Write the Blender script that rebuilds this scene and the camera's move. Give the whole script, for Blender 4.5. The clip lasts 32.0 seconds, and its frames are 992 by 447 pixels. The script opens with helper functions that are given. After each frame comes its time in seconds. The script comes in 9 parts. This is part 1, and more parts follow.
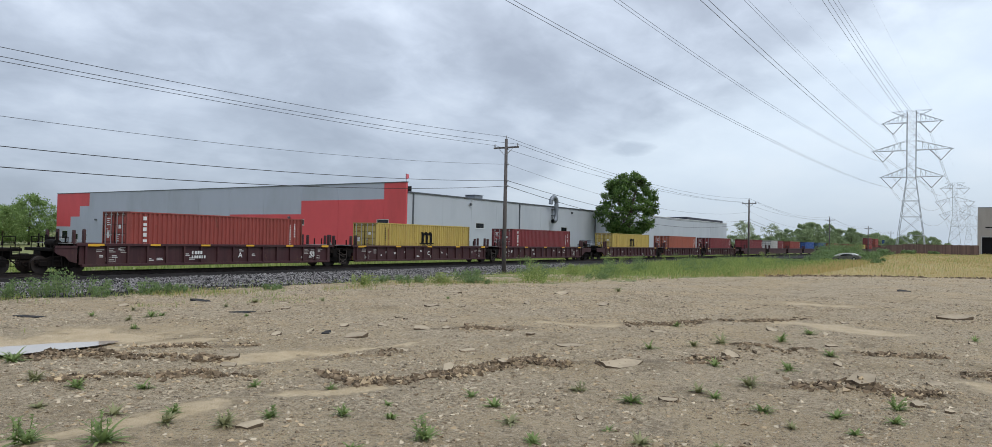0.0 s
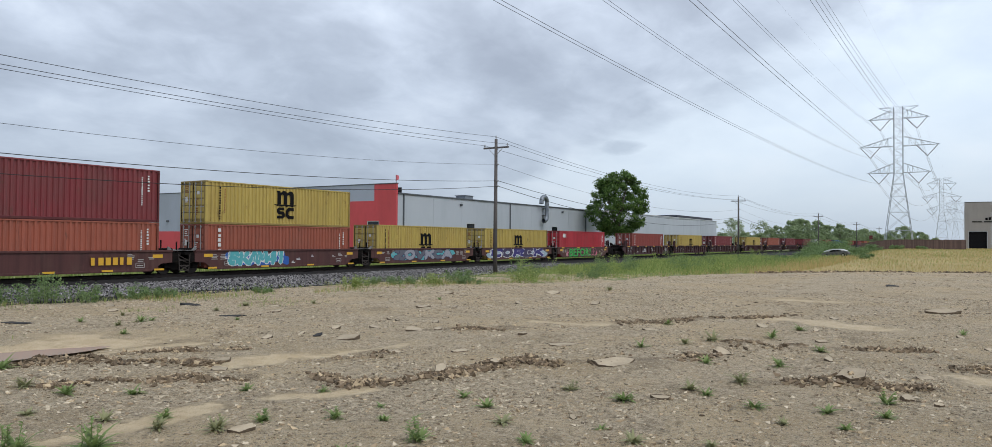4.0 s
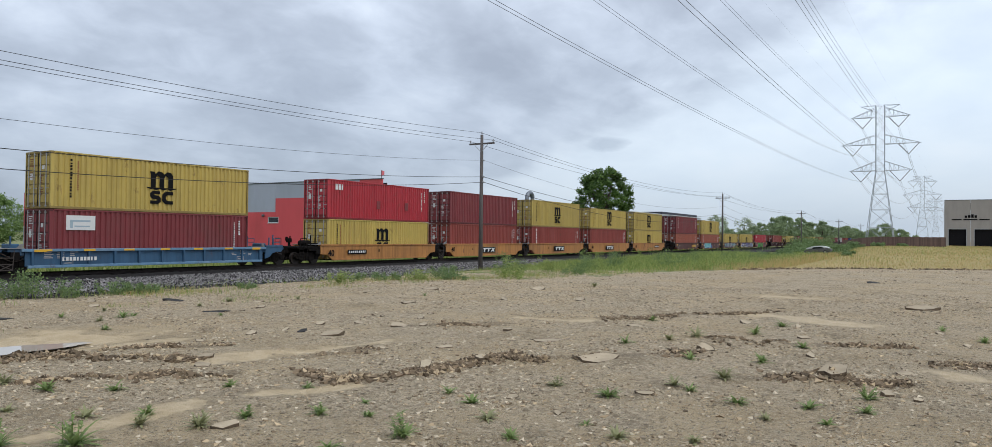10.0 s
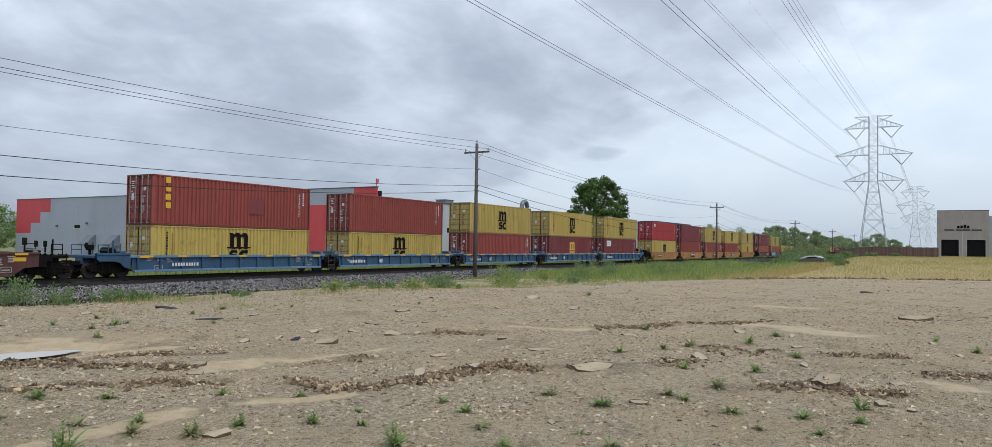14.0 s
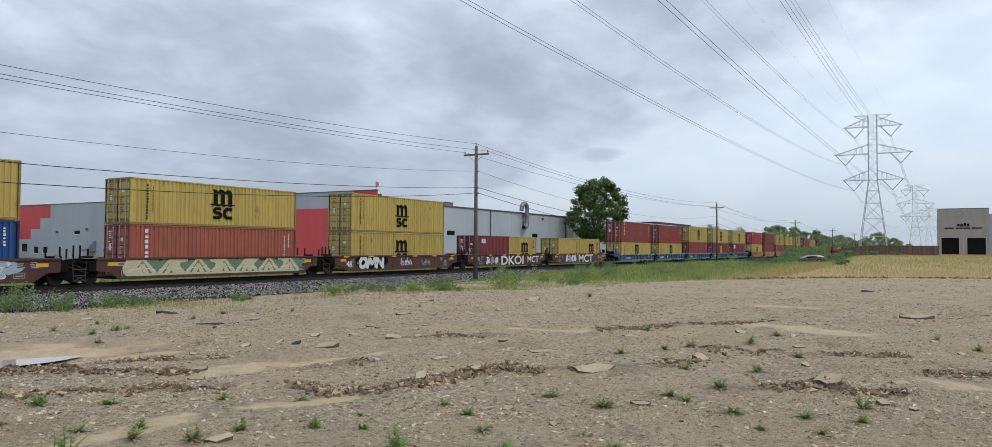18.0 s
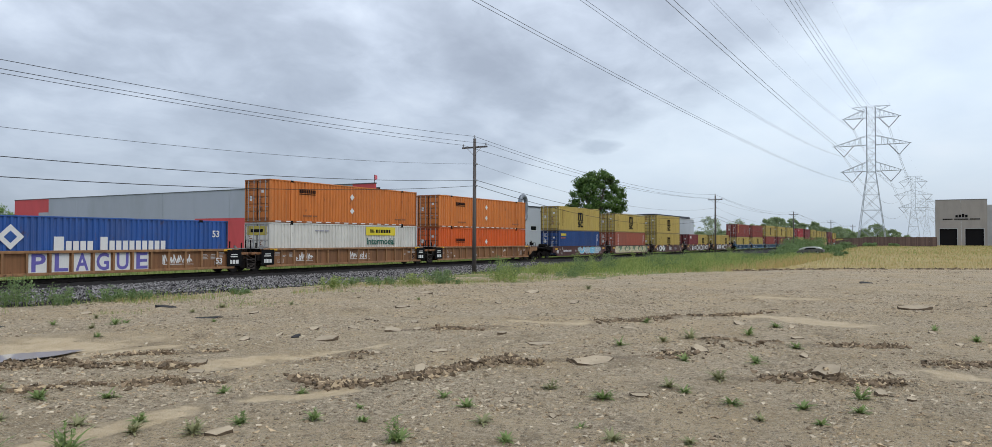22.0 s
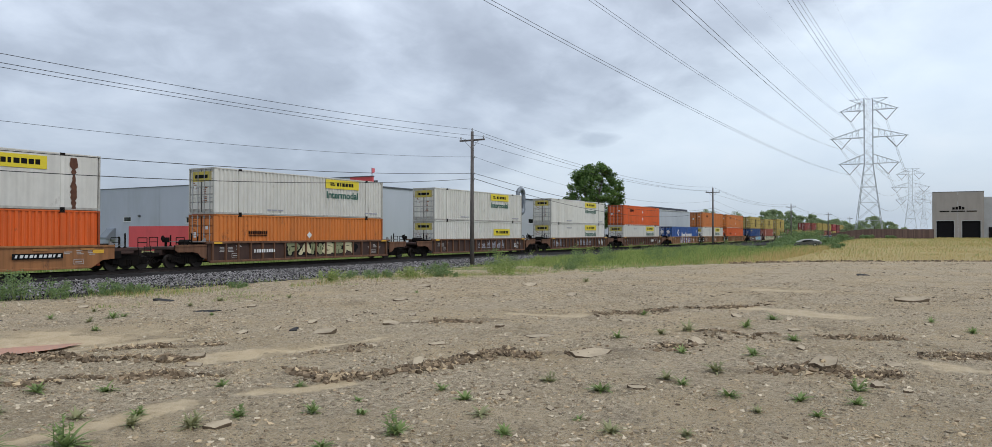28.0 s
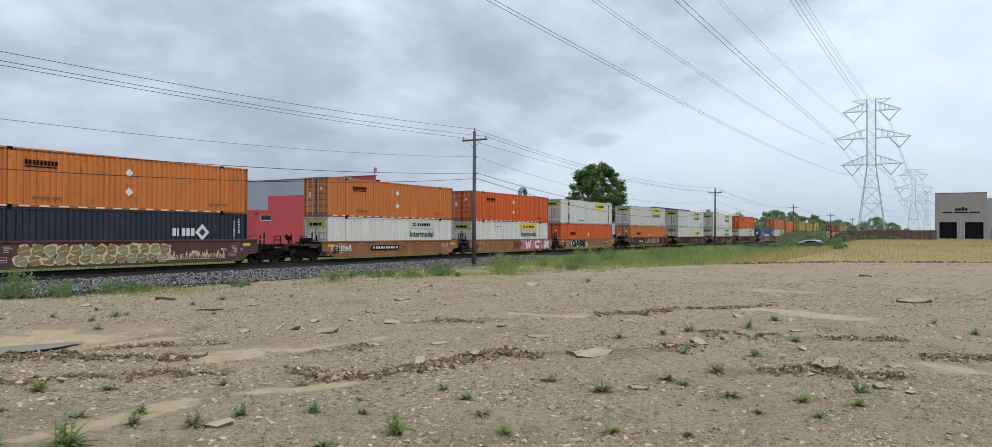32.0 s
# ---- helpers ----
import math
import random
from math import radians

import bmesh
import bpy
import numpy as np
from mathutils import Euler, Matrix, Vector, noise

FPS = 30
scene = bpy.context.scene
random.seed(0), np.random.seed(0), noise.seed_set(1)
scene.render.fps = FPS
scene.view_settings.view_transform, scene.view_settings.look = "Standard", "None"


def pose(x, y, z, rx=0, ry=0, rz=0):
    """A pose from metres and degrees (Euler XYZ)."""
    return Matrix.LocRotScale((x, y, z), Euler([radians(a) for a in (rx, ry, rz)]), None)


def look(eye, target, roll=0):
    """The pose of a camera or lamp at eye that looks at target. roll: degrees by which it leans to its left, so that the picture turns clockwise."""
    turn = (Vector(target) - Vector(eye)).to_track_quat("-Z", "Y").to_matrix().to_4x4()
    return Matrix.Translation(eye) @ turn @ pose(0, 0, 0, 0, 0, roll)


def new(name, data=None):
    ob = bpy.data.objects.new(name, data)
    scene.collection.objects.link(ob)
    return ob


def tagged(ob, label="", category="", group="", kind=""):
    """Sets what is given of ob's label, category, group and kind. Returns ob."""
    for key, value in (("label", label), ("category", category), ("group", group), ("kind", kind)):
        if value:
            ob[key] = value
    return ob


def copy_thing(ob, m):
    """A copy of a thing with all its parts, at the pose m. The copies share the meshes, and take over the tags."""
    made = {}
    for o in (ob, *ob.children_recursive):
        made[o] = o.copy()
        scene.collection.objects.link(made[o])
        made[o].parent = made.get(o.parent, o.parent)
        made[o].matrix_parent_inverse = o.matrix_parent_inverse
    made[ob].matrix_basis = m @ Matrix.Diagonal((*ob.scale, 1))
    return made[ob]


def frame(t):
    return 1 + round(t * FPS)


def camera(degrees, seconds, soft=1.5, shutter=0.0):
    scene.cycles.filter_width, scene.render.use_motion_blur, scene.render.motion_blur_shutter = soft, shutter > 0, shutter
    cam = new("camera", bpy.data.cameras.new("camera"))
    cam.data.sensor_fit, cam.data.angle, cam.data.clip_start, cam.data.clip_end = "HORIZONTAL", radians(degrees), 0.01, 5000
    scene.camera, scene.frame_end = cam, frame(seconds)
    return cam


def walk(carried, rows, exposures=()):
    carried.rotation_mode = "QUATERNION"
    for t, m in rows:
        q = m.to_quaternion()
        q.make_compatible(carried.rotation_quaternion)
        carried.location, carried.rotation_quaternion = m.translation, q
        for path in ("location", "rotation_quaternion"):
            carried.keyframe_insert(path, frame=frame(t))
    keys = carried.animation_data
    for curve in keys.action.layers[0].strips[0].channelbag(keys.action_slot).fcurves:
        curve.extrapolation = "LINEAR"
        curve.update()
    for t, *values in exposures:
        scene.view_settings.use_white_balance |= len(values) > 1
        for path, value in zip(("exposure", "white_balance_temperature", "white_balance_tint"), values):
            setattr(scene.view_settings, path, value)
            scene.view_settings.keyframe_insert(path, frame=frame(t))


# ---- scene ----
from functools import lru_cache

# World: x runs along the railway (the train's way), y across it to the left, z up; dirt lot at z = 0.
cam = camera(68.23, 32.0, soft=0.7)
EYE = (0.0, 0.0, 2.5)
# seconds, heading (from the railway's line), pitch, roll
VIEW = """0 33.213 1.285 1.175;0.5 33.018 1.433 1.041;1 32.893 1.657 1.180;1.5 32.729 1.443 1.221;2 32.626 1.304 1.172
2.5 32.271 1.266 0.728;3 32.420 1.221 0.535;3.5 32.548 1.284 0.451;5.5 32.024 1.610 0.675;6 31.811 1.892 0.494
6.5 31.778 1.885 -0.004;7 31.620 1.855 -0.097;7.5 31.290 1.432 0.089;8 31.547 1.280 0.268;8.5 31.216 1.234 0.675
9 31.291 1.115 0.924;9.5 31.305 1.075 0.702;10 31.367 1.011 0.661;10.5 31.597 1.272 0.917;11 31.669 1.625 1.088
11.5 31.326 1.854 1.486;12 31.241 1.763 1.481;12.5 31.071 1.403 1.573;13 31.090 1.343 0.960;13.5 31.154 1.435 0.965
14 30.942 1.686 0.882;14.5 31.145 1.839 0.935;16.5 30.708 1.745 0.785;17 30.847 1.481 0.670;17.5 31.232 2.026 0.402
18 30.960 1.852 0.384;18.5 31.124 1.969 0.560;19 31.034 1.916 0.955;19.5 31.205 1.955 1.045;20 31.282 2.014 1.000
20.5 31.197 1.748 0.985;21 30.961 1.679 0.718;21.5 30.677 1.280 0.252;22 30.864 1.284 0.174;22.5 30.771 1.073 -0.081
23 30.741 1.203 0.057;23.5 30.622 1.296 0.255;24 30.805 0.921 0.385;24.5 31.002 0.980 0.386;25 30.553 0.909 0.169
25.5 30.341 0.950 -0.051;27.5 30.718 0.550 -0.129;28 30.687 0.732 0.070;28.5 30.598 0.657 0.451;29 30.826 0.742 0.520
29.5 30.843 0.782 0.464;30 30.869 0.716 0.533;30.5 30.662 0.564 0.490;31 30.748 0.529 0.423;31.5 30.869 0.696 0.424
32 30.846 0.717 0.241"""
PATH = []
for row in VIEW.replace("\n", ";").split(";"):
    sec, heading, pitch, roll = map(float, row.split())
    PATH.append((sec, pose(*EYE, 90 + pitch, -roll, heading - 90)))
# the clip's own exposure drifts a little
walk(cam, PATH, [(0, -0.04), (10, -0.03), (15, -0.06), (18, -0.1), (20, -0.11), (22, -0.05), (25, -0.02), (28, -0.06), (29.5, -0.1), (32, -0.03)])

# ---- sky and light: overcast, a brighter break in the cloud towards the end of the line ----
world = bpy.data.worlds.new("overcast_sky")
scene.world = world
world.use_nodes = True
wn, wl = world.node_tree.nodes, world.node_tree.links
wn.clear()


def wnode(kind, **kw):
    n = wn.new(kind)
    for k, v in kw.items():
        if k in n.inputs:
            n.inputs[k].default_value = v
    return n


def wmath(op, a, b=None):
    n = wn.new("ShaderNodeMath")
    n.operation = op
    for i, v in enumerate((a, b)):
        if v is None:
            continue
        if isinstance(v, (int, float)):
            n.inputs[i].default_value = v
        else:
            wl.new(v, n.inputs[i])
    return n.outputs[0]


def wramp(fac, stops):
    n = wn.new("ShaderNodeValToRGB")
    el = n.color_ramp.elements
    el[0].position, el[0].color = stops[0][0], (*stops[0][1], 1)
    el[1].position, el[1].color = stops[-1][0], (*stops[-1][1], 1)
    for p, c in stops[1:-1]:
        e = el.new(p)
        e.color = (*c, 1)
    wl.new(fac, n.inputs[0])
    return n.outputs[0]


def wmix(fac, a, b, blend="MIX"):
    n = wn.new("ShaderNodeMix")
    n.data_type, n.blend_type = "RGBA", blend
    for sock, v in ((n.inputs[0], fac), (n.inputs[6], a), (n.inputs[7], b)):
        if isinstance(v, (int, float)):
            sock.default_value = v
        elif isinstance(v, tuple):
            sock.default_value = (*v, 1)
        else:
            wl.new(v, sock)
    return n.outputs[2]


SUN_EL, SUN_AZ = 55.0, -110.0        # elevation, and azimuth from x towards y
coord = wnode("ShaderNodeTexCoord").outputs["Generated"]
sep = wnode("ShaderNodeSeparateXYZ")
wl.new(coord, sep.inputs[0])
up = wmath("MAXIMUM", sep.outputs[2], 0.02)
lift = wmath("ADD", up, 0.12)
px_, py_ = wmath("DIVIDE", sep.outputs[0], lift), wmath("DIVIDE", sep.outputs[1], lift)


# the cloud texture lies on a steeper dome than the deck's edge, so that it keeps its lumps near the horizon
lift_c = wmath("ADD", up, 0.34)
dome = wnode("ShaderNodeCombineXYZ")
wl.new(wmath("DIVIDE", sep.outputs[0], lift_c), dome.inputs[0])
wl.new(wmath("DIVIDE", sep.outputs[1], lift_c), dome.inputs[1])
wl.new(wmath("MULTIPLY", up, 0.8), dome.inputs[2])


def clouds(scale, detail, rough, stretch, lacun=2.0):
    m = wn.new("ShaderNodeMapping")
    m.inputs["Scale"].default_value = stretch
    m.inputs["Rotation"].default_value = (0, 0, radians(24))
    wl.new(dome.outputs[0], m.inputs[0])
    n = wnode("ShaderNodeTexNoise", Scale=scale, Detail=detail, Roughness=rough, Distortion=0.35, Lacunarity=lacun)
    wl.new(m.outputs[0], n.inputs["Vector"])
    return n.outputs[0]


big = clouds(1.1, 3, 0.5, (1, 1.2, 1))
mid = clouds(2.7, 5, 0.5, (1, 1.15, 1))
fine = clouds(7.0, 6, 0.55, (1, 1.1, 1))
# the cloud deck ends along a line: beyond it the cover is thinner and brighter
edge = wmath("SUBTRACT", wmath("MULTIPLY", px_, 1.29), py_)
edge = wmath("ADD", edge, wmath("MULTIPLY", wmath("SUBTRACT", mid, 0.5), 1.1))
thin = wramp(wmath("MULTIPLY", wmath("SUBTRACT", edge, 2.2), 0.5), [(0.0, (0, 0, 0)), (0.3, (0.12, 0.12, 0.12)), (0.52, (0.75, 0.75, 0.75)), (0.9, (1, 1, 1))])
cover = wmath("ADD", wmath("MULTIPLY", big, 0.43), wmath("ADD", wmath("MULTIPLY", mid, 0.37), wmath("MULTIPLY", fine, 0.20)))
dark = wramp(cover, [(0.38, (0.44, 0.50, 0.61)), (0.46, (0.555, 0.63, 0.755)), (0.53, (0.71, 0.80, 0.945)), (0.62, (0.90, 1.0, 1.14))])
light = wramp(cover, [(0.36, (0.90, 1.04, 1.21)), (0.52, (1.03, 1.16, 1.29)), (0.68, (1.16, 1.24, 1.33))])
cloudy = wmix(thin, dark, light)
# one small dark cloud before the bright break
cu_ = wmath("DIVIDE", wmath("SUBTRACT", wmath("MULTIPLY", wmath("SUBTRACT", px_, 3.73), 0.45), wmath("MULTIPLY", wmath("SUBTRACT", py_, 1.56), 0.89)), 0.14)
cv_ = wmath("DIVIDE", wmath("ADD", wmath("MULTIPLY", wmath("SUBTRACT", px_, 3.73), 0.92), wmath("MULTIPLY", wmath("SUBTRACT", py_, 1.56), 0.39)), 0.17)
spot = wmath("ADD", wmath("MULTIPLY", wmath("ADD", wmath("MULTIPLY", cu_, cu_), wmath("MULTIPLY", cv_, cv_)), 0.4), wmath("SUBTRACT", fine, 0.5))
cloudy = wmix(wramp(spot, [(0.08, (0.6, 0.6, 0.6)), (0.45, (0, 0, 0))]), cloudy, (0.46, 0.54, 0.67))
haze = wramp(up, [(0.02, (1, 1, 1)), (0.10, (0.6, 0.6, 0.6)), (0.30, (0, 0, 0))])
far_tone = wmix(thin, (0.29, 0.352, 0.45), (0.42, 0.50, 0.605))
cloudy = wmix(wmath("MULTIPLY", haze, 0.8), cloudy, far_tone)
sky = wn.new("ShaderNodeTexSky")
sky.sky_type, sky.sun_disc = "NISHITA", False
sky.sun_elevation, sky.sun_rotation = radians(SUN_EL), radians(90 - SUN_AZ)
sky_dim = wmix(1.0, sky.outputs[0], (0.1, 0.1, 0.1), "MULTIPLY")
total = wmix(0.9, sky_dim, cloudy)
bg = wnode("ShaderNodeBackground", Strength=1.06)
wl.new(total, bg.inputs[0])
wo = wn.new("ShaderNodeOutputWorld")
wl.new(bg.outputs[0], wo.inputs[0])

sun_data = bpy.data.lights.new("sun", "SUN")
sun_data.energy, sun_data.angle, sun_data.color = 1.45, radians(30), (1.0, 0.97, 0.92)
sun = new("sun", sun_data)
sun.matrix_basis = look((0, 0, 0), (-math.cos(radians(SUN_EL)) * math.cos(radians(SUN_AZ)), -math.cos(radians(SUN_EL)) * math.sin(radians(SUN_AZ)), -math.sin(radians(SUN_EL))))

# ---- materials ----


def material(name, base, rough=0.6, metal=0.0, tint=None, grain=6.0, amount=0.35, stain=None, stain_scale=0.5, stain_amount=0.4, bump=0.0, bump_scale=40.0, vary=0.0, stretch=(1, 1, 1), spec=0.5, streak=0.0, shift=False):
    """A surface with variation at two scales: fine grain and broad stains, both in object space."""
    m = bpy.data.materials.new(name)
    m.use_nodes = True
    nd, lk = m.node_tree.nodes, m.node_tree.links
    b = nd["Principled BSDF"]
    b.inputs["Roughness"].default_value, b.inputs["Metallic"].default_value = rough, metal
    b.inputs["Specular IOR Level"].default_value = spec
    tc = nd.new("ShaderNodeTexCoord")
    mp = nd.new("ShaderNodeMapping")
    mp.inputs["Scale"].default_value = stretch
    lk.new(tc.outputs["Object"], mp.inputs[0])

    def tex(scale, detail=6, rgh=0.6):
        n = nd.new("ShaderNodeTexNoise")
        n.inputs["Scale"].default_value, n.inputs["Detail"].default_value, n.inputs["Roughness"].default_value = scale, detail, rgh
        lk.new(mp.outputs[0], n.inputs["Vector"])
        return n.outputs[0]

    def ramp(fac, a, z):
        n = nd.new("ShaderNodeMapRange")
        n.inputs[1].default_value, n.inputs[2].default_value = a, z
        lk.new(fac, n.inputs[0])
        return n.outputs[0]

    def mix(fac, a, c, k=1.0):
        n = nd.new("ShaderNodeMix")
        n.data_type = "RGBA"
        if k != 1.0:
            q = nd.new("ShaderNodeMath")
            q.operation = "MULTIPLY"
            q.inputs[1].default_value = k
            lk.new(fac, q.inputs[0])
            fac = q.outputs[0]
        lk.new(fac, n.inputs[0])
        for s, v in ((n.inputs[6], a), (n.inputs[7], c)):
            if isinstance(v, tuple):
                s.default_value = (*v, 1)
            else:
                lk.new(v, s)
        return n.outputs[2]

    if shift:
        # every thing shows its own piece of the pattern
        oj = nd.new("ShaderNodeObjectInfo")
        mu = nd.new("ShaderNodeMath")
        mu.operation = "MULTIPLY"
        mu.inputs[1].default_value = 90.0
        lk.new(oj.outputs["Random"], mu.inputs[0])
        lk.new(mu.outputs[0], mp.inputs["Location"])
    tint = tint or tuple(min(1, c * 0.72) for c in base)
    col = mix(ramp(tex(grain), 0.35, 0.68), base, tint, amount)
    if stain:
        col = mix(ramp(tex(stain_scale, 5, 0.65), 0.48, 0.70), col, stain, stain_amount)
    if streak:
        # runs of dirt down the sides and small rust spots
        m2 = nd.new("ShaderNodeMapping")
        m2.inputs["Scale"].default_value = (5.0, 5.0, 0.22)
        lk.new(mp.outputs[0], m2.inputs[0])
        n2 = nd.new("ShaderNodeTexNoise")
        n2.inputs["Scale"].default_value, n2.inputs["Detail"].default_value = 1.0, 5
        lk.new(m2.outputs[0], n2.inputs["Vector"])
        col = mix(ramp(n2.outputs[0], 0.44, 0.66), col, tuple(c * 0.45 for c in base), streak)
        col = mix(ramp(tex(1.6, 9, 0.75), 0.60, 0.66), col, (0.10, 0.045, 0.025), min(1.0, streak * 1.5))
        col = mix(ramp(tex(0.9, 7, 0.7), 0.60, 0.72), col, tuple(min(0.8, c * 1.3) for c in base), streak)
    if vary:
        oi = nd.new("ShaderNodeObjectInfo")
        hs = nd.new("ShaderNodeHueSaturation")
        mr = nd.new("ShaderNodeMapRange")
        mr.inputs[3].default_value, mr.inputs[4].default_value = 1 - vary, 1 + vary
        lk.new(oi.outputs["Random"], mr.inputs[0])
        lk.new(mr.outputs[0], hs.inputs["Value"])
        lk.new(col, hs.inputs["Color"])
        col = hs.outputs[0]
    lk.new(col, b.inputs["Base Color"])
    if bump:
        bp = nd.new("ShaderNodeBump")
        bp.inputs["Strength"].default_value, bp.inputs["Distance"].default_value = bump, 0.02
        lk.new(tex(bump_scale, 4), bp.inputs["Height"])
        lk.new(bp.outputs[0], b.inputs["Normal"])
    return m


RUST = (0.16, 0.07, 0.035)
GRIME = (0.10, 0.085, 0.07)


def paint(name, base, rough=0.5, worn=0.35, stain=GRIME, streak=0.35):
    return material(name, base, rough, 0.0, tuple(c * 0.8 for c in base), 3.0, 0.5, stain, 0.55, worn, 0.08, 30, vary=0.07, stretch=(1, 1, 0.45), streak=streak, shift=True)


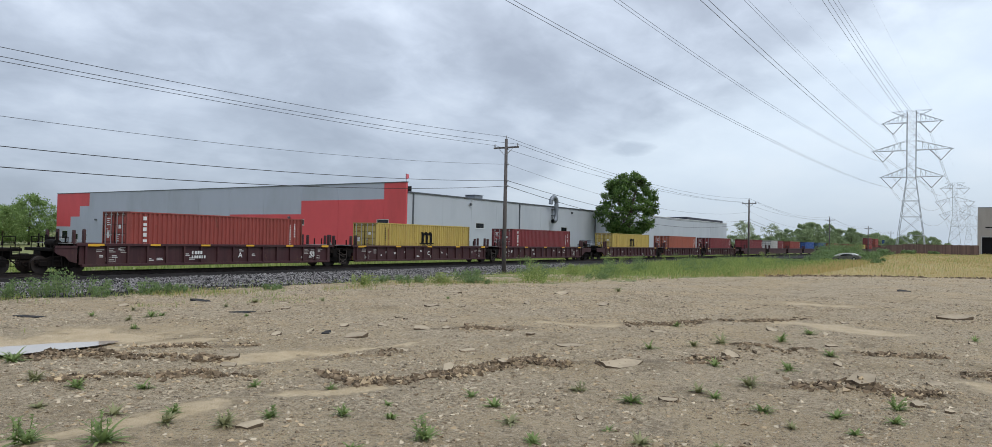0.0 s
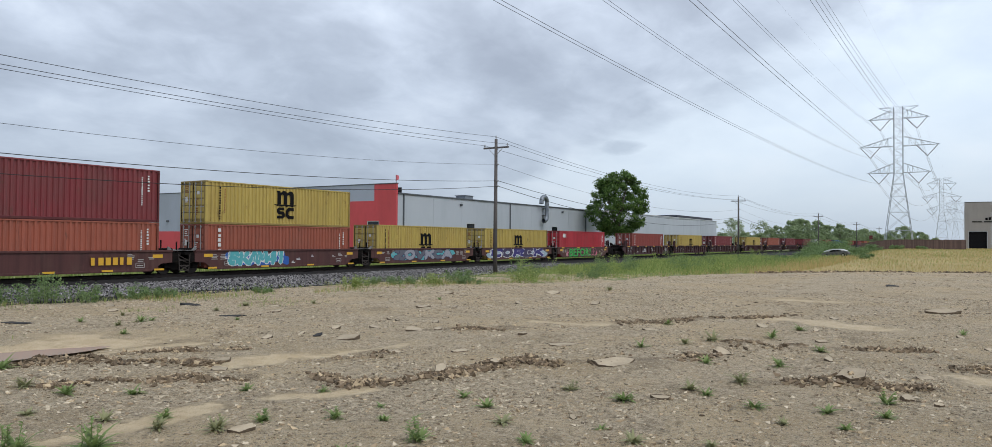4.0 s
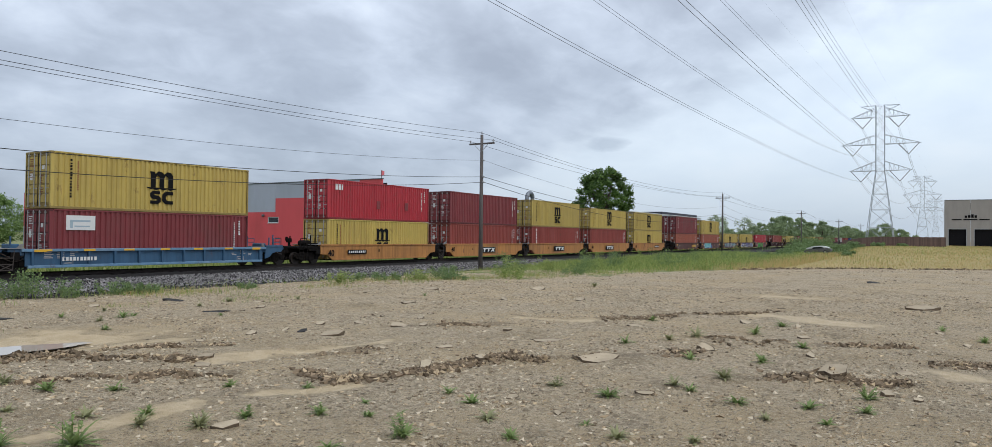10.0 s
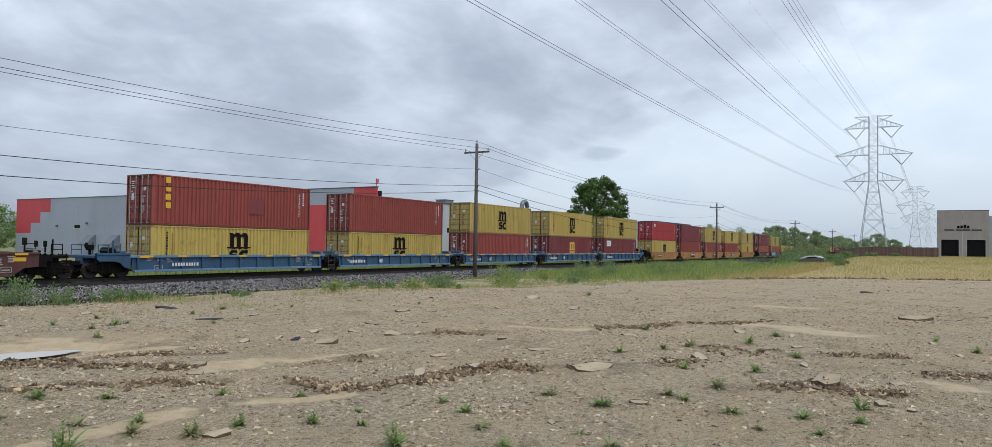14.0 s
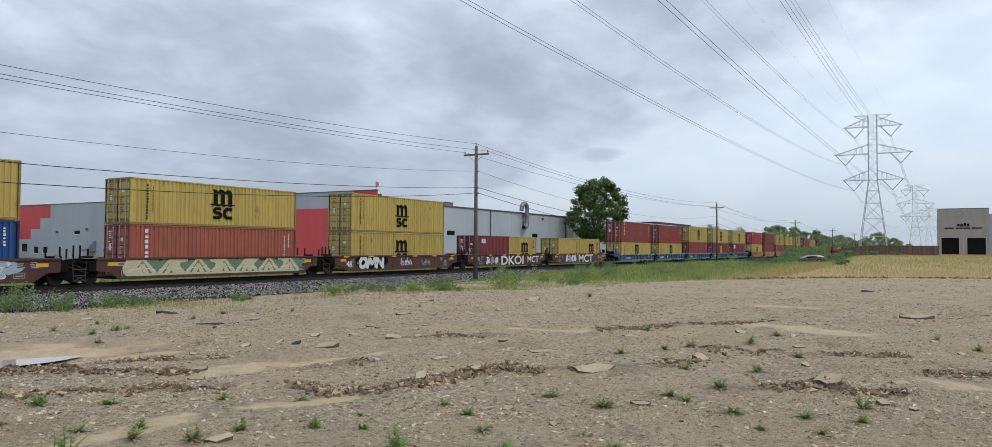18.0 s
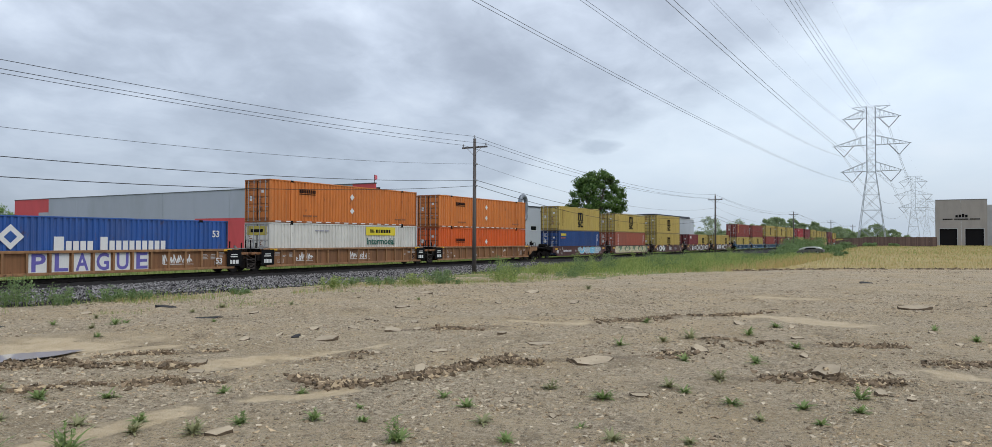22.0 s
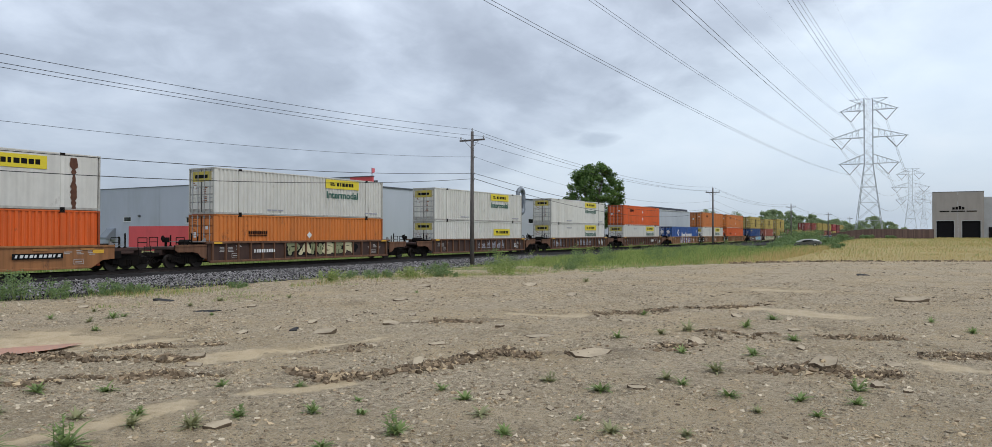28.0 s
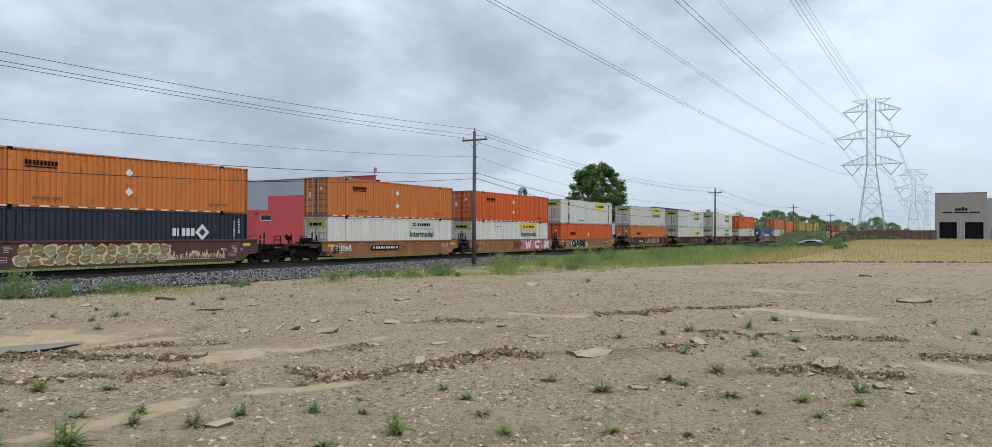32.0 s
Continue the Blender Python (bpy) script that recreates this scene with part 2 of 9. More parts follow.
M = {
    "yellow": paint("faded_yellow_container_paint", (0.53, 0.395, 0.10), 0.55, 0.3, (0.34, 0.23, 0.08)),
    "brick": paint("red_oxide_container_paint", (0.30, 0.058, 0.045), 0.6, 0.35, (0.20, 0.05, 0.035)),
    "maroonbox": paint("dark_red_container_paint", (0.23, 0.037, 0.042), 0.55, 0.3),
    "rust_orange": paint("orange_red_container_paint", (0.38, 0.105, 0.062), 0.6, 0.3),
    "red": paint("bright_red_container_paint", (0.48, 0.03, 0.045), 0.5, 0.2),
    "orange": paint("orange_container_paint", (0.66, 0.20, 0.035), 0.5, 0.3, (0.35, 0.13, 0.04)),
    "deep_orange": paint("deep_orange_container_paint", (0.72, 0.118, 0.012), 0.5, 0.18, (0.35, 0.08, 0.03)),
    "white": paint("off_white_container_paint", (0.70, 0.685, 0.63), 0.5, 0.24, (0.42, 0.39, 0.33), 0.18),
    "blue": paint("dark_blue_container_paint", (0.014, 0.06, 0.22), 0.5, 0.25),
    "midblue": paint("mid_blue_container_paint", (0.024, 0.10, 0.36), 0.5, 0.25),
    "navy": paint("black_navy_container_paint", (0.012, 0.018, 0.035), 0.5, 0.2),
    "greybox": paint("pale_grey_container_paint", (0.55, 0.55, 0.52), 0.55, 0.3),
    "car_maroon": paint("maroon_railcar_paint", (0.056, 0.015, 0.018), 0.65, 0.5, (0.085, 0.045, 0.036), 0.5),
    "car_brown": paint("brown_railcar_paint", (0.092, 0.030, 0.026), 0.65, 0.5, (0.12, 0.07, 0.05), 0.55),
    "car_ochrecar": paint("mustard_orange_railcar_paint", (0.48, 0.21, 0.055), 0.6, 0.65, (0.24, 0.11, 0.05), 0.55),
    "car_rust": paint("rust_brown_railcar_paint", (0.27, 0.125, 0.052), 0.75, 0.7, (0.10, 0.048, 0.03), 0.6),
    # dark rust, deepened to hold the shade of the recessed webs
    "car_rustdark": paint("weathered_rust_recess_shade_railcar_paint", (0.055, 0.028, 0.022), 0.8, 0.6, (0.11, 0.055, 0.032)),
    "car_tan": paint("brown_orange_railcar_paint", (0.33, 0.14, 0.048), 0.65, 0.75, (0.15, 0.066, 0.034), 0.55),
    "car_blue": paint("steel_blue_railcar_paint", (0.035, 0.10, 0.185), 0.6, 0.5, (0.03, 0.04, 0.055)),
    "car_bluechord": paint("chalky_light_blue_railcar_paint", (0.13, 0.25, 0.38), 0.65, 0.5, (0.30, 0.36, 0.42)),
    "running": material("grimy_black_steel", (0.006, 0.0055, 0.0055), 0.85, 0.0, (0.018, 0.013, 0.010), 8, 0.5, (0.045, 0.026, 0.017), 1.5, 0.25, 0.2, 40, spec=0.12),
    "fitting": material("dusty_dark_steel", (0.075, 0.062, 0.055), 0.7, 0.1, (0.04, 0.032, 0.028), 8, 0.5, spec=0.25),
    "wheel": material("worn_wheel_steel", (0.022, 0.018, 0.016), 0.6, 0.3, (0.06, 0.036, 0.025), 8, 0.5),
    "car_ribrust": paint("scaling_rust_railcar_paint", (0.19, 0.088, 0.045), 0.8, 0.8, (0.075, 0.036, 0.024), 0.7),
    "car_ribtan": paint("sun_faded_tan_orange_railcar_paint", (0.36, 0.19, 0.085), 0.75, 0.75, (0.12, 0.058, 0.033), 0.6),
    "galv": material("galvanised_steel", (0.42, 0.43, 0.44), 0.5, 0.7, (0.30, 0.31, 0.32), 10, 0.5),
    "mark_white": material("white_stencil_paint", (0.72, 0.72, 0.70), 0.6, amount=0.3, grain=14),
    "mark_faint": material("worn_white_stencil_paint", (0.46, 0.43, 0.40), 0.7, amount=0.5, grain=14),
    "mark_yellow": material("yellow_reflector_paint", (0.75, 0.42, 0.03), 0.5, amount=0.3, grain=14),
    "mark_black": material("black_stencil_paint", (0.009, 0.009, 0.010), 0.75, amount=0.4, grain=14, spec=0.1),
    "mark_green": material("dark_green_lettering", (0.008, 0.10, 0.07), 0.6, amount=0.3, grain=14),
    "sign_yellow": material("bright_yellow_panel", (0.72, 0.58, 0.025), 0.5, amount=0.25, grain=8),
    "sign_worn": material("scuffed_shaded_yellow_panel", (0.52, 0.42, 0.07), 0.6, amount=0.6, grain=5, stain=(0.25, 0.2, 0.08), stain_scale=2.5, stain_amount=0.6),
    "sign_faded": material("sun_bleached_panel", (0.60, 0.60, 0.50), 0.6, amount=0.5, grain=5),
    "rusted": material("flaking_brown_rust", (0.115, 0.045, 0.025), 0.9, 0.0, (0.05, 0.022, 0.015), 6, 0.8, (0.22, 0.10, 0.05), 3.0, 0.5, bump=0.4),
    "g_violet": material("dark_violet_spray_paint", (0.045, 0.035, 0.19), 0.6, amount=0.4, grain=6),
    "g_blue": material("deep_blue_spray_paint", (0.025, 0.11, 0.42), 0.6, amount=0.4, grain=6),
    "deck_grey": material("worn_pale_grey_steel", (0.22, 0.215, 0.21), 0.6, 0.2, amount=0.5, grain=8),
    "g_green": material("green_spray_paint", (0.05, 0.42, 0.08), 0.6, amount=0.4, grain=6),
    "g_pink": material("pink_spray_paint", (0.62, 0.17, 0.25), 0.6, amount=0.4, grain=6),
    "g_purple": material("purple_spray_paint", (0.14, 0.12, 0.42), 0.6, amount=0.4, grain=6),
    "g_teal": material("teal_spray_paint", (0.10, 0.42, 0.45), 0.6, amount=0.4, grain=6),
    "g_cyan": material("light_blue_spray_paint", (0.16, 0.50, 0.68), 0.6, amount=0.4, grain=6),
    "g_grey": material("silver_grey_spray_paint", (0.34, 0.34, 0.38), 0.6, amount=0.4, grain=6),
    "g_cream": material("cream_spray_paint", (0.60, 0.54, 0.33), 0.6, amount=0.4, grain=6),
    "g_mint": material("pale_mint_spray_paint", (0.42, 0.60, 0.50), 0.6, amount=0.4, grain=6),
    "g_slate": material("pale_blue_grey_spray_paint", (0.36, 0.46, 0.52), 0.6, amount=0.4, grain=6),
    "lift_brown": material("faded_brown_stencil_paint", (0.26, 0.09, 0.03), 0.6, amount=0.4, grain=14),
    "g_dusk": material("dark_purple_spray_paint", (0.055, 0.04, 0.10), 0.6, amount=0.4, grain=6),
    "g_ash": material("slate_grey_spray_paint", (0.13, 0.13, 0.16), 0.6, amount=0.4, grain=6),
    "g_moss": material("moss_green_spray_paint", (0.15, 0.22, 0.13), 0.6, amount=0.4, grain=6),
    "g_rose": material("deep_rose_spray_paint", (0.50, 0.08, 0.13), 0.6, amount=0.4, grain=6),
    "g_khaki": material("khaki_spray_paint", (0.24, 0.17, 0.07), 0.6, amount=0.4, grain=6),
    "g_olive": material("olive_spray_paint", (0.26, 0.27, 0.14), 0.6, amount=0.4, grain=6),
    "rail": material("rusty_rail_steel", (0.018, 0.012, 0.010), 0.8, 0.0, (0.05, 0.035, 0.03), 10, 0.6),
    "tie": material("creosoted_tie_timber", (0.016, 0.013, 0.012), 0.85, amount=0.5, grain=9, stretch=(3, 0.6, 3), bump=0.4, vary=0.2),
}
# scuffed rail tones; their darkness also paints the shade of seams and door grooves
for key in ("yellow", "brick", "maroonbox", "rust_orange", "red", "orange", "deep_orange", "white", "blue", "midblue", "navy", "greybox"):
    tone = M[key].name
    rgb = {"yellow": (0.30, 0.22, 0.065), "brick": (0.17, 0.04, 0.028), "maroonbox": (0.11, 0.02, 0.022), "rust_orange": (0.24, 0.065, 0.04), "red": (0.24, 0.018, 0.024), "orange": (0.34, 0.105, 0.025),
           "deep_orange": (0.34, 0.065, 0.015), "white": (0.46, 0.45, 0.41), "blue": (0.008, 0.025, 0.08), "midblue": (0.012, 0.04, 0.12), "navy": (0.008, 0.01, 0.018), "greybox": (0.28, 0.28, 0.26)}[key]
    M[key + "_rail"] = material("scuffed_shaded_" + tone, rgb, 0.7, 0.0, tuple(c * 0.6 for c in rgb), 5.0, 0.6, RUST, 1.2, 0.35)

# ---- building helpers ----


def mesh_of(name, bm, *mats, smooth=False):
    me = bpy.data.meshes.new(name)
    bm.to_mesh(me)
    bm.free()
    for m in mats:
        me.materials.append(m)
    if smooth:
        me.polygons.foreach_set("use_smooth", [True] * len(me.polygons))
    return me


def raw_mesh(name, verts, faces, *mats, smooth=False, index=None):
    me = bpy.data.meshes.new(name)
    me.from_pydata([tuple(v) for v in verts], [], [tuple(f) for f in faces])
    for m in mats:
        me.materials.append(m)
    if index is not None:
        me.polygons.foreach_set("material_index", index)
    if smooth:
        me.polygons.foreach_set("use_smooth", [True] * len(me.polygons))
    me.update()
    return me


def put(name, me, parent=None, at=None, label=""):
    """Links one mesh as an object of its own under a thing or part."""
    ob = new(name, me)
    if parent is not None:
        ob.parent = parent
    if at is not None:
        ob.matrix_basis = at if isinstance(at, Matrix) else Matrix.Translation(at)
    if label:
        tagged(ob, label)
    if name in ("stencil", "woody_stem", "body_bracing", "reflective_tape", "data_rows"):
        tagged(ob, kind="stuff")
    return ob


def part(name, bm, mat, parent, label="", at=None, smooth=False):
    return put(name, mesh_of(name, bm, mat, smooth=smooth), parent, at, label)


def thing(name, label, category, group="", at=None, kind=""):
    ob = tagged(new(name), label, category, group, kind)
    ob.empty_display_size = 0.2
    if at is not None:
        ob.matrix_basis = at if isinstance(at, Matrix) else Matrix.Translation(at)
    return ob


def box(bm, lo, hi, bevel=0.0):
    """Adds a box between two corners, with chamfered edges."""
    c = [(a + b) / 2 for a, b in zip(lo, hi)]
    d = [abs(b - a) for a, b in zip(lo, hi)]
    r = bmesh.ops.create_cube(bm, size=1.0, matrix=Matrix.Translation(c) @ Matrix.Diagonal((*d, 1)))
    if bevel:
        bmesh.ops.bevel(bm, geom=list(dict.fromkeys(e for v in r["verts"] for e in v.link_edges)), offset=min(bevel, min(d) * 0.45), segments=1, affect="EDGES")
    return bm


def boxes(*pairs, bevel=0.0):
    bm = bmesh.new()
    for lo, hi in pairs:
        box(bm, lo, hi, bevel)
    return bm


def rod(bm, a, b, r, sides=6, r2=None):
    """Adds a round bar from a to b."""
    a, b = Vector(a), Vector(b)
    d = b - a
    m = Matrix.Translation((a + b) / 2) @ d.to_track_quat("Z", "Y").to_matrix().to_4x4()
    bmesh.ops.create_cone(bm, cap_ends=True, segments=sides, radius1=r, radius2=r if r2 is None else r2, depth=d.length, matrix=m)
    return bm


def rods(r, *pairs, sides=6):
    bm = bmesh.new()
    for a, b in pairs:
        rod(bm, a, b, r, sides)
    return bm


def prism(profile, y0, y1):
    """A plate: a profile in x and z, drawn out from y0 to y1."""
    bm = bmesh.new()
    n = len(profile)
    va = [bm.verts.new((x, y0, z)) for x, z in profile]
    vb = [bm.verts.new((x, y1, z)) for x, z in profile]
    bm.faces.new(va)
    bm.faces.new(vb[::-1])
    for i in range(n):
        bm.faces.new((va[i], vb[i], vb[(i + 1) % n], va[(i + 1) % n]))
    bmesh.ops.recalc_face_normals(bm, faces=bm.faces)
    return bm


@lru_cache(None)
def letters(text, size, mat, width=0.0):
    """Raised lettering, its base line's middle at the origin, in the plane that faces -y."""
    cu = bpy.data.curves.new("lettering", "FONT")
    cu.body, cu.size, cu.extrude, cu.align_x, cu.offset = text, size, 0.002, "CENTER", 0.022 * size
    cu.resolution_u = 3
    ob = bpy.data.objects.new("lettering", cu)
    scene.collection.objects.link(ob)
    me = bpy.data.meshes.new_from_object(ob.evaluated_get(bpy.context.evaluated_depsgraph_get()))
    bpy.data.objects.remove(ob)
    me.transform(Matrix.Rotation(radians(90), 4, "X"))
    if width:
        xs = [v.co.x for v in me.vertices]
        me.transform(Matrix.Diagonal((width / (max(xs) - min(xs)), 1, 1, 1)))
    me.materials.clear()
    me.materials.append(M[mat])
    return me

# ---- the train ----
TRACK_Y, RAIL_Z = 39.2, 0.40
CW, CH = 2.44, 2.896           # container width and height
FT40, FT53, FT20 = 12.192, 16.154, 6.058


@lru_cache(None)
def corrugated(length, height, colour, pitch=0.278, depth=0.064):
    """A pressed steel side wall along x, outside towards -y, between the posts and rails."""
    n = max(4, int(round((length - 0.3) / pitch)))
    x0, step = 0.15, (length - 0.3) / n
    xs, ys = [], []
    for i in range(n):
        for f, y in ((0.0, 0.0), (0.36, 0.0), (0.5, depth), (0.86, depth)):
            xs.append(x0 + (i + f) * step)
            ys.append(y)
    xs.append(x0 + n * step)
    ys.append(0.0)
    v = [(x, y, z) for z in (0.13, height - 0.07) for x, y in zip(xs, ys)]
    k = len(xs)
    f = [(i, i + 1, k + i + 1, k + i) for i in range(k - 1)]
    return raw_mesh("side_wall", v, f, M[colour])


@lru_cache(None)
def slab_mesh(name, lo, hi, colour, bevel=0.008):
    return mesh_of(name, boxes((lo, hi), bevel=bevel), M[colour])


@lru_cache(None)
def roof_mesh(length, colour):
    n = int(length / 0.35)
    v, f = [], []
    for i in range(n + 1):
        x = length * i / n
        z = -0.012 if i % 2 else -0.03
        v += [(x, 0.05, z), (x, CW - 0.05, z)]
    f = [(2 * i, 2 * i + 2, 2 * i + 3, 2 * i + 1) for i in range(n)]
    return raw_mesh("roof", v, f, M[colour])


@lru_cache(None)
def door_mesh(height, colour):
    bm = boxes(((-0.03, 0.02, 0.14), (0.0, 1.13, height - 0.12)), bevel=0.006)
    # base plate in the darker tone: shade of the grooves between panels, by colour
    for face_ in bm.faces:
        face_.material_index = 1
    for i in range(5):
        z = 0.3 + i * (height - 0.5) / 5
        box(bm, (-0.05, 0.1, z), (-0.02, 1.05, z + (height - 0.9) / 5), 0.012)
    return mesh_of("door", bm, M[colour], M[colour + "_rail"])


@lru_cache(None)
def rod_mesh(height):
    bm = rods(0.022, ((-0.085, 0, 0.08), (-0.085, 0, height - 0.06)), sides=6)
    for z in (0.1, 0.7, height * 0.55, height - 0.2):
        box(bm, (-0.1, -0.05, z), (-0.03, 0.05, z + 0.06))
    box(bm, (-0.115, -0.28, 1.0), (-0.09, 0.02, 1.035))
    return mesh_of("lock_rod", bm, M["galv"])


@lru_cache(None)
def data_mesh(mat, seed):
    """Rows of unreadable weight figures on a door."""
    r = random.Random(seed)
    return bars(tuple((r.uniform(0, 0.08), -i * 0.115, r.uniform(0.15, 0.4), 0.05) for i in range(9) if i != 4), mat)


@lru_cache(None)
def casting_mesh(colour):
    return mesh_of("corner_casting", boxes(((-0.004, -0.006, 0), (0.178, 0.156, 0.118)), bevel=0.012), M[colour])


@lru_cache(None)
def stacking_mesh(height, colour):
    """The post inset from a long container's end, with its black castings at top and bottom."""
    bm = boxes(((-0.09, -0.004, 0.13), (0.09, 0.08, height - 0.08)), bevel=0.006)
    old = set(bm.faces)
    for z in (-0.006, height - 0.13):
        box(bm, (-0.13, -0.012, z), (0.13, 0.15, z + 0.14), 0.012)
    for f_ in bm.faces:
        f_.material_index = 0 if f_ in old else 1
    return mesh_of("stacking_post", bm, M[colour], M["running"])


@lru_cache(None)
def emblem(kind):
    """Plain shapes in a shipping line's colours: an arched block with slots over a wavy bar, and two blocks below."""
    mat = M["mark_yellow" if kind == "yellow" else "mark_black"]
    k = 1.12

    def shape(pts, k=k):
        return mesh_of("emblem", prism([(x * k, z * k) for x, z in pts], -0.004, 0), mat)

    arch = shape([(-0.62, 0), (-0.34, 0), (-0.34, 0.5), (-0.27, 0.61), (-0.14, 0.54), (-0.14, 0), (0.13, 0), (0.13, 0.5), (0.2, 0.61), (0.35, 0.54), (0.35, 0), (0.63, 0), (0.63, 0.62), (0.52, 0.78), (0.32, 0.82), (0.13, 0.69), (0.0, 0.79), (-0.2, 0.82), (-0.36, 0.69), (-0.42, 0.79), (-0.68, 0.79), (-0.62, 0.66)])
    bar = shape([(-0.84, 0.0), (-0.8, -0.06)] + [(-0.6 + i * 0.1, -0.10 + 0.035 * math.sin(i * 1.6)) for i in range(13)] + [(0.8, -0.06), (0.84, 0.0), (0.6, -0.005), (-0.6, -0.005)])
    out = [(arch, 0, 0), (bar, 0, 0)]
    if kind:
        left = shape([(-0.25, 0), (0.12, 0), (0.25, 0.1), (0.25, 0.26), (0.15, 0.36), (-0.08, 0.38), (-0.08, 0.43), (0.22, 0.43), (0.2, 0.56), (-0.14, 0.56), (-0.26, 0.46), (-0.26, 0.32), (-0.16, 0.22), (0.08, 0.2), (0.08, 0.14), (-0.25, 0.14)], 1.3)
        right = shape([(-0.12, 0), (0.26, 0), (0.26, 0.15), (-0.02, 0.15), (-0.09, 0.22), (-0.09, 0.34), (-0.02, 0.41), (0.26, 0.41), (0.26, 0.56), (-0.12, 0.56), (-0.27, 0.42), (-0.27, 0.14)], 1.3)
        out += [(left, -0.38, -0.93), (right, 0.38, -0.93)]
    else:
        low = shape([(-0.5, -0.32), (-0.42, -0.22), (-0.2, -0.22), (-0.1, -0.32)])
        out += [(low, 0, 0), (low, 0.66, 0)]
    return out


@lru_cache(None)
def bars(rows, mat):
    """Small unreadable stencilling: bars (x, z, width, height)."""
    bm = bmesh.new()
    for x, z, w, h in rows:
        box(bm, (x, -0.003, z), (x + w, 0, z + h))
    return mesh_of("stencil", bm, M[mat])


@lru_cache(None)
def column_bars(n, size, mat, seed):
    r = random.Random(seed)
    return bars(tuple((-size / 2 * r.uniform(0.8, 1), -i * size * 1.35, size * r.uniform(0.8, 1.05), size * 0.95 * r.choice((1, 0.7, 1))) for i in range(n)), mat)


@lru_cache(None)
def diamond(mat, size=0.22):
    return mesh_of("placard", prism([(-size, 0), (0, -size), (size, 0), (0, size)], -0.004, 0), M[mat])


NAMES = {"yellow": "faded mustard yellow", "brick": "red oxide", "maroonbox": "dark red", "rust_orange": "faded orange-red", "red": "bright red",
         "orange": "orange", "deep_orange": "deep orange", "white": "off-white", "blue": "dark blue", "midblue": "blue", "navy": "black-navy", "greybox": "pale grey"}


def container(length, colour, marks=(), level="lower", near=True, tall=CH):
    """A steel freight container: origin at its rear end's near bottom corner, x forwards, the lettered side towards -y."""
    feet = {FT40: "forty-foot", FT53: "fifty-three-foot", FT20: "twenty-foot"}[length]
    where = "in a well car" if level == "lower" else "stacked on top"
    ob = thing("shipping_container", f"{NAMES[colour]} {feet} corrugated container {where}", "container", "containers on the train")
    CH = tall
    pitch = 0.278 if length != FT53 else 0.31
    plate = any(m[0] == "streak" for m in marks)
    put("side_wall", corrugated(length, CH, colour, 1.22 if plate else pitch, 0.006 if plate else 0.064), ob, (0, 0.012, 0))
    put("side_wall", corrugated(length, CH, colour, pitch), ob, pose(length, CW - 0.012, 0, 0, 0, 180))
    put("roof", roof_mesh(length, colour), ob, (0, 0, CH))
    put("floor", slab_mesh("floor", (0.05, 0.05, 0.06), (length - 0.05, CW - 0.05, 0.14), colour), ob)
    put("front_wall", corrugated(CW, CH, colour, 0.25), ob, pose(length - 0.012, 0, 0, 0, 0, 90))
    for x in (0, length - 0.16):
        for y in (0, CW - 0.09):
            put("corner_post", slab_mesh("corner_post", (0, 0, 0.118), (0.16 if not x else 0.1, 0.09, CH - 0.118), colour + ("_rail" if x else "")), ob, (x + (0.06 if x else 0), y, 0))
    for y in (0, CW - 0.06):
        put("bottom_rail", slab_mesh("bottom_rail", (0.178, 0, 0), (length - 0.178, 0.06, 0.13), colour + "_rail"), ob, (0, y, 0))
        put("top_rail", slab_mesh("top_rail", (0.178, 0, 0), (length - 0.178, 0.06, 0.075), colour), ob, (0, y, CH - 0.075))
    for x in (0, length - 0.12):
        put("end_sill", slab_mesh("end_sill", (0, 0.156, 0), (0.12, CW - 0.156, 0.13), colour + "_rail"), ob, (x, 0, 0))
        put("end_header", slab_mesh("end_header", (0, 0.156, 0), (0.12, CW - 0.156, 0.11), colour + "_rail"), ob, (x, 0, CH - 0.11))
    if length == FT53:
        for x in (1.98, length - 1.98):
            put("stacking_post", stacking_mesh(CH, colour), ob, (x, 0, 0))
    cm = casting_mesh(colour + "_rail")
    for z, rx in ((0, 0), (CH, 180)):
        for x, y, rz in ((0, 0, 0), (length, 0, 90), (length, CW, 180), (0, CW, 270))[:4 if near else 2]:
            put("corner_casting", cm, ob, pose(x, y, z, rx, 0, rz if rx == 0 else rz + 90))
    for side in (0, 1):
        d = put("door", door_mesh(CH, colour), ob, (0.05, 0.09 + side * 1.13, 0))
        if near and colour == "white" and not side:
            sp = put("sign_panel", slab_mesh("sign_panel", (-0.062, -0.95, 0), (-0.05, 0.95, 0.62), "sign_worn"), d, (0, 1.13, CH - 0.86), "yellow sign panel on the doors")
            put("emblem", slab_mesh("emblem", (-0.066, -0.6, 0.2), (-0.0621, 0.6, 0.42), "mark_black"), sp)
        if near:
            for y in (0.28, 0.82):
                put("lock_rod", rod_mesh(CH), d, (0, y, 0), "galvanised lock rod")
            put("door_gasket", slab_mesh("door_gasket", (-0.052, 1.09, 0.14), (-0.001, 1.13, CH - 0.12), "mark_black", 0.0), d)
            put("stencil", data_mesh("lift_brown" if colour in ("yellow", "white", "orange", "deep_orange", "greybox") else "mark_white", side), d, pose(-0.058, 0.78 if side else 0.95, CH * (0.86 if side else 0.56), 0, 0, -90))
            put("label_sheet", bars(((0, 0, 0.24, 0.34 if side else 0.2),), "mark_white"), d, pose(-0.058, 0.72, CH * (0.5 if side else 0.68), 0, 0, -90), "white label sheet")
    for m in marks:
        mark(ob, length, tall, *m)
    return ob


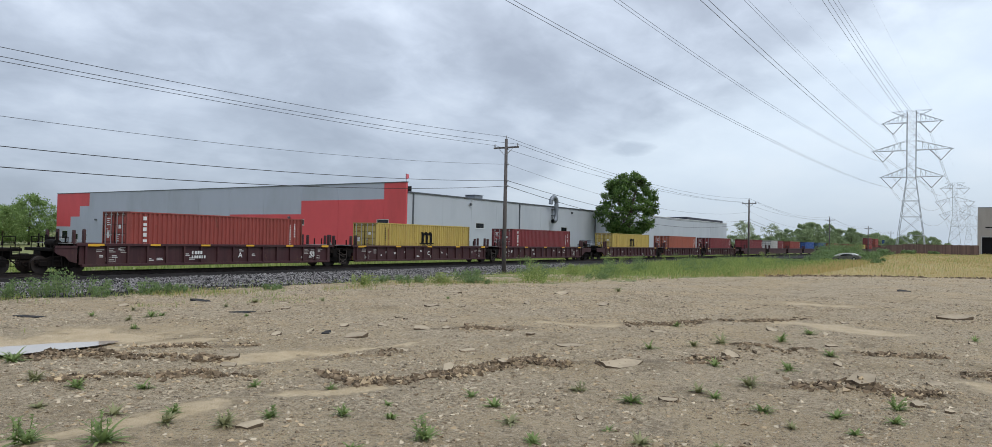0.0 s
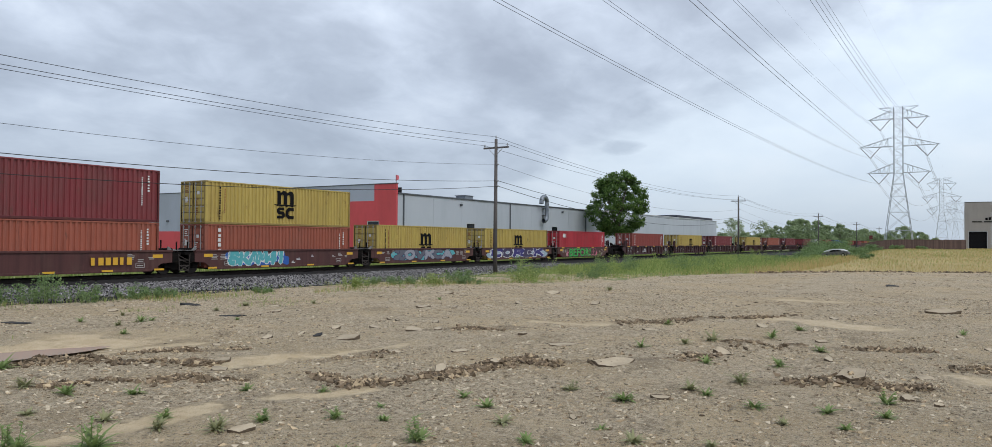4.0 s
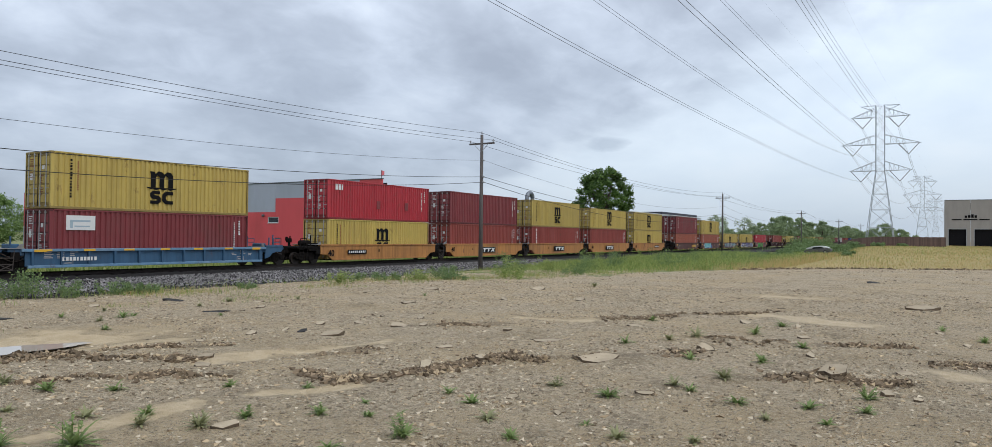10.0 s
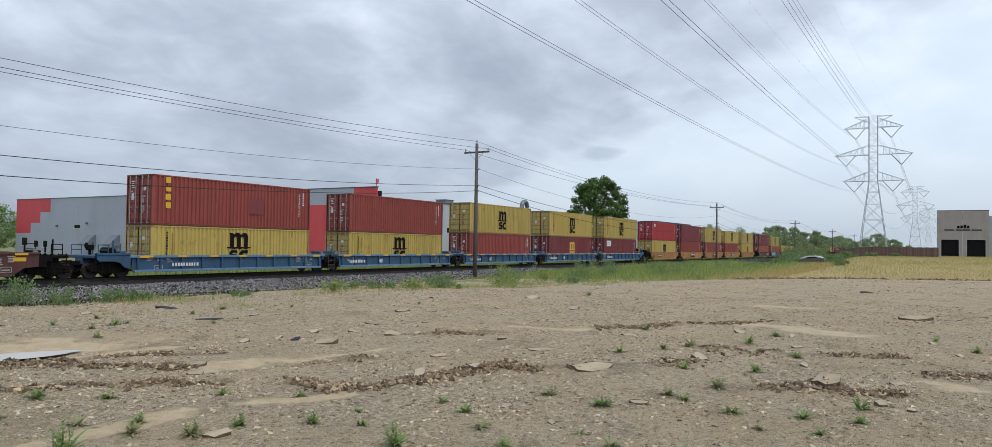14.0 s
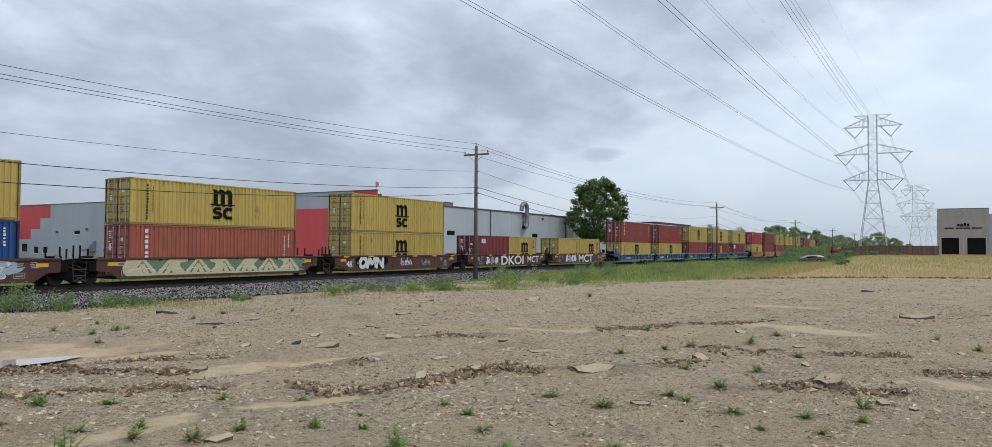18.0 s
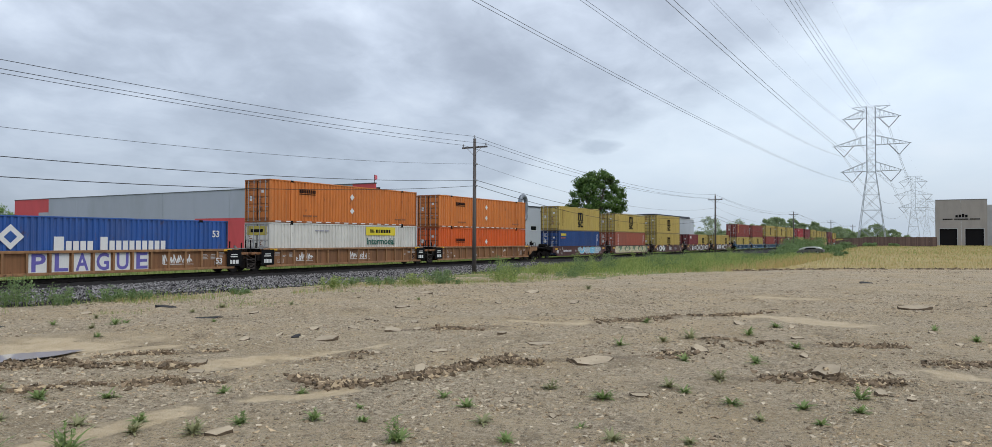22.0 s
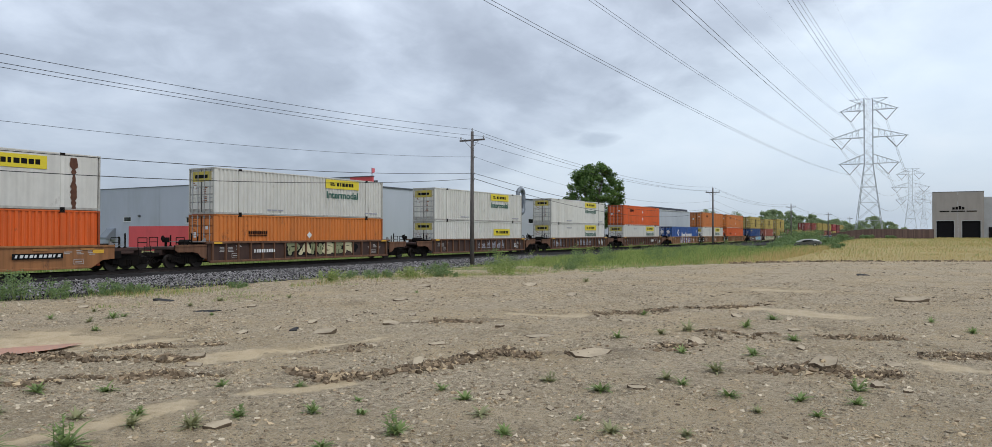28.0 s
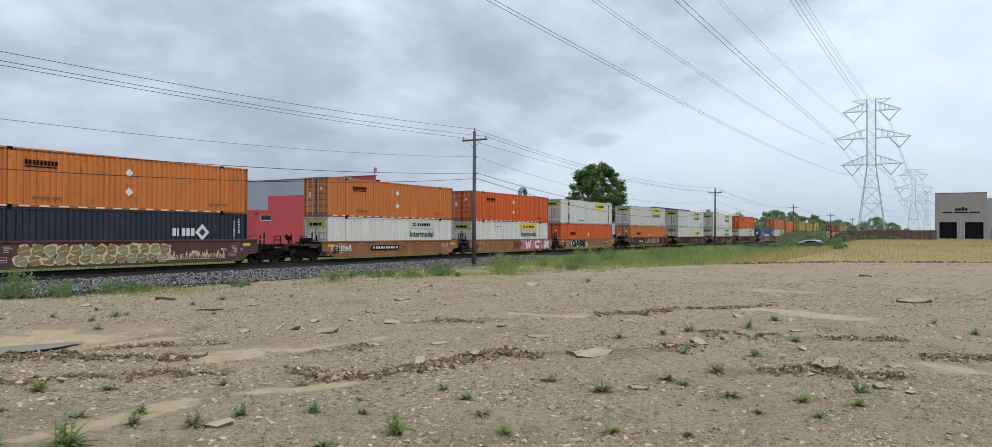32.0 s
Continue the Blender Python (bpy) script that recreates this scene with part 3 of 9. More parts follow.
def mark(ob, length, CH, what, *arg):
    """Lettering and plain-shaped emblems on the near side and on the doors."""
    if what in ("line", "single", "yellow"):
        for me, x, z in emblem(what):
            put("emblem", me, ob, (length * (arg[0] if arg else 0.50) + x, -0.006, 1.40 + z))
    elif what == "column":
        mat, n, x = arg[:3]
        size = arg[3] if len(arg) > 3 else 0.26
        put("stencil", column_bars(n, size, mat, int(x * 10)), ob, (x, -0.006, CH - 0.45))
    elif what == "code":
        put("stencil", column_bars(14, 0.085, arg[0], 3), ob, (length - 1.05, -0.006, CH - 0.5))
        put("stencil", column_bars(6, 0.12, arg[0], 4), ob, (length - 0.68, -0.006, CH - 0.42))
    elif what == "badge":
        put("emblem", bars(((0, 0, 0.25, 0.42), (0.32, 0, 0.26, 0.42), (0.66, 0, 0.11, 0.42)), arg[0]), ob, (0.75, -0.006, 2.15))
    elif what == "faint":
        put("stencil", column_bars(15, 0.075, "lift_brown", 5), ob, (arg[0], -0.006, CH - 0.5))
    elif what == "patch":
        p = put("placard", bars(((0, 0, 1.5, 0.75),), "mark_white"), ob, (0.8, -0.006, 1.85), "weathered white placard")
        put("emblem", bars(((0.2, 0.1, 0.14, 0.42), (0.34, 0.42, 0.9, 0.1), (0.42, 0.16, 0.8, 0.07)), "g_slate"), p, (0, -0.005, 0))
    elif what == "square":
        put("repair_patch", bars(((0, 0, 0.42, 0.62),) if len(arg) < 3 else ((0, 0, *arg[2]),), "maroonbox"), ob, (length * arg[0], -0.005, 0.9), "darker repaired patch")
    elif what == "van_name":
        x, z, big, *faded = arg
        w = 3.6 if big else 3.3
        p = put("sign_panel", slab_mesh("sign_panel", (0, -0.012, 0), (w, 0, 0.66), "sign_faded" if faded else "sign_yellow"), ob, (x, -0.004, z), "sun-bleached sign panel" if faded else "bright yellow sign panel")
        put("emblem", bars(((0.75, 0.2, 0.2, 0.26), (1.02, 0.2, 0.14, 0.26), (1.25, 0.2, 0.24, 0.26), (1.55, 0.2, 0.24, 0.26), (1.85, 0.2, 0.22, 0.26), (2.12, 0.2, 0.2, 0.26), (0.15, 0.22, 0.45, 0.1), (0.15, 0.36, 0.35, 0.1)), "mark_black"), p, pose(0.3, -0.013, 0) @ Matrix.Diagonal((1.15, 1, 1, 1)))
        if big:
            put("lettering", letters("Intermodal", 0.72, "mark_green", 3.4), ob, (x + w / 2, -0.006, z - 0.7))
    elif what == "orange_name":
        put("emblem", bars(tuple((i * 0.178, 0, 0.135, 0.24) for i in range(9)) + ((0.0, -0.12, 1.55, 0.06),), "mark_black"), ob, (arg[0], -0.006, arg[1]))
    elif what == "diamond":
        put("placard", diamond("mark_white", 0.24), ob, (arg[0], -0.007, arg[1]))
    elif what == "lift":
        put("stencil", bars(((0, 0, 0.35, 0.1), (0.42, 0, 0.45, 0.1), (0.95, 0, 0.45, 0.1)), arg[0]), ob, (arg[1], -0.006, arg[2]))
    elif what == "midblue":
        put("emblem", diamond("mark_white", 0.62), ob, (length * 0.22, -0.006, 1.85))
        put("emblem", diamond("midblue", 0.3), ob, (length * 0.22, -0.012, 1.85))
        for yy in (0.68, 1.76):
            put("emblem", diamond("mark_white", 0.36), ob, pose(-0.018, yy, 2.0, 0, 0, -90))
        row = [(0, 0, 0.5, 0.72)] + [(0.6 + i * 0.37, 0, 0.29, 0.5) for i in range(4)] + [(2.4, 0, 0.4, 0.72)] + [(2.9 + i * 0.38, 0, 0.29, 0.52) for i in range(9)]
        put("emblem", bars(tuple(row[:5]), "mark_white"), ob, (length * 0.345, -0.006, 1.15))
        put("emblem", bars(tuple(row[5:]), "mark_white"), ob, (length * 0.345, -0.006, 1.15))
        put("lettering", letters("53", 0.55, "mark_white"), ob, (length - 0.9, -0.006, 1.9))
    elif what == "white_name":
        put("emblem", bars(tuple((i * 0.3, 0, 0.23, 0.27) for i in range(5)), "sign_yellow"), ob, (0.5, -0.006, 2.3))
        put("emblem", bars(((0, 0, 0.2, 0.2), (0.3, 0.02, 0.9, 0.14)), "rust_orange"), ob, (0.55, -0.006, 1.95))
    elif what == "panel_name":
        put("emblem", bars(tuple((i * 0.31, 0, 0.23 if i != 1 else 0.1, 0.46) for i in range(5)), "mark_white"), ob, (length * 0.665, -0.006, 1.5))
        put("emblem", diamond("mark_white", 0.5), ob, (length * 0.79, -0.006, 1.72))
        put("emblem", diamond("navy", 0.24), ob, (length * 0.79, -0.012, 1.72))
    elif what == "dashes":
        put("reflective_tape", bars(tuple((0.5 + i * 0.95, 0, 0.5, 0.07) for i in range(int((length - 1) / 0.95))), "mark_white"), ob, (0, -0.006, 0.04), "white reflective tape dashes")
    elif what == "streak":
        r = random.Random(int(arg[0] * 10))
        left_, right_ = [], []
        for i in range(19):
            z, wide = 0.06 + i * 0.145, (0.2 if i > 14 else 0.09 + 0.012 * (14 - i) * (i > 3)) + r.uniform(-0.06, 0.06)
            left_.append((-wide + r.uniform(-0.03, 0.03), z))
            right_.append((wide * 0.9 + r.uniform(-0.03, 0.03), z + r.uniform(-0.04, 0.04)))
        put("rust_streak", mesh_of("rust_streak", prism(left_ + right_[::-1], -0.004, 0), M["rusted"]), ob, (arg[0], -0.003, 0.0), "brown rust streak")


# ---- well cars ----
END = {"car_ochrecar": "running", "car_rust": "car_rust", "car_tan": "car_rustdark", "car_maroon": "running", "car_brown": "running", "car_rustdark": "car_rustdark"}


@lru_cache(None)
def wheel_mesh():
    bm = bmesh.new()
    rot = Matrix.Rotation(radians(90), 4, "X")
    bmesh.ops.create_cone(bm, cap_ends=True, segments=24, radius1=0.42, radius2=0.42, depth=0.13, matrix=rot)
    bmesh.ops.create_cone(bm, cap_ends=True, segments=24, radius1=0.45, radius2=0.45, depth=0.03, matrix=Matrix.Translation((0, 0.08, 0)) @ rot)
    bmesh.ops.create_cone(bm, cap_ends=True, segments=12, radius1=0.12, radius2=0.10, depth=0.26, matrix=rot)
    return mesh_of("wheel", bm, M["wheel"])


@lru_cache(None)
def sideframe_mesh():
    bm = prism([(-1.2, 0.52), (-1.2, 0.68), (-0.75, 0.72), (-0.45, 0.84), (0.45, 0.84), (0.75, 0.72), (1.2, 0.68), (1.2, 0.52), (0.9, 0.46), (0.5, 0.24), (-0.5, 0.24), (-0.9, 0.46)], -0.07, 0.07)
    for x in (-0.88, 0.88):
        box(bm, (x - 0.17, -0.13, 0.34), (x + 0.17, 0.06, 0.62), 0.03)
    for x in (-0.14, 0, 0.14):
        rod(bm, (x, -0.1, 0.3), (x, -0.1, 0.6), 0.055, 8)
    return mesh_of("side_frame", bm, M["running"])


@lru_cache(None)
def axle_mesh():
    return mesh_of("axle", rods(0.085, ((0, -0.9, 0.42), (0, 0.9, 0.42)), sides=10), M["running"])


@lru_cache(None)
def bolster_mesh():
    return mesh_of("bolster", boxes(((-0.25, -1.05, 0.45), (0.25, 1.05, 0.72)), bevel=0.03), M["running"])


def truck(car, x):
    t = put("truck", bolster_mesh(), car, (x, 0, 0), "black two-axle railway truck")
    for y, rz in ((-1.0, 0), (1.0, 180)):
        put("side_frame", sideframe_mesh(), t, pose(0, y, 0, 0, 0, rz))
    for dx in (-0.88, 0.88):
        put("axle", axle_mesh(), t, (dx, 0, 0))
        for y, rz in ((-0.76, 0), (0.76, 180)):
            put("wheel", wheel_mesh(), t, pose(dx, y, 0.42, 0, 0, rz))


@lru_cache(None)
def smooth_sill(well, top, low, colour):
    """A plated side with a flared top lip; its lower edge slopes up at both ends."""
    h = well / 2
    bm = prism([(-h - 0.55, top), (h + 0.55, top), (h + 0.55, low + 0.45), (h - 0.1, low + 0.40), (h - 0.7, low), (-h + 0.7, low), (-h + 0.1, low + 0.40), (-h - 0.55, low + 0.45)], -1.36, -1.30)
    box(bm, (-h - 0.55, -1.42, top - 0.10), (h + 0.55, -1.28, top + 0.015), 0.012)
    box(bm, (-h + 0.72, -1.40, low - 0.02), (h - 0.72, -1.28, low + 0.10), 0.012)
    for i in range(int(well / 2.4)):
        x = -h + 1.3 + i * 2.4
        box(bm, (x, -1.368, low + 0.1), (x + 0.03, -1.35, top - 0.1))
    return mesh_of("side_sill", bm, M[colour])


@lru_cache(None)
def ribbed_sill(well, top, low, colour, web):
    """A side of top chord, recessed web and bottom chord, which the posts stand against."""
    h = well / 2
    bm = boxes(((-h - 0.5, -1.44, top - 0.14), (h + 0.5, -1.28, top)), ((-h - 0.2, -1.42, low), (h + 0.2, -1.26, low + 0.14)), bevel=0.015)
    old = set(bm.faces)
    box(bm, (-h - 0.3, -1.30, low + 0.1), (h + 0.3, -1.27, top - 0.1))
    for face_ in bm.faces:
        if face_ not in old:
            face_.material_index = 1
    return mesh_of("side_sill", bm, M[colour], M[web])


@lru_cache(None)
def rib_mesh(top, low, colour):
    bm = prism([(-0.055, top - 0.14), (0.055, top - 0.14), (0.045, low + 0.14), (-0.045, low + 0.14)], -1.425, -1.29)
    return mesh_of("side_post", bm, M[colour])


@lru_cache(None)
def platform_mesh(length, z, colour):
    bm = boxes(((0, -1.3, z - 0.16), (length, 1.3, z)), ((0, -0.35, z - 0.5), (length, 0.35, z - 0.16)), bevel=0.02)
    box(bm, (0.05, -1.32, z - 0.32), (length * 0.55, -1.22, z - 0.16), 0.015)
    box(bm, (0.05, 1.22, z - 0.32), (length * 0.55, 1.32, z - 0.16), 0.015)
    return mesh_of("end_platform", bm, M[colour])


@lru_cache(None)
def bulkhead_mesh(colour, top, low):
    bm = boxes(((-0.08, -1.28, low), (0.08, 1.28, top - 0.05)), bevel=0.015)
    return mesh_of("bulkhead", bm, M[colour])


@lru_cache(None)
def coupler_mesh():
    bm = boxes(((0, -0.14, 0.66), (0.75, 0.14, 0.92)), bevel=0.03)
    box(bm, (0.7, -0.22, 0.62), (1.0, 0.18, 0.96), 0.06)
    rod(bm, (0.1, -0.4, 0.75), (0.5, -0.42, 0.4), 0.03)
    rod(bm, (0.5, -0.42, 0.4), (0.95, -0.35, 0.42), 0.03)
    return mesh_of("coupler", bm, M["running"])


@lru_cache(None)
def handrail_mesh(mat):
    bm = rods(0.022, ((0, 0, 0), (0, 0, 0.55)), ((0.55, 0, 0), (0.55, 0, 0.55)), ((0, 0, 0.55), (0.55, 0, 0.55)), ((0, 0, 0.28), (0.55, 0, 0.28)))
    return mesh_of("handrail", bm, M[mat])


@lru_cache(None)
def brake_mesh():
    bm = boxes(((-0.06, -0.06, 0), (0.06, 0.06, 0.5)), ((-0.16, -0.18, 0.25), (0.14, 0.14, 0.55)), bevel=0.02)
    bmesh.ops.create_cone(bm, cap_ends=True, segments=14, radius1=0.17, radius2=0.17, depth=0.03, matrix=Matrix.Translation((-0.2, 0, 0.5)) @ Matrix.Rotation(radians(90), 4, "Y"))
    return mesh_of("brake_stand", bm, M["running"])


@lru_cache(None)
def tank_mesh():
    bm = rods(0.2, ((0, -0.75, 0.22), (0, 0.15, 0.22)), sides=14)
    box(bm, (-0.22, -0.6, 0), (0.22, -0.5, 0.2))
    box(bm, (-0.22, -0.1, 0), (0.22, 0.0, 0.2))
    return mesh_of("air_reservoir", bm, M["running"])


@lru_cache(None)
def guide_mesh(colour):
    bm = boxes(((-0.05, -0.11, 0), (0.05, 0.11, 0.62)), bevel=0.012)
    bm2 = prism([(-0.05, 0.62), (0.05, 0.62), (0.02, 0.72), (-0.02, 0.72)], -0.11, 0.11)
    me = bpy.data.meshes.new("tmp")
    bm2.to_mesh(me)
    bm2.free()
    bm.from_mesh(me)
    return mesh_of("container_guide", bm, M[colour])


@lru_cache(None)
def hose_mesh():
    bm = bmesh.new()
    pts = [(0, 0, 0), (0.08, 0, -0.12), (0.2, 0, -0.2), (0.34, 0, -0.16), (0.42, 0, -0.04)]
    for a, b in zip(pts, pts[1:]):
        rod(bm, a, b, 0.035, 6)
    return mesh_of("air_hose", bm, M["running"])


@lru_cache(None)
def ladder_mesh(mat):
    bm = rods(0.018, ((0, 0, 0.25), (0, 0, 1.25)), ((0.4, 0, 0.25), (0.4, 0, 1.25)), *[((0, 0, 0.3 + i * 0.22), (0.4, 0, 0.3 + i * 0.22)) for i in range(5)])
    return mesh_of("ladder", bm, M[mat])


@lru_cache(None)
def grab_mesh():
    return mesh_of("grab_iron", rods(0.016, ((0, 0, 0), (0, 0, 0.9))), M["running"])


@lru_cache(None)
def end_sill(length, top, colour):
    """The side plate beyond the well: it runs out over the truck with its lower edge arched up."""
    n = length
    bm = prism([(0, top), (n, top), (n, top - 0.3), (n - 0.15, top - 0.42), (0.95, top - 0.42), (0.6, top - 0.5), (0.35, top - 0.75), (0, top - 0.85)], -1.40, -1.33)
    box(bm, (0, -1.44, top - 0.1), (n, -1.28, top + 0.02), 0.012)
    return mesh_of("end_sill", bm, M[colour])


@lru_cache(None)
def stanchion_mesh(hh, mat):
    return mesh_of("stanchion", boxes(((-0.035, -0.035, -0.02), (0.035, 0.035, hh)), ((-0.07, -0.06, -0.01), (0.07, 0.06, 0.05)), bevel=0.008), M[mat])


@lru_cache(None)
def gusset_mesh():
    bm = prism([(0, 0), (0.32, 0), (0.24, 0.06), (0.09, 0.22), (0, 0.24)], -0.04, 0.04)
    box(bm, (0.0, -0.12, 0), (0.46, 0.12, 0.03))
    return mesh_of("gusset", bm, M["deck_grey"])


@lru_cache(None)
def side_step_mesh():
    bm = rods(0.024, ((-0.3, 0, 0.1), (-0.36, 0, 1.05)), ((0.3, 0, 0.1), (0.36, 0, 1.05)), ((-0.3, 0, 0.1), (0.3, 0, 0.1)), ((-0.32, 0, 0.38), (0.32, 0, 0.38)), ((-0.34, 0, 0.68), (0.34, 0, 0.68)), ((-0.3, 0, 0.1), (0.3, 0, 0.38)), ((0.3, 0, 0.1), (-0.3, 0, 0.38)))
    box(bm, (-0.3, -0.03, 0.08), (0.3, 0.12, 0.12))
    return mesh_of("side_step", bm, M["fitting"])


@lru_cache(None)
def brake_pipe_mesh():
    bm = bmesh.new()
    for lift_ in (0.0, 0.16):
        pts = [(-0.95 + 0.19 * i, -0.05 - lift_ * 0.4, lift_ + 0.16 * math.sin(i * 0.62)) for i in range(11)]
        for a, b in zip(pts, pts[1:]):
            rod(bm, a, b, 0.026, 6)
    return mesh_of("brake_pipe", bm, M["fitting"])


@lru_cache(None)
def notice_mesh(seed):
    """Rows of unreadable small notices near a car's end, some in a ruled box."""
    r = random.Random(seed)
    rows = []
    for q in range(3):
        x0, z0 = q * 0.62, r.uniform(-0.1, 0.12)
        for i in range(r.choice((2, 3, 4))):
            rows.append((x0 + r.uniform(0, 0.06), z0 + i * 0.085, r.uniform(0.2, 0.46), 0.04))
    x0, z0 = r.uniform(0.2, 1.0), -0.42
    rows += [(x0, z0, 0.52, 0.025), (x0, z0 + 0.24, 0.52, 0.025), (x0, z0 + 0.03, 0.025, 0.2), (x0 + 0.495, z0 + 0.03, 0.025, 0.2), (x0 + 0.08, z0 + 0.09, 0.36, 0.05)]
    return bars(tuple(rows), "mark_faint")


def end_marks(car, h, top, low, style, seed):
    """Large reflectors and notices near both ends of the near side."""
    y = -1.372 if style == "smooth" else -1.45
    for sgn in (-1, 1):
        zz = top - 0.42 if style == "smooth" else top - 0.15
        put("reflector", bars(((-0.3, 0, 0.6, 0.19 if style == "smooth" else 0.12),), "mark_yellow"), car, (sgn * (h - 0.35), y - 0.004, zz), "large yellow reflector")
        put("stencil", notice_mesh(seed % 5 + (sgn > 0)), car, (sgn * (h - 1.35) - 0.8, y if style == "smooth" else -1.31, (top + low) / 2 + 0.05))


def well_car(colour, label, style, well, top, low, rear, front, posts=0, guides=False, extras=(), lead=True, clutter=True):
    """A container well car unit: origin on the rail tops below its middle, x forwards.
    rear, front: (reach from the middle to the end, 'joint' or 'coupler'); lead: carries the truck of its front joint."""
    car = thing("well_car", label, "rail car", "cars of the train")
    h = well / 2
    chord = {"car_rustdark": "car_ribrust", "car_rust": "car_ribtan", "car_blue": "car_bluechord"}.get(colour, colour)
    sill = smooth_sill(well, top, low, colour) if style == "smooth" else ribbed_sill(well, top, low, chord, colour)
    for rz in (0, 180):
        s = put("side_sill", sill, car, pose(0, 0, 0, 0, 0, rz))
        if posts:
            rib = rib_mesh(top, low, colour if colour == "car_blue" else chord)
            for i in range(posts + 1):
                put("side_post", rib, s, (-h + i * well / posts, 0, 0))
    for i in range(3):
        x = -h + 0.6 + i * (well - 1.2) / 2
        put("cross_member", slab_mesh("cross_member", (-0.15, -1.27, low + 0.0), (0.15, 1.27, low + 0.1), "running"), car, (x, 0, 0))
    for x in (-h - 0.22, h + 0.22):
        put("bulkhead", bulkhead_mesh(colour, top, low + 0.4), car, (x, 0, 0))
    pz = min(top, 1.25)
    for sgn, (reach, kind) in ((-1, rear), (1, front)):
        run = reach - h - 0.3
        if kind == "joint":
            p = put("end_platform", platform_mesh(round(max(0.3, run - 0.12), 3), pz, END.get(colour, colour)), car, pose(sgn * (h + 0.3), 0, 0, 0, 0, 0 if sgn > 0 else 180))
            if sgn < 0 or lead is None:
                truck(car, sgn * reach)
        else:
            p = put("end_platform", platform_mesh(round(run - 0.62, 3), pz, END.get(colour, colour)), car, pose(sgn * (h + 0.3), 0, 0, 0, 0, 0 if sgn > 0 else 180))
            put("coupler", coupler_mesh(), car, pose(sgn * (reach - 0.95), 0, 0, 0, 0, 0 if sgn > 0 else 180))
            truck(car, sgn * (h + 0.3 + (run - 0.62) * 0.52))
            for y in (-1.27, 1.27):
                put("handrail", handrail_mesh("car_blue" if colour == "car_blue" else "running"), car, (sgn * (reach - 1.2) - 0.27, y, pz))
            put("ladder", ladder_mesh("running"), car, (sgn * (reach - 0.95) - 0.2, -1.36, 0.1), "grimy ladder with grab irons")
            put("grab_iron", grab_mesh(), car, (sgn * (reach - 1.5), -1.37, 0.35))
            if style == "rib":
                put("end_sill", end_sill(round(run - 0.95, 2), round(pz + 0.1, 2), colour if "blue" in colour else chord), car, pose(sgn * (h + 0.45), 0, 0, 0, 0, 0) @ Matrix.Diagonal((sgn, 1, 1, 1)), "rusted plate arched over the truck" if "rust" in colour else "plate arched over the truck")
            if sgn < 0:
                put("brake_stand", brake_mesh(), car, (-reach + 1.5, 0.5, pz))
                put("air_reservoir", tank_mesh(), car, (-h - 1.1, 0, pz))
    if guides:
        for x in (-h - 0.1, h + 0.1):
            for y in (-1.32, 1.32):
                put("container_guide", guide_mesh(colour), car, (x, y, top))
                put("container_guide", guide_mesh(colour), car, (x + (0.5 if x > 0 else -0.5), y, top - 0.05))
    fit = "car_blue" if colour == "car_blue" else "running"
    for sgn, (reach, kind) in ((-1, rear), (1, front)):
        if well < 1 or not clutter:
            continue
        for dx, yy, hh in ((0.62, -1.18, 0.62), (1.0, -1.12, 0.8), (0.8, 1.15, 0.7)):
            if h + 0.3 + dx < reach - 0.15:
                put("stanchion", stanchion_mesh(hh, fit), car, (sgn * (h + 0.3 + dx), yy, pz))
        put("gusset", gusset_mesh(), car, pose(sgn * (h + 0.36), -1.16, max(pz, top - 0.03), 0, 0, 0) @ Matrix.Diagonal((sgn, 1, 1, 1)), "worn pale steel gusset")
        put("deck_plate", slab_mesh("deck_plate", (-0.42, -1.36, 0), (0.42, 1.2, 0.035), "deck_grey"), car, (sgn * (h + 0.75), 0, max(pz, top - 0.03)), "worn pale walkway plate")
        if kind == "joint" and sgn < 0:
            put("side_step", side_step_mesh(), car, (-reach, -1.42, 0.12), "black hanging step frame")
            put("brake_pipe", brake_pipe_mesh(), car, (-reach, -1.1, pz - 0.45))
        put("latch_box", slab_mesh("latch_box", (-0.22, -0.5, 0.0), (0.22, 0.35, 0.26), fit, 0.04), car, (sgn * (h + 0.62), -0.5, pz - 0.02))
        put("air_hose", hose_mesh(), car, pose(sgn * (reach - 0.35), -0.6, 0.55, 0, 0, 0 if sgn > 0 else 180))
        put("end_step", slab_mesh("end_step", (-0.2, -0.06, 0.0), (0.2, 0.06, 0.42), "running", 0.02), car, (sgn * (h + 0.75), -1.3, pz - 0.58))
    for e in extras:
        decal(car, h, top, low, *e)
    if clutter and colour != "car_ochrecar":
        end_marks(car, h, top, low, style, int(rear[0] * 10) + len(extras))
        if colour == "car_rust":
            for sgn in [q for q, e in ((-1, rear), (1, front)) if e[1] == "joint"]:
                b = put("end_board", slab_mesh("end_board", (-0.55, -1.462, 0.42), (0.55, -1.448, 1.42), "mark_black"), car, (sgn * (h + 0.15), 0, 0), "gloss black end board")
                put("stencil", bars(((-0.32, 0, 0.12, 0.24), (-0.14, 0, 0.2, 0.24), (0.12, 0, 0.2, 0.24), (-0.3, 0.42, 0.55, 0.06), (-0.25, 0.55, 0.5, 0.06)), "mark_white"), b, (0, -1.464, 0.55))
    return car


STYLE_OF = {31: "fat", 32: "fat", 34: "fat", 21: "cloud", 22: "fat", 23: "cloud", 24: "cloud", 36: "spike", 37: "fat", 51: "fat", 52: "fat", 53: "fat", 55: "bubble", 60: "cloud"}


PIECES = {22: "COREK", 23: "ZOVKCA", 24: "SKAM41", 52: "GABE", 53: "ZWECUR", 51: "PANSER", 34: "OMN", 37: "JOSE"}
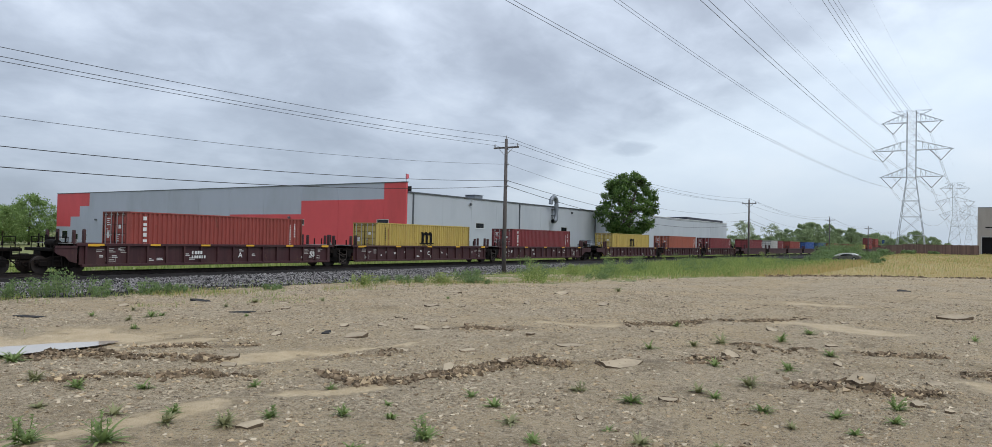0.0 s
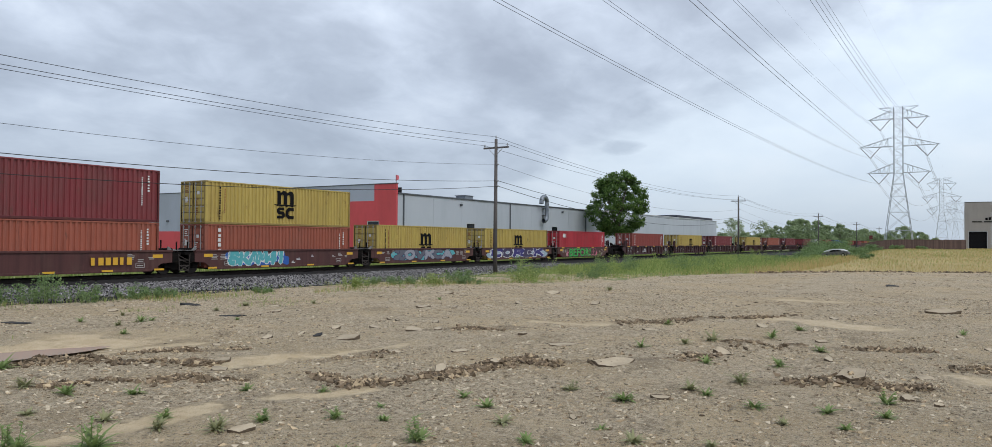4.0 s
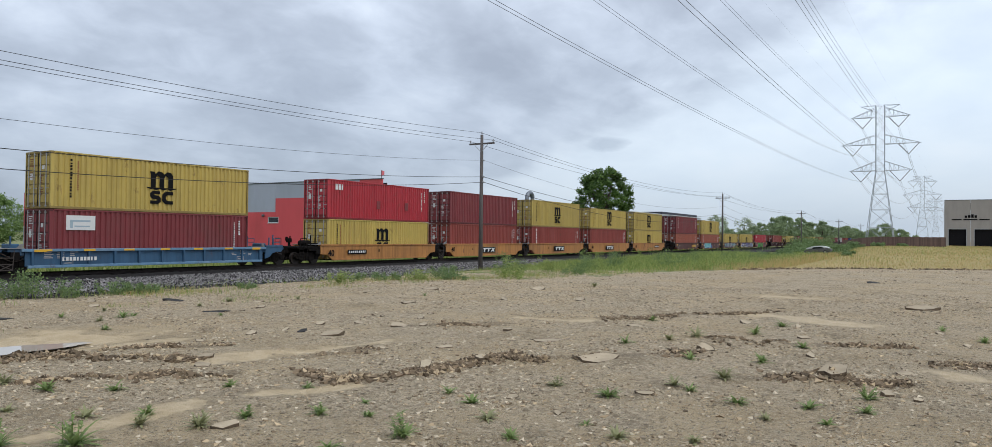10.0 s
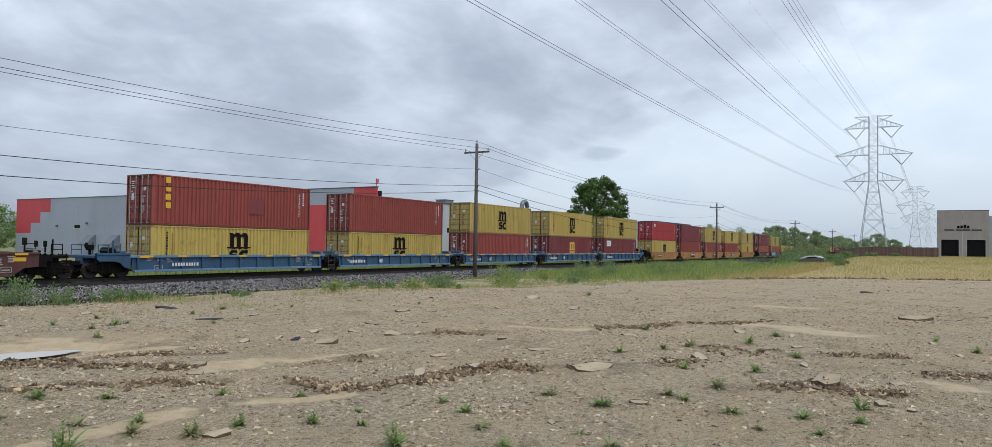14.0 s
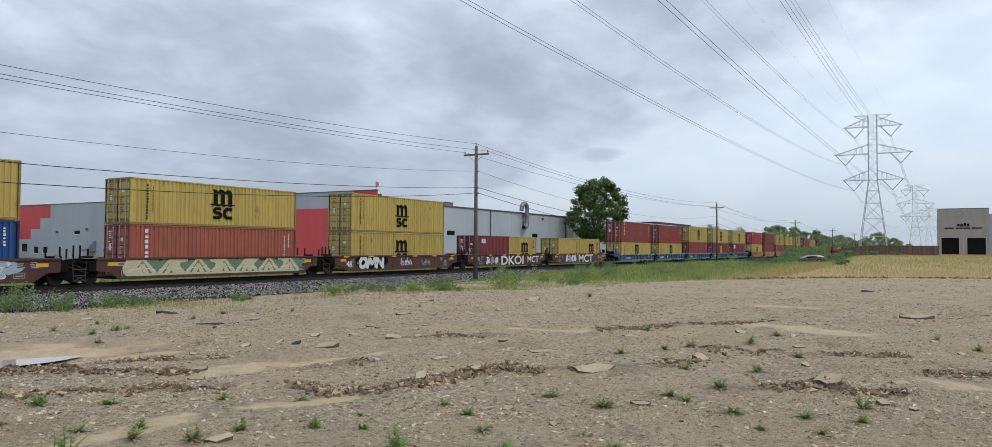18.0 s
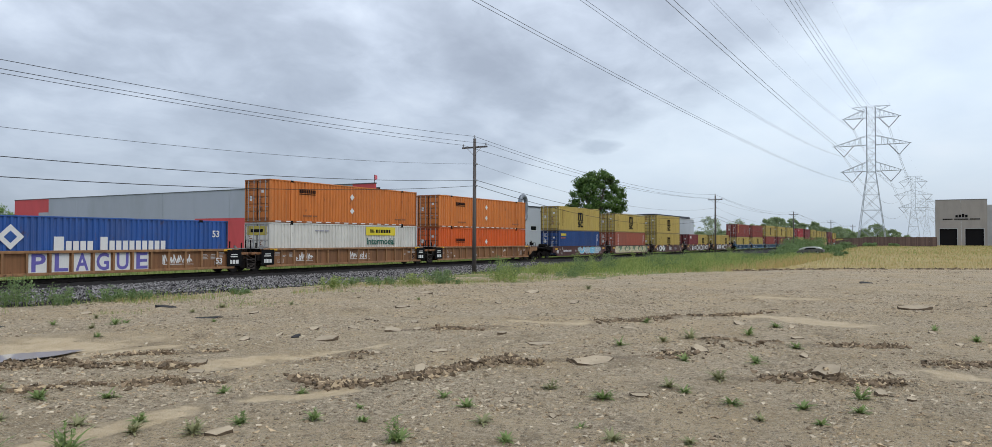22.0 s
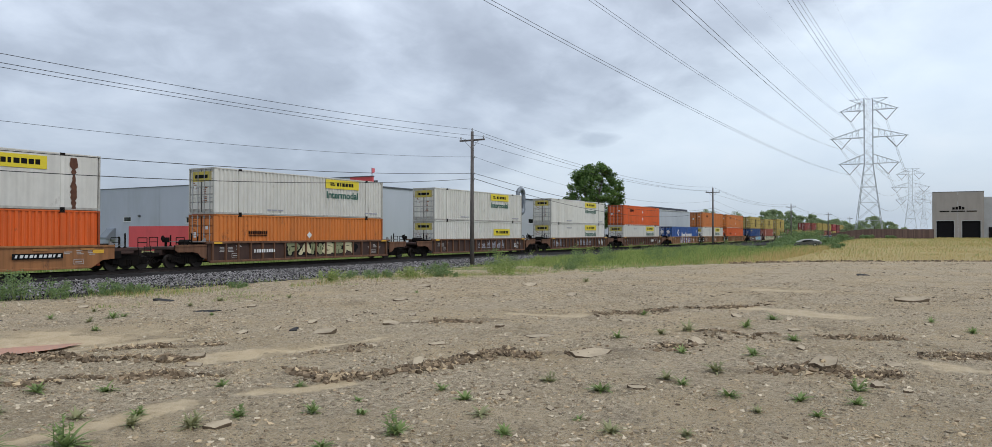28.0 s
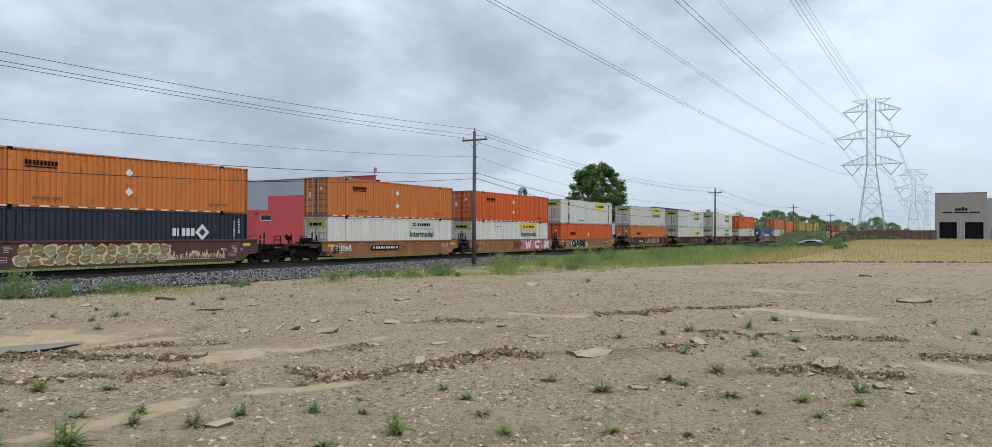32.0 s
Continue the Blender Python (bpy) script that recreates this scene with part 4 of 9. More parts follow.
# strokes of the sprayed letters in a unit box: lines (x z x z) and arcs (centre, radii, from, to)
STROKES = {
    "O": "a .5 .5 .42 .5 0 360", "C": "a .55 .5 .5 .5 45 315", "S": "a .5 .74 .42 .26 15 270;a .5 .25 .42 .26 90 -165", "E": "l .1 0 .1 1;l .1 1 .95 .92;l .1 .5 .8 .52;l .1 0 .95 .06",
    "P": "l .12 0 .12 1;a .3 .7 .6 .3 120 -120", "R": "l .1 0 .1 1;a .3 .72 .55 .28 120 -110;l .35 .45 .98 0", "K": "l .12 0 .12 1;l .15 .42 .92 1;l .35 .55 .98 0", "A": "l 0 0 .48 1;l .52 1 1 0;l .2 .36 .8 .36",
    "M": "l 0 0 .12 1;l .12 1 .5 .35;l .5 .35 .88 1;l .88 1 1 0", "N": "l .08 0 .08 1;l .1 1 .9 0;l .92 0 .92 1", "B": "l .1 0 .1 1;a .25 .75 .55 .25 110 -90;a .25 .26 .65 .26 90 -110", "G": "a .55 .5 .5 .5 40 330;l .98 .4 .6 .44",
    "V": "l 0 1 .5 0;l .5 0 1 1", "W": "l 0 1 .25 0;l .25 0 .5 .7;l .5 .7 .75 0;l .75 0 1 1", "Z": "l .05 .95 .95 1;l .95 1 .05 .03;l .05 .03 .98 0", "U": "l .1 1 .1 .35;a .5 .35 .4 .35 180 360;l .9 .35 .9 1", "J": "l .75 1 .75 .3;a .4 .3 .35 .3 0 -170",
    "4": "l .6 0 .65 1;l .65 1 .05 .35;l .05 .35 .95 .35", "1": "l .5 0 .5 1;l .5 1 .25 .78",
}


@lru_cache(None)
def strokes_of(ch):
    """The letter as polylines."""
    out = []
    for one in STROKES[ch].split(";"):
        kind, *n = one.split()
        n = [float(q) for q in n]
        if kind == "l":
            out.append([(n[0], n[1]), ((n[0] + n[2]) / 2 + 0.03, (n[1] + n[3]) / 2), (n[2], n[3])])
        else:
            k = max(5, int(abs(n[5] - n[4]) / 26))
            out.append([(n[0] + n[2] * math.cos(radians(n[4] + (n[5] - n[4]) * i / k)), n[1] + n[3] * math.sin(radians(n[4] + (n[5] - n[4]) * i / k))) for i in range(k + 1)])
    return out


@lru_cache(None)
def scrawl(w, h, mats, seed, dense=1.0):
    """Sprayed graffiti: overlapping curved blobs and strokes with outlines, in a few colours."""
    r = random.Random(seed)
    v, f, mi = [], [], []
    layer = 0

    def blob(cx, cz, rx, rz, m, y, n=11):
        o = len(v)
        ph = r.uniform(0, 6.28)
        for i in range(n):
            a = ph + 6.2832 * i / n
            k = r.uniform(0.72, 1.15)
            v.append((cx + rx * k * math.cos(a), y, max(0, min(h, cz + rz * k * math.sin(a)))))
        f.append(tuple(range(o, o + n)))
        mi.append(m)

    def stroke(x0, z0, x1, z1, t, m, y):
        o = len(v)
        d = Vector((x1 - x0, z1 - z0))
        n_ = Vector((-d.y, d.x)).normalized() * t
        for x, z in ((x0 - n_.x, z0 - n_.y), (x1 - n_.x * 0.6, z1 - n_.y * 0.6), (x1 + n_.x * 0.6, z1 + n_.y * 0.6), (x0 + n_.x, z0 + n_.y)):
            v.append((x, y, max(0, min(h, z))))
        f.append((o, o + 1, o + 2, o + 3))
        mi.append(m)

    style = "piece" if seed in PIECES else STYLE_OF.get(seed, "script")
    last = len(mats) - 1
    y = -0.001
    if style == "piece":
        # tightly packed fat letters: a cloud behind, a wide outline, a fill in two tones, small highlights
        word = PIECES[seed]
        n, st = len(word), h * 0.15
        wide_, w = w, w / max(1.0, w / len(word) / (h * 0.95))
        for i in range(n * 2 + 2):
            y -= 0.0002
            blob(-w / 2 + i * w / (n * 2 + 1), h * r.choice((0.3, 0.5, 0.62)), w / n * 0.45, h * r.uniform(0.28, 0.4), 0, y, 13)
        cell = w / n
        place = []
        for i, ch in enumerate(word):
            lean, drop = r.uniform(-0.02, 0.14) * cell, r.uniform(0.0, 0.07) * h
            place.append((-w / 2 + (i - 0.02) * cell, cell * r.uniform(0.95, 1.12), st + drop, h - 2 * st - drop, lean))
        for wide, m in ((1.36, last), (1.0, None)):
            for i, ch in enumerate(word):
                x0, cw, z0, ch_, lean = place[i]
                mm = m if m is not None else 1 + i % max(1, last - 1)
                for line in strokes_of(ch):
                    pts = [(x0 + px * cw * 0.88 + lean * pz, z0 + pz * ch_) for px, pz in line]
                    for (ax, az), (bx_, bz) in zip(pts, pts[1:]):
                        d = math.hypot(bx_ - ax, bz - az)
                        for q in range(max(2, int(d / (st * 0.5)))):
                            f_ = q / max(1, int(d / (st * 0.5)))
                            y -= 0.00004
                            blob(ax + (bx_ - ax) * f_, az + (bz - az) * f_, st * wide * 1.05, st * wide * 1.05, mm, y, 9)
        for i in range(n):
            x0, cw, z0, ch_, lean = place[i]
            for j in range(2):
                y -= 0.0002
                line = r.choice(strokes_of(word[i]))
                px, pz = line[len(line) // 2]
                stroke(x0 + px * cw * 0.88 - st * 0.4, z0 + pz * ch_ - st, x0 + px * cw * 0.88 - st * 0.1, z0 + pz * ch_ + st, st * 0.16, last, y)
        v = [(x * wide_ / w, y_, z) for x, y_, z in v]
    elif style == "bubble":
        # two rows of outlined rings, one over the other, tightly packed
        k = max(6, int(w / (h * 0.52)))
        for row, zc in ((0, 0.30), (1, 0.68)):
            for i in range(k):
                cx, cz = -w / 2 + (i + 0.5 + 0.2 * row) * w / k, h * (zc + r.uniform(-0.03, 0.03))
                for q, mm in ((0.64, last), (0.52, 1 if (i + row) % 3 else 2)):
                    y -= 0.0002
                    blob(cx, cz, w / k * q, h * 0.3 * (q + 0.36), mm, y, 14)
                y -= 0.0002
                stroke(cx - w / k * 0.3, cz - h * 0.05, cx + w / k * 0.25, cz + h * 0.04, h * 0.018, last, y)
    elif style == "script":
        # quick one-line handwriting: loops and jagged strokes
        x, step, up = -w / 2, h * 0.2, True
        m = min(1, last)
        while x < w / 2 - step:
            top_ = h * (r.uniform(0.62, 1.0) if r.random() < 0.55 else r.uniform(0.4, 0.6))
            lean = r.uniform(-0.05, 0.22) * h
            foot = h * r.uniform(0.0, 0.22)
            nx_ = x + step * r.uniform(0.7, 1.5)
            y -= 0.0003
            stroke(x, foot, x + lean, top_, h * 0.05, m, y)
            stroke(x + lean, top_, nx_, foot + h * r.uniform(-0.05, 0.2), h * 0.05, m, y - 0.0001)
            if r.random() < 0.45:
                stroke(x - lean * 0.3, h * r.uniform(0.35, 0.6), nx_ + lean * 0.5, h * r.uniform(0.35, 0.65), h * 0.04, m, y - 0.0002)
            x = nx_ + (h * 0.18 if r.random() < 0.2 else 0)
        stroke(-w / 2, h * 0.06, w / 2, h * 0.02, h * 0.03, m, y - 0.001)
    elif style == "spike":
        # a row of pointed shapes over darker bubbles
        k = max(4, int(w / (h * 1.7)))
        for i in range(k * 2):
            y -= 0.0003
            blob(-w / 2 + (i + 0.5) * w / k / 2, h * r.uniform(0.35, 0.6), w / k * 0.42, h * r.uniform(0.42, 0.6), 1 if i % 3 else 0, y, 15)
        for i in range(k):
            cx = -w / 2 + (i + 0.5) * w / k
            y -= 0.0003
            blob(cx + w / k * 0.5, h * 0.5, w / k * 0.2, h * 0.3, 1, y, 13)
            for q in (-1, 1):
                y -= 0.0003
                stroke(cx + q * w / k * 0.44, h * 0.08, cx + q * 0.03, h * 0.94, h * 0.13, 0, y)
                stroke(cx + q * w / k * 0.16, h * 0.06, cx, h * 0.62, h * 0.16, 0, y - 0.0001)
                stroke(cx + q * w / k * 0.44, h * 0.3, cx + q * w / k * 0.1, h * 0.42, h * 0.02, last - 1, y - 0.0002)
        stroke(-w / 2, h * 0.05, w / 2, h * 0.05, h * 0.07, 0, y - 0.001)
    else:
        # fat bubble letters: grown outline below, fill above, inner lines
        k = max(3, int(round(w / (h * 0.95))))
        if style == "cloud":
            for i in range(k * 2 + 2):
                y -= 0.0003
                blob(-w / 2 + i * w / (k * 2 + 1), h * r.choice((0.25, 0.6)), w / k * 0.4, h * r.uniform(0.3, 0.42), 0, y, 17)
        fills = list(range(1, max(2, last)))
        for i in range(k):
            cx, cw = -w / 2 + (i + 0.5) * w / k, w / k * 0.5
            m = fills[i % len(fills)]
            lobes = [(r.uniform(-0.45, -0.2), r.uniform(0.2, 0.35)), (r.uniform(0.2, 0.5), r.uniform(0.18, 0.4)), (r.uniform(-0.4, 0.0), r.uniform(0.62, 0.8)), (r.uniform(0.1, 0.5), r.uniform(0.6, 0.8)), (0, 0.5)]
            size_ = [(cw * r.uniform(0.48, 0.68), h * r.uniform(0.2, 0.3)) for q in lobes]
            state = r.getstate()
            for grow, mm in ((0.055 * h, last), (0.0, m)):
                r.setstate(state)
                for (lx, lz), (a, b) in zip(lobes, size_):
                    y -= 0.0003
                    blob(cx + lx * cw, h * lz, a + grow, b + grow, mm, y, 15)
            for j in range(1 if seed == 52 else 3):
                y -= 0.0003
                a0 = r.uniform(0, 3.1)
                x0, z0 = cx + r.uniform(-0.35, 0.35) * cw, h * r.uniform(0.3, 0.7)
                for n_ in range(3):
                    b0, b1 = a0 + n_ * 0.5, a0 + n_ * 0.5 + 0.55
                    stroke(x0 + cw * 0.4 * math.cos(b0), z0 + h * 0.2 * math.sin(b0), x0 + cw * 0.4 * math.cos(b1), z0 + h * 0.2 * math.sin(b1), h * 0.022, last, y)
    return raw_mesh("graffiti", v, f, *[M[m] for m in mats], index=mi)


def decal(car, h, top, low, what, *arg):
    """Stencils, reflectors, number boards and graffiti on the near side; x is a share of the half length."""
    y = -1.445 if what != "flat" else -1.37
    if what == "text":
        text, size, mat, x, z = arg[:5]
        put("lettering", letters(text, size, mat), car, (x * h, -1.45, z))
    elif what == "bars":
        mat, x, z, n, size = arg
        put("stencil", bars(tuple((i * size * 1.2, 0, size * (0.85 if i % 4 else 0.6), size * 1.25) for i in range(n)), mat), car, (x * h, -1.45, z))
    elif what == "board":
        x, z, w, hh, n = arg
        b = put("name_board", slab_mesh("name_board", (0, -0.006, 0), (w, 0, hh), "mark_black"), car, (x * h, -1.445, z), "black name board")
        s = w / (n + 0.8)
        if n == 3:
            lean = hh * 0.16
            for i in range(2):
                x0 = s * (0.45 + i)
                put("emblem", mesh_of("emblem", prism([(x0 + s * 0.28, hh * 0.18), (x0 + s * 0.62, hh * 0.18), (x0 + s * 0.62 + lean, hh * 0.62), (x0 + s * 1.0 + lean, hh * 0.62), (x0 + s * 1.0 + lean * 1.6, hh * 0.84), (x0 + lean * 1.6, hh * 0.84), (x0 + lean, hh * 0.62), (x0 + s * 0.28 + lean, hh * 0.62)], -0.003, 0), M["mark_white"]), b, (0, -0.007, 0))
            for flip in (0, 1):
                x0 = s * 2.5
                low_, high_ = (x0 + s * 0.7, x0 + lean) if flip else (x0, x0 + s * 0.75 + lean)
                put("emblem", mesh_of("emblem", prism([(low_, hh * 0.18), (low_ + s * 0.36, hh * 0.18), (high_ + s * 0.36, hh * 0.84), (high_, hh * 0.84)], -0.003, 0), M["mark_white"]), b, (0, -0.007 - 0.004 * flip, 0))
        else:
            bm = bmesh.new()
            for i in range(n):
                a = 0.4 * s + i * s + 0.03
                w2 = s * (0.45, 0.66, 0.6, 0.7)[i % 4]
                vs = [bm.verts.new((x_, -0.002, z_)) for x_, z_ in ((a, hh * 0.24), (a + w2, hh * 0.24), (a + w2 + hh * 0.12, hh * 0.76), (a + hh * 0.12, hh * 0.76))]
                bm.faces.new(vs)
            put("stencil", mesh_of("stencil", bm, M["mark_white"]), b, (0, -0.007, 0))
    elif what == "reflectors":
        n = arg[0]
        for i in range(n):
            x = -h + 0.3 + i * (2 * h - 0.9) / max(1, n - 1)
            put("reflector", bars(((0, 0, 0.6, 0.1),), "mark_yellow"), car, (x, -1.447, top - 0.12 if arg[1] == "top" else low + 0.03), "yellow reflector strip")
    elif what == "tabs":
        for i in range(arg[0]):
            put("lock_tab", slab_mesh("lock_tab", (-0.35, -1.40, 0), (0.35, -1.36, 0.1), "car_ochrecar"), car, (-h + (i + 0.6) * 2 * h / arg[0], 0, top - 0.25), "small orange steel tab")
    elif what == "white_marks":
        r = random.Random(arg[0])
        rows = []
        for i in range(arg[1]):
            x = r.uniform(-0.95, 0.9) * h
            w = r.uniform(0.15, 0.5)
            z = r.uniform(low + 0.22, top - 0.35)
            rows += [(x, z, w * 0.8, 0.045), (x, z + 0.08, w * r.uniform(0.4, 0.8), 0.04)]
        put("stencil", bars(tuple(rows), "mark_white"), car, (0, arg[2], 0))
    elif what == "graffiti":
        x, z, w, hh, mats, seed = arg[:6]
        put("graffiti", scrawl(w, hh, mats, seed), car, (x * h, arg[6] if len(arg) > 6 else -1.372, z), "spray-painted graffiti")
    elif what == "panel_letters":
        text, mat, first, pitch, z = arg
        for i, ch in enumerate(text):
            x = -h + (first + i + 0.5) * pitch
            put("graffiti", bars(((-0.43, 0, 0.86, 1.0),), "mark_white"), car, (x, -1.305, z - 0.17), "white sprayed ground")
            put("graffiti", letters(ch, 1.25, mat, 0.68), car, (x, -1.312, z - 0.11), "sprayed letter")
    elif what == "tag":
        text, size, mat, back, x, z, w = arg
        yy = -1.372 if len(arg) < 8 else arg[7]
        if back:
            put("graffiti", scrawl(w + 0.5, size * 0.95, (back, back, back), len(text)), car, (x * h, yy, z - size * 0.1), "spray-painted graffiti")
        put("graffiti_shadow", letters(text, size, "mark_black", w), car, (x * h + 0.07, yy - 0.05, z - 0.05), "black shadow of the graffiti")
        put("graffiti", letters(text, size, mat, w), car, (x * h, yy - 0.056, z), "spray-painted graffiti lettering")

# ---- the order of the train: place of each unit's middle along the train at the start, front of the train first ----
STYLES = {
    # colour, label, style, well length, sill top, sill bottom, posts, guides
    "maroon53": ("car_maroon", "dark maroon ribbed container well car on black trucks", "rib", 16.6, 1.50, 0.30, 15, True),
    "brown40": ("car_brown", "brown plate-sided container well car with graffiti", "smooth", 12.6, 1.38, 0.24, 0, False),
    "ochrecar40": ("car_ochrecar", "mustard orange plate-sided container well car", "smooth", 12.7, 1.38, 0.24, 0, False),
    "blue45": ("car_blue", "steel blue ribbed container well car, chalky and stained", "rib", 13.9, 1.23, 0.28, 10, False),
    "maroon48": ("car_brown", "dark maroon plate-sided container well car with graffiti", "smooth", 14.9, 1.38, 0.24, 0, False),
    "rust53": ("car_rust", "weathered rust-orange ribbed container well car", "rib", 16.5, 1.50, 0.26, 15, False),
    "dark53": ("car_rustdark", "weathered dark rust ribbed container well car", "rib", 16.6, 1.55, 0.24, 17, False),
    "tan53": ("car_tan", "brown-orange plate-sided container well car with graffiti", "smooth", 16.5, 1.42, 0.24, 0, False),
    "brown53": ("car_brown", "dark brown plate-sided container well car with graffiti", "smooth", 16.5, 1.60, 0.26, 0, False),
}
LINE_BIG, LINE_ONE, LINE_GOLD = ("line",), ("line",), ("yellow",)
Y2 = (LINE_BIG, ("column", "mark_black", 13, 1.0, 0.115), ("faint", 1.35))
Y1 = (LINE_ONE, ("column", "mark_black", 13, 1.0, 0.115), ("faint", 1.35))
COLUMN_MARK = (("column", "mark_white", 6, 1.0, 0.22), ("code", "mark_white"))
CODE = (("code", "mark_white"),)
BADGE_MARK = (("badge", "mark_white"), ("code", "mark_white"), ("square", 0.44, 1), ("square", 0.73, 1))
VAN_ORANGE = (("dashes",), ("orange_name", 2.65, 2.1), ("diamond", 8.05, 2.05), ("diamond", 8.05, 1.0), ("lift", "lift_brown", 3.0, 0.45), ("lift", "lift_brown", 13.2, 0.45))
VAN_ORANGE_LOW = (("orange_name", 2.65, 1.65), ("diamond", 8.05, 1.6), ("lift", "lift_brown", 13.2, 0.5))
VAN_WHITE = (("van_name", 9.66, 2.10, True), ("lift", "g_grey", 4.2, 0.3), ("lift", "g_grey", 14.0, 0.3))
VAN_WHITE_LOW = (("van_name", 9.66, 2.10, True), ("lift", "g_grey", 4.2, 2.35))
VAN_WHITE_BARE = (("van_name", 10.2, 1.5, False),)
G = "graffiti"
C40, C53 = FT40, FT53
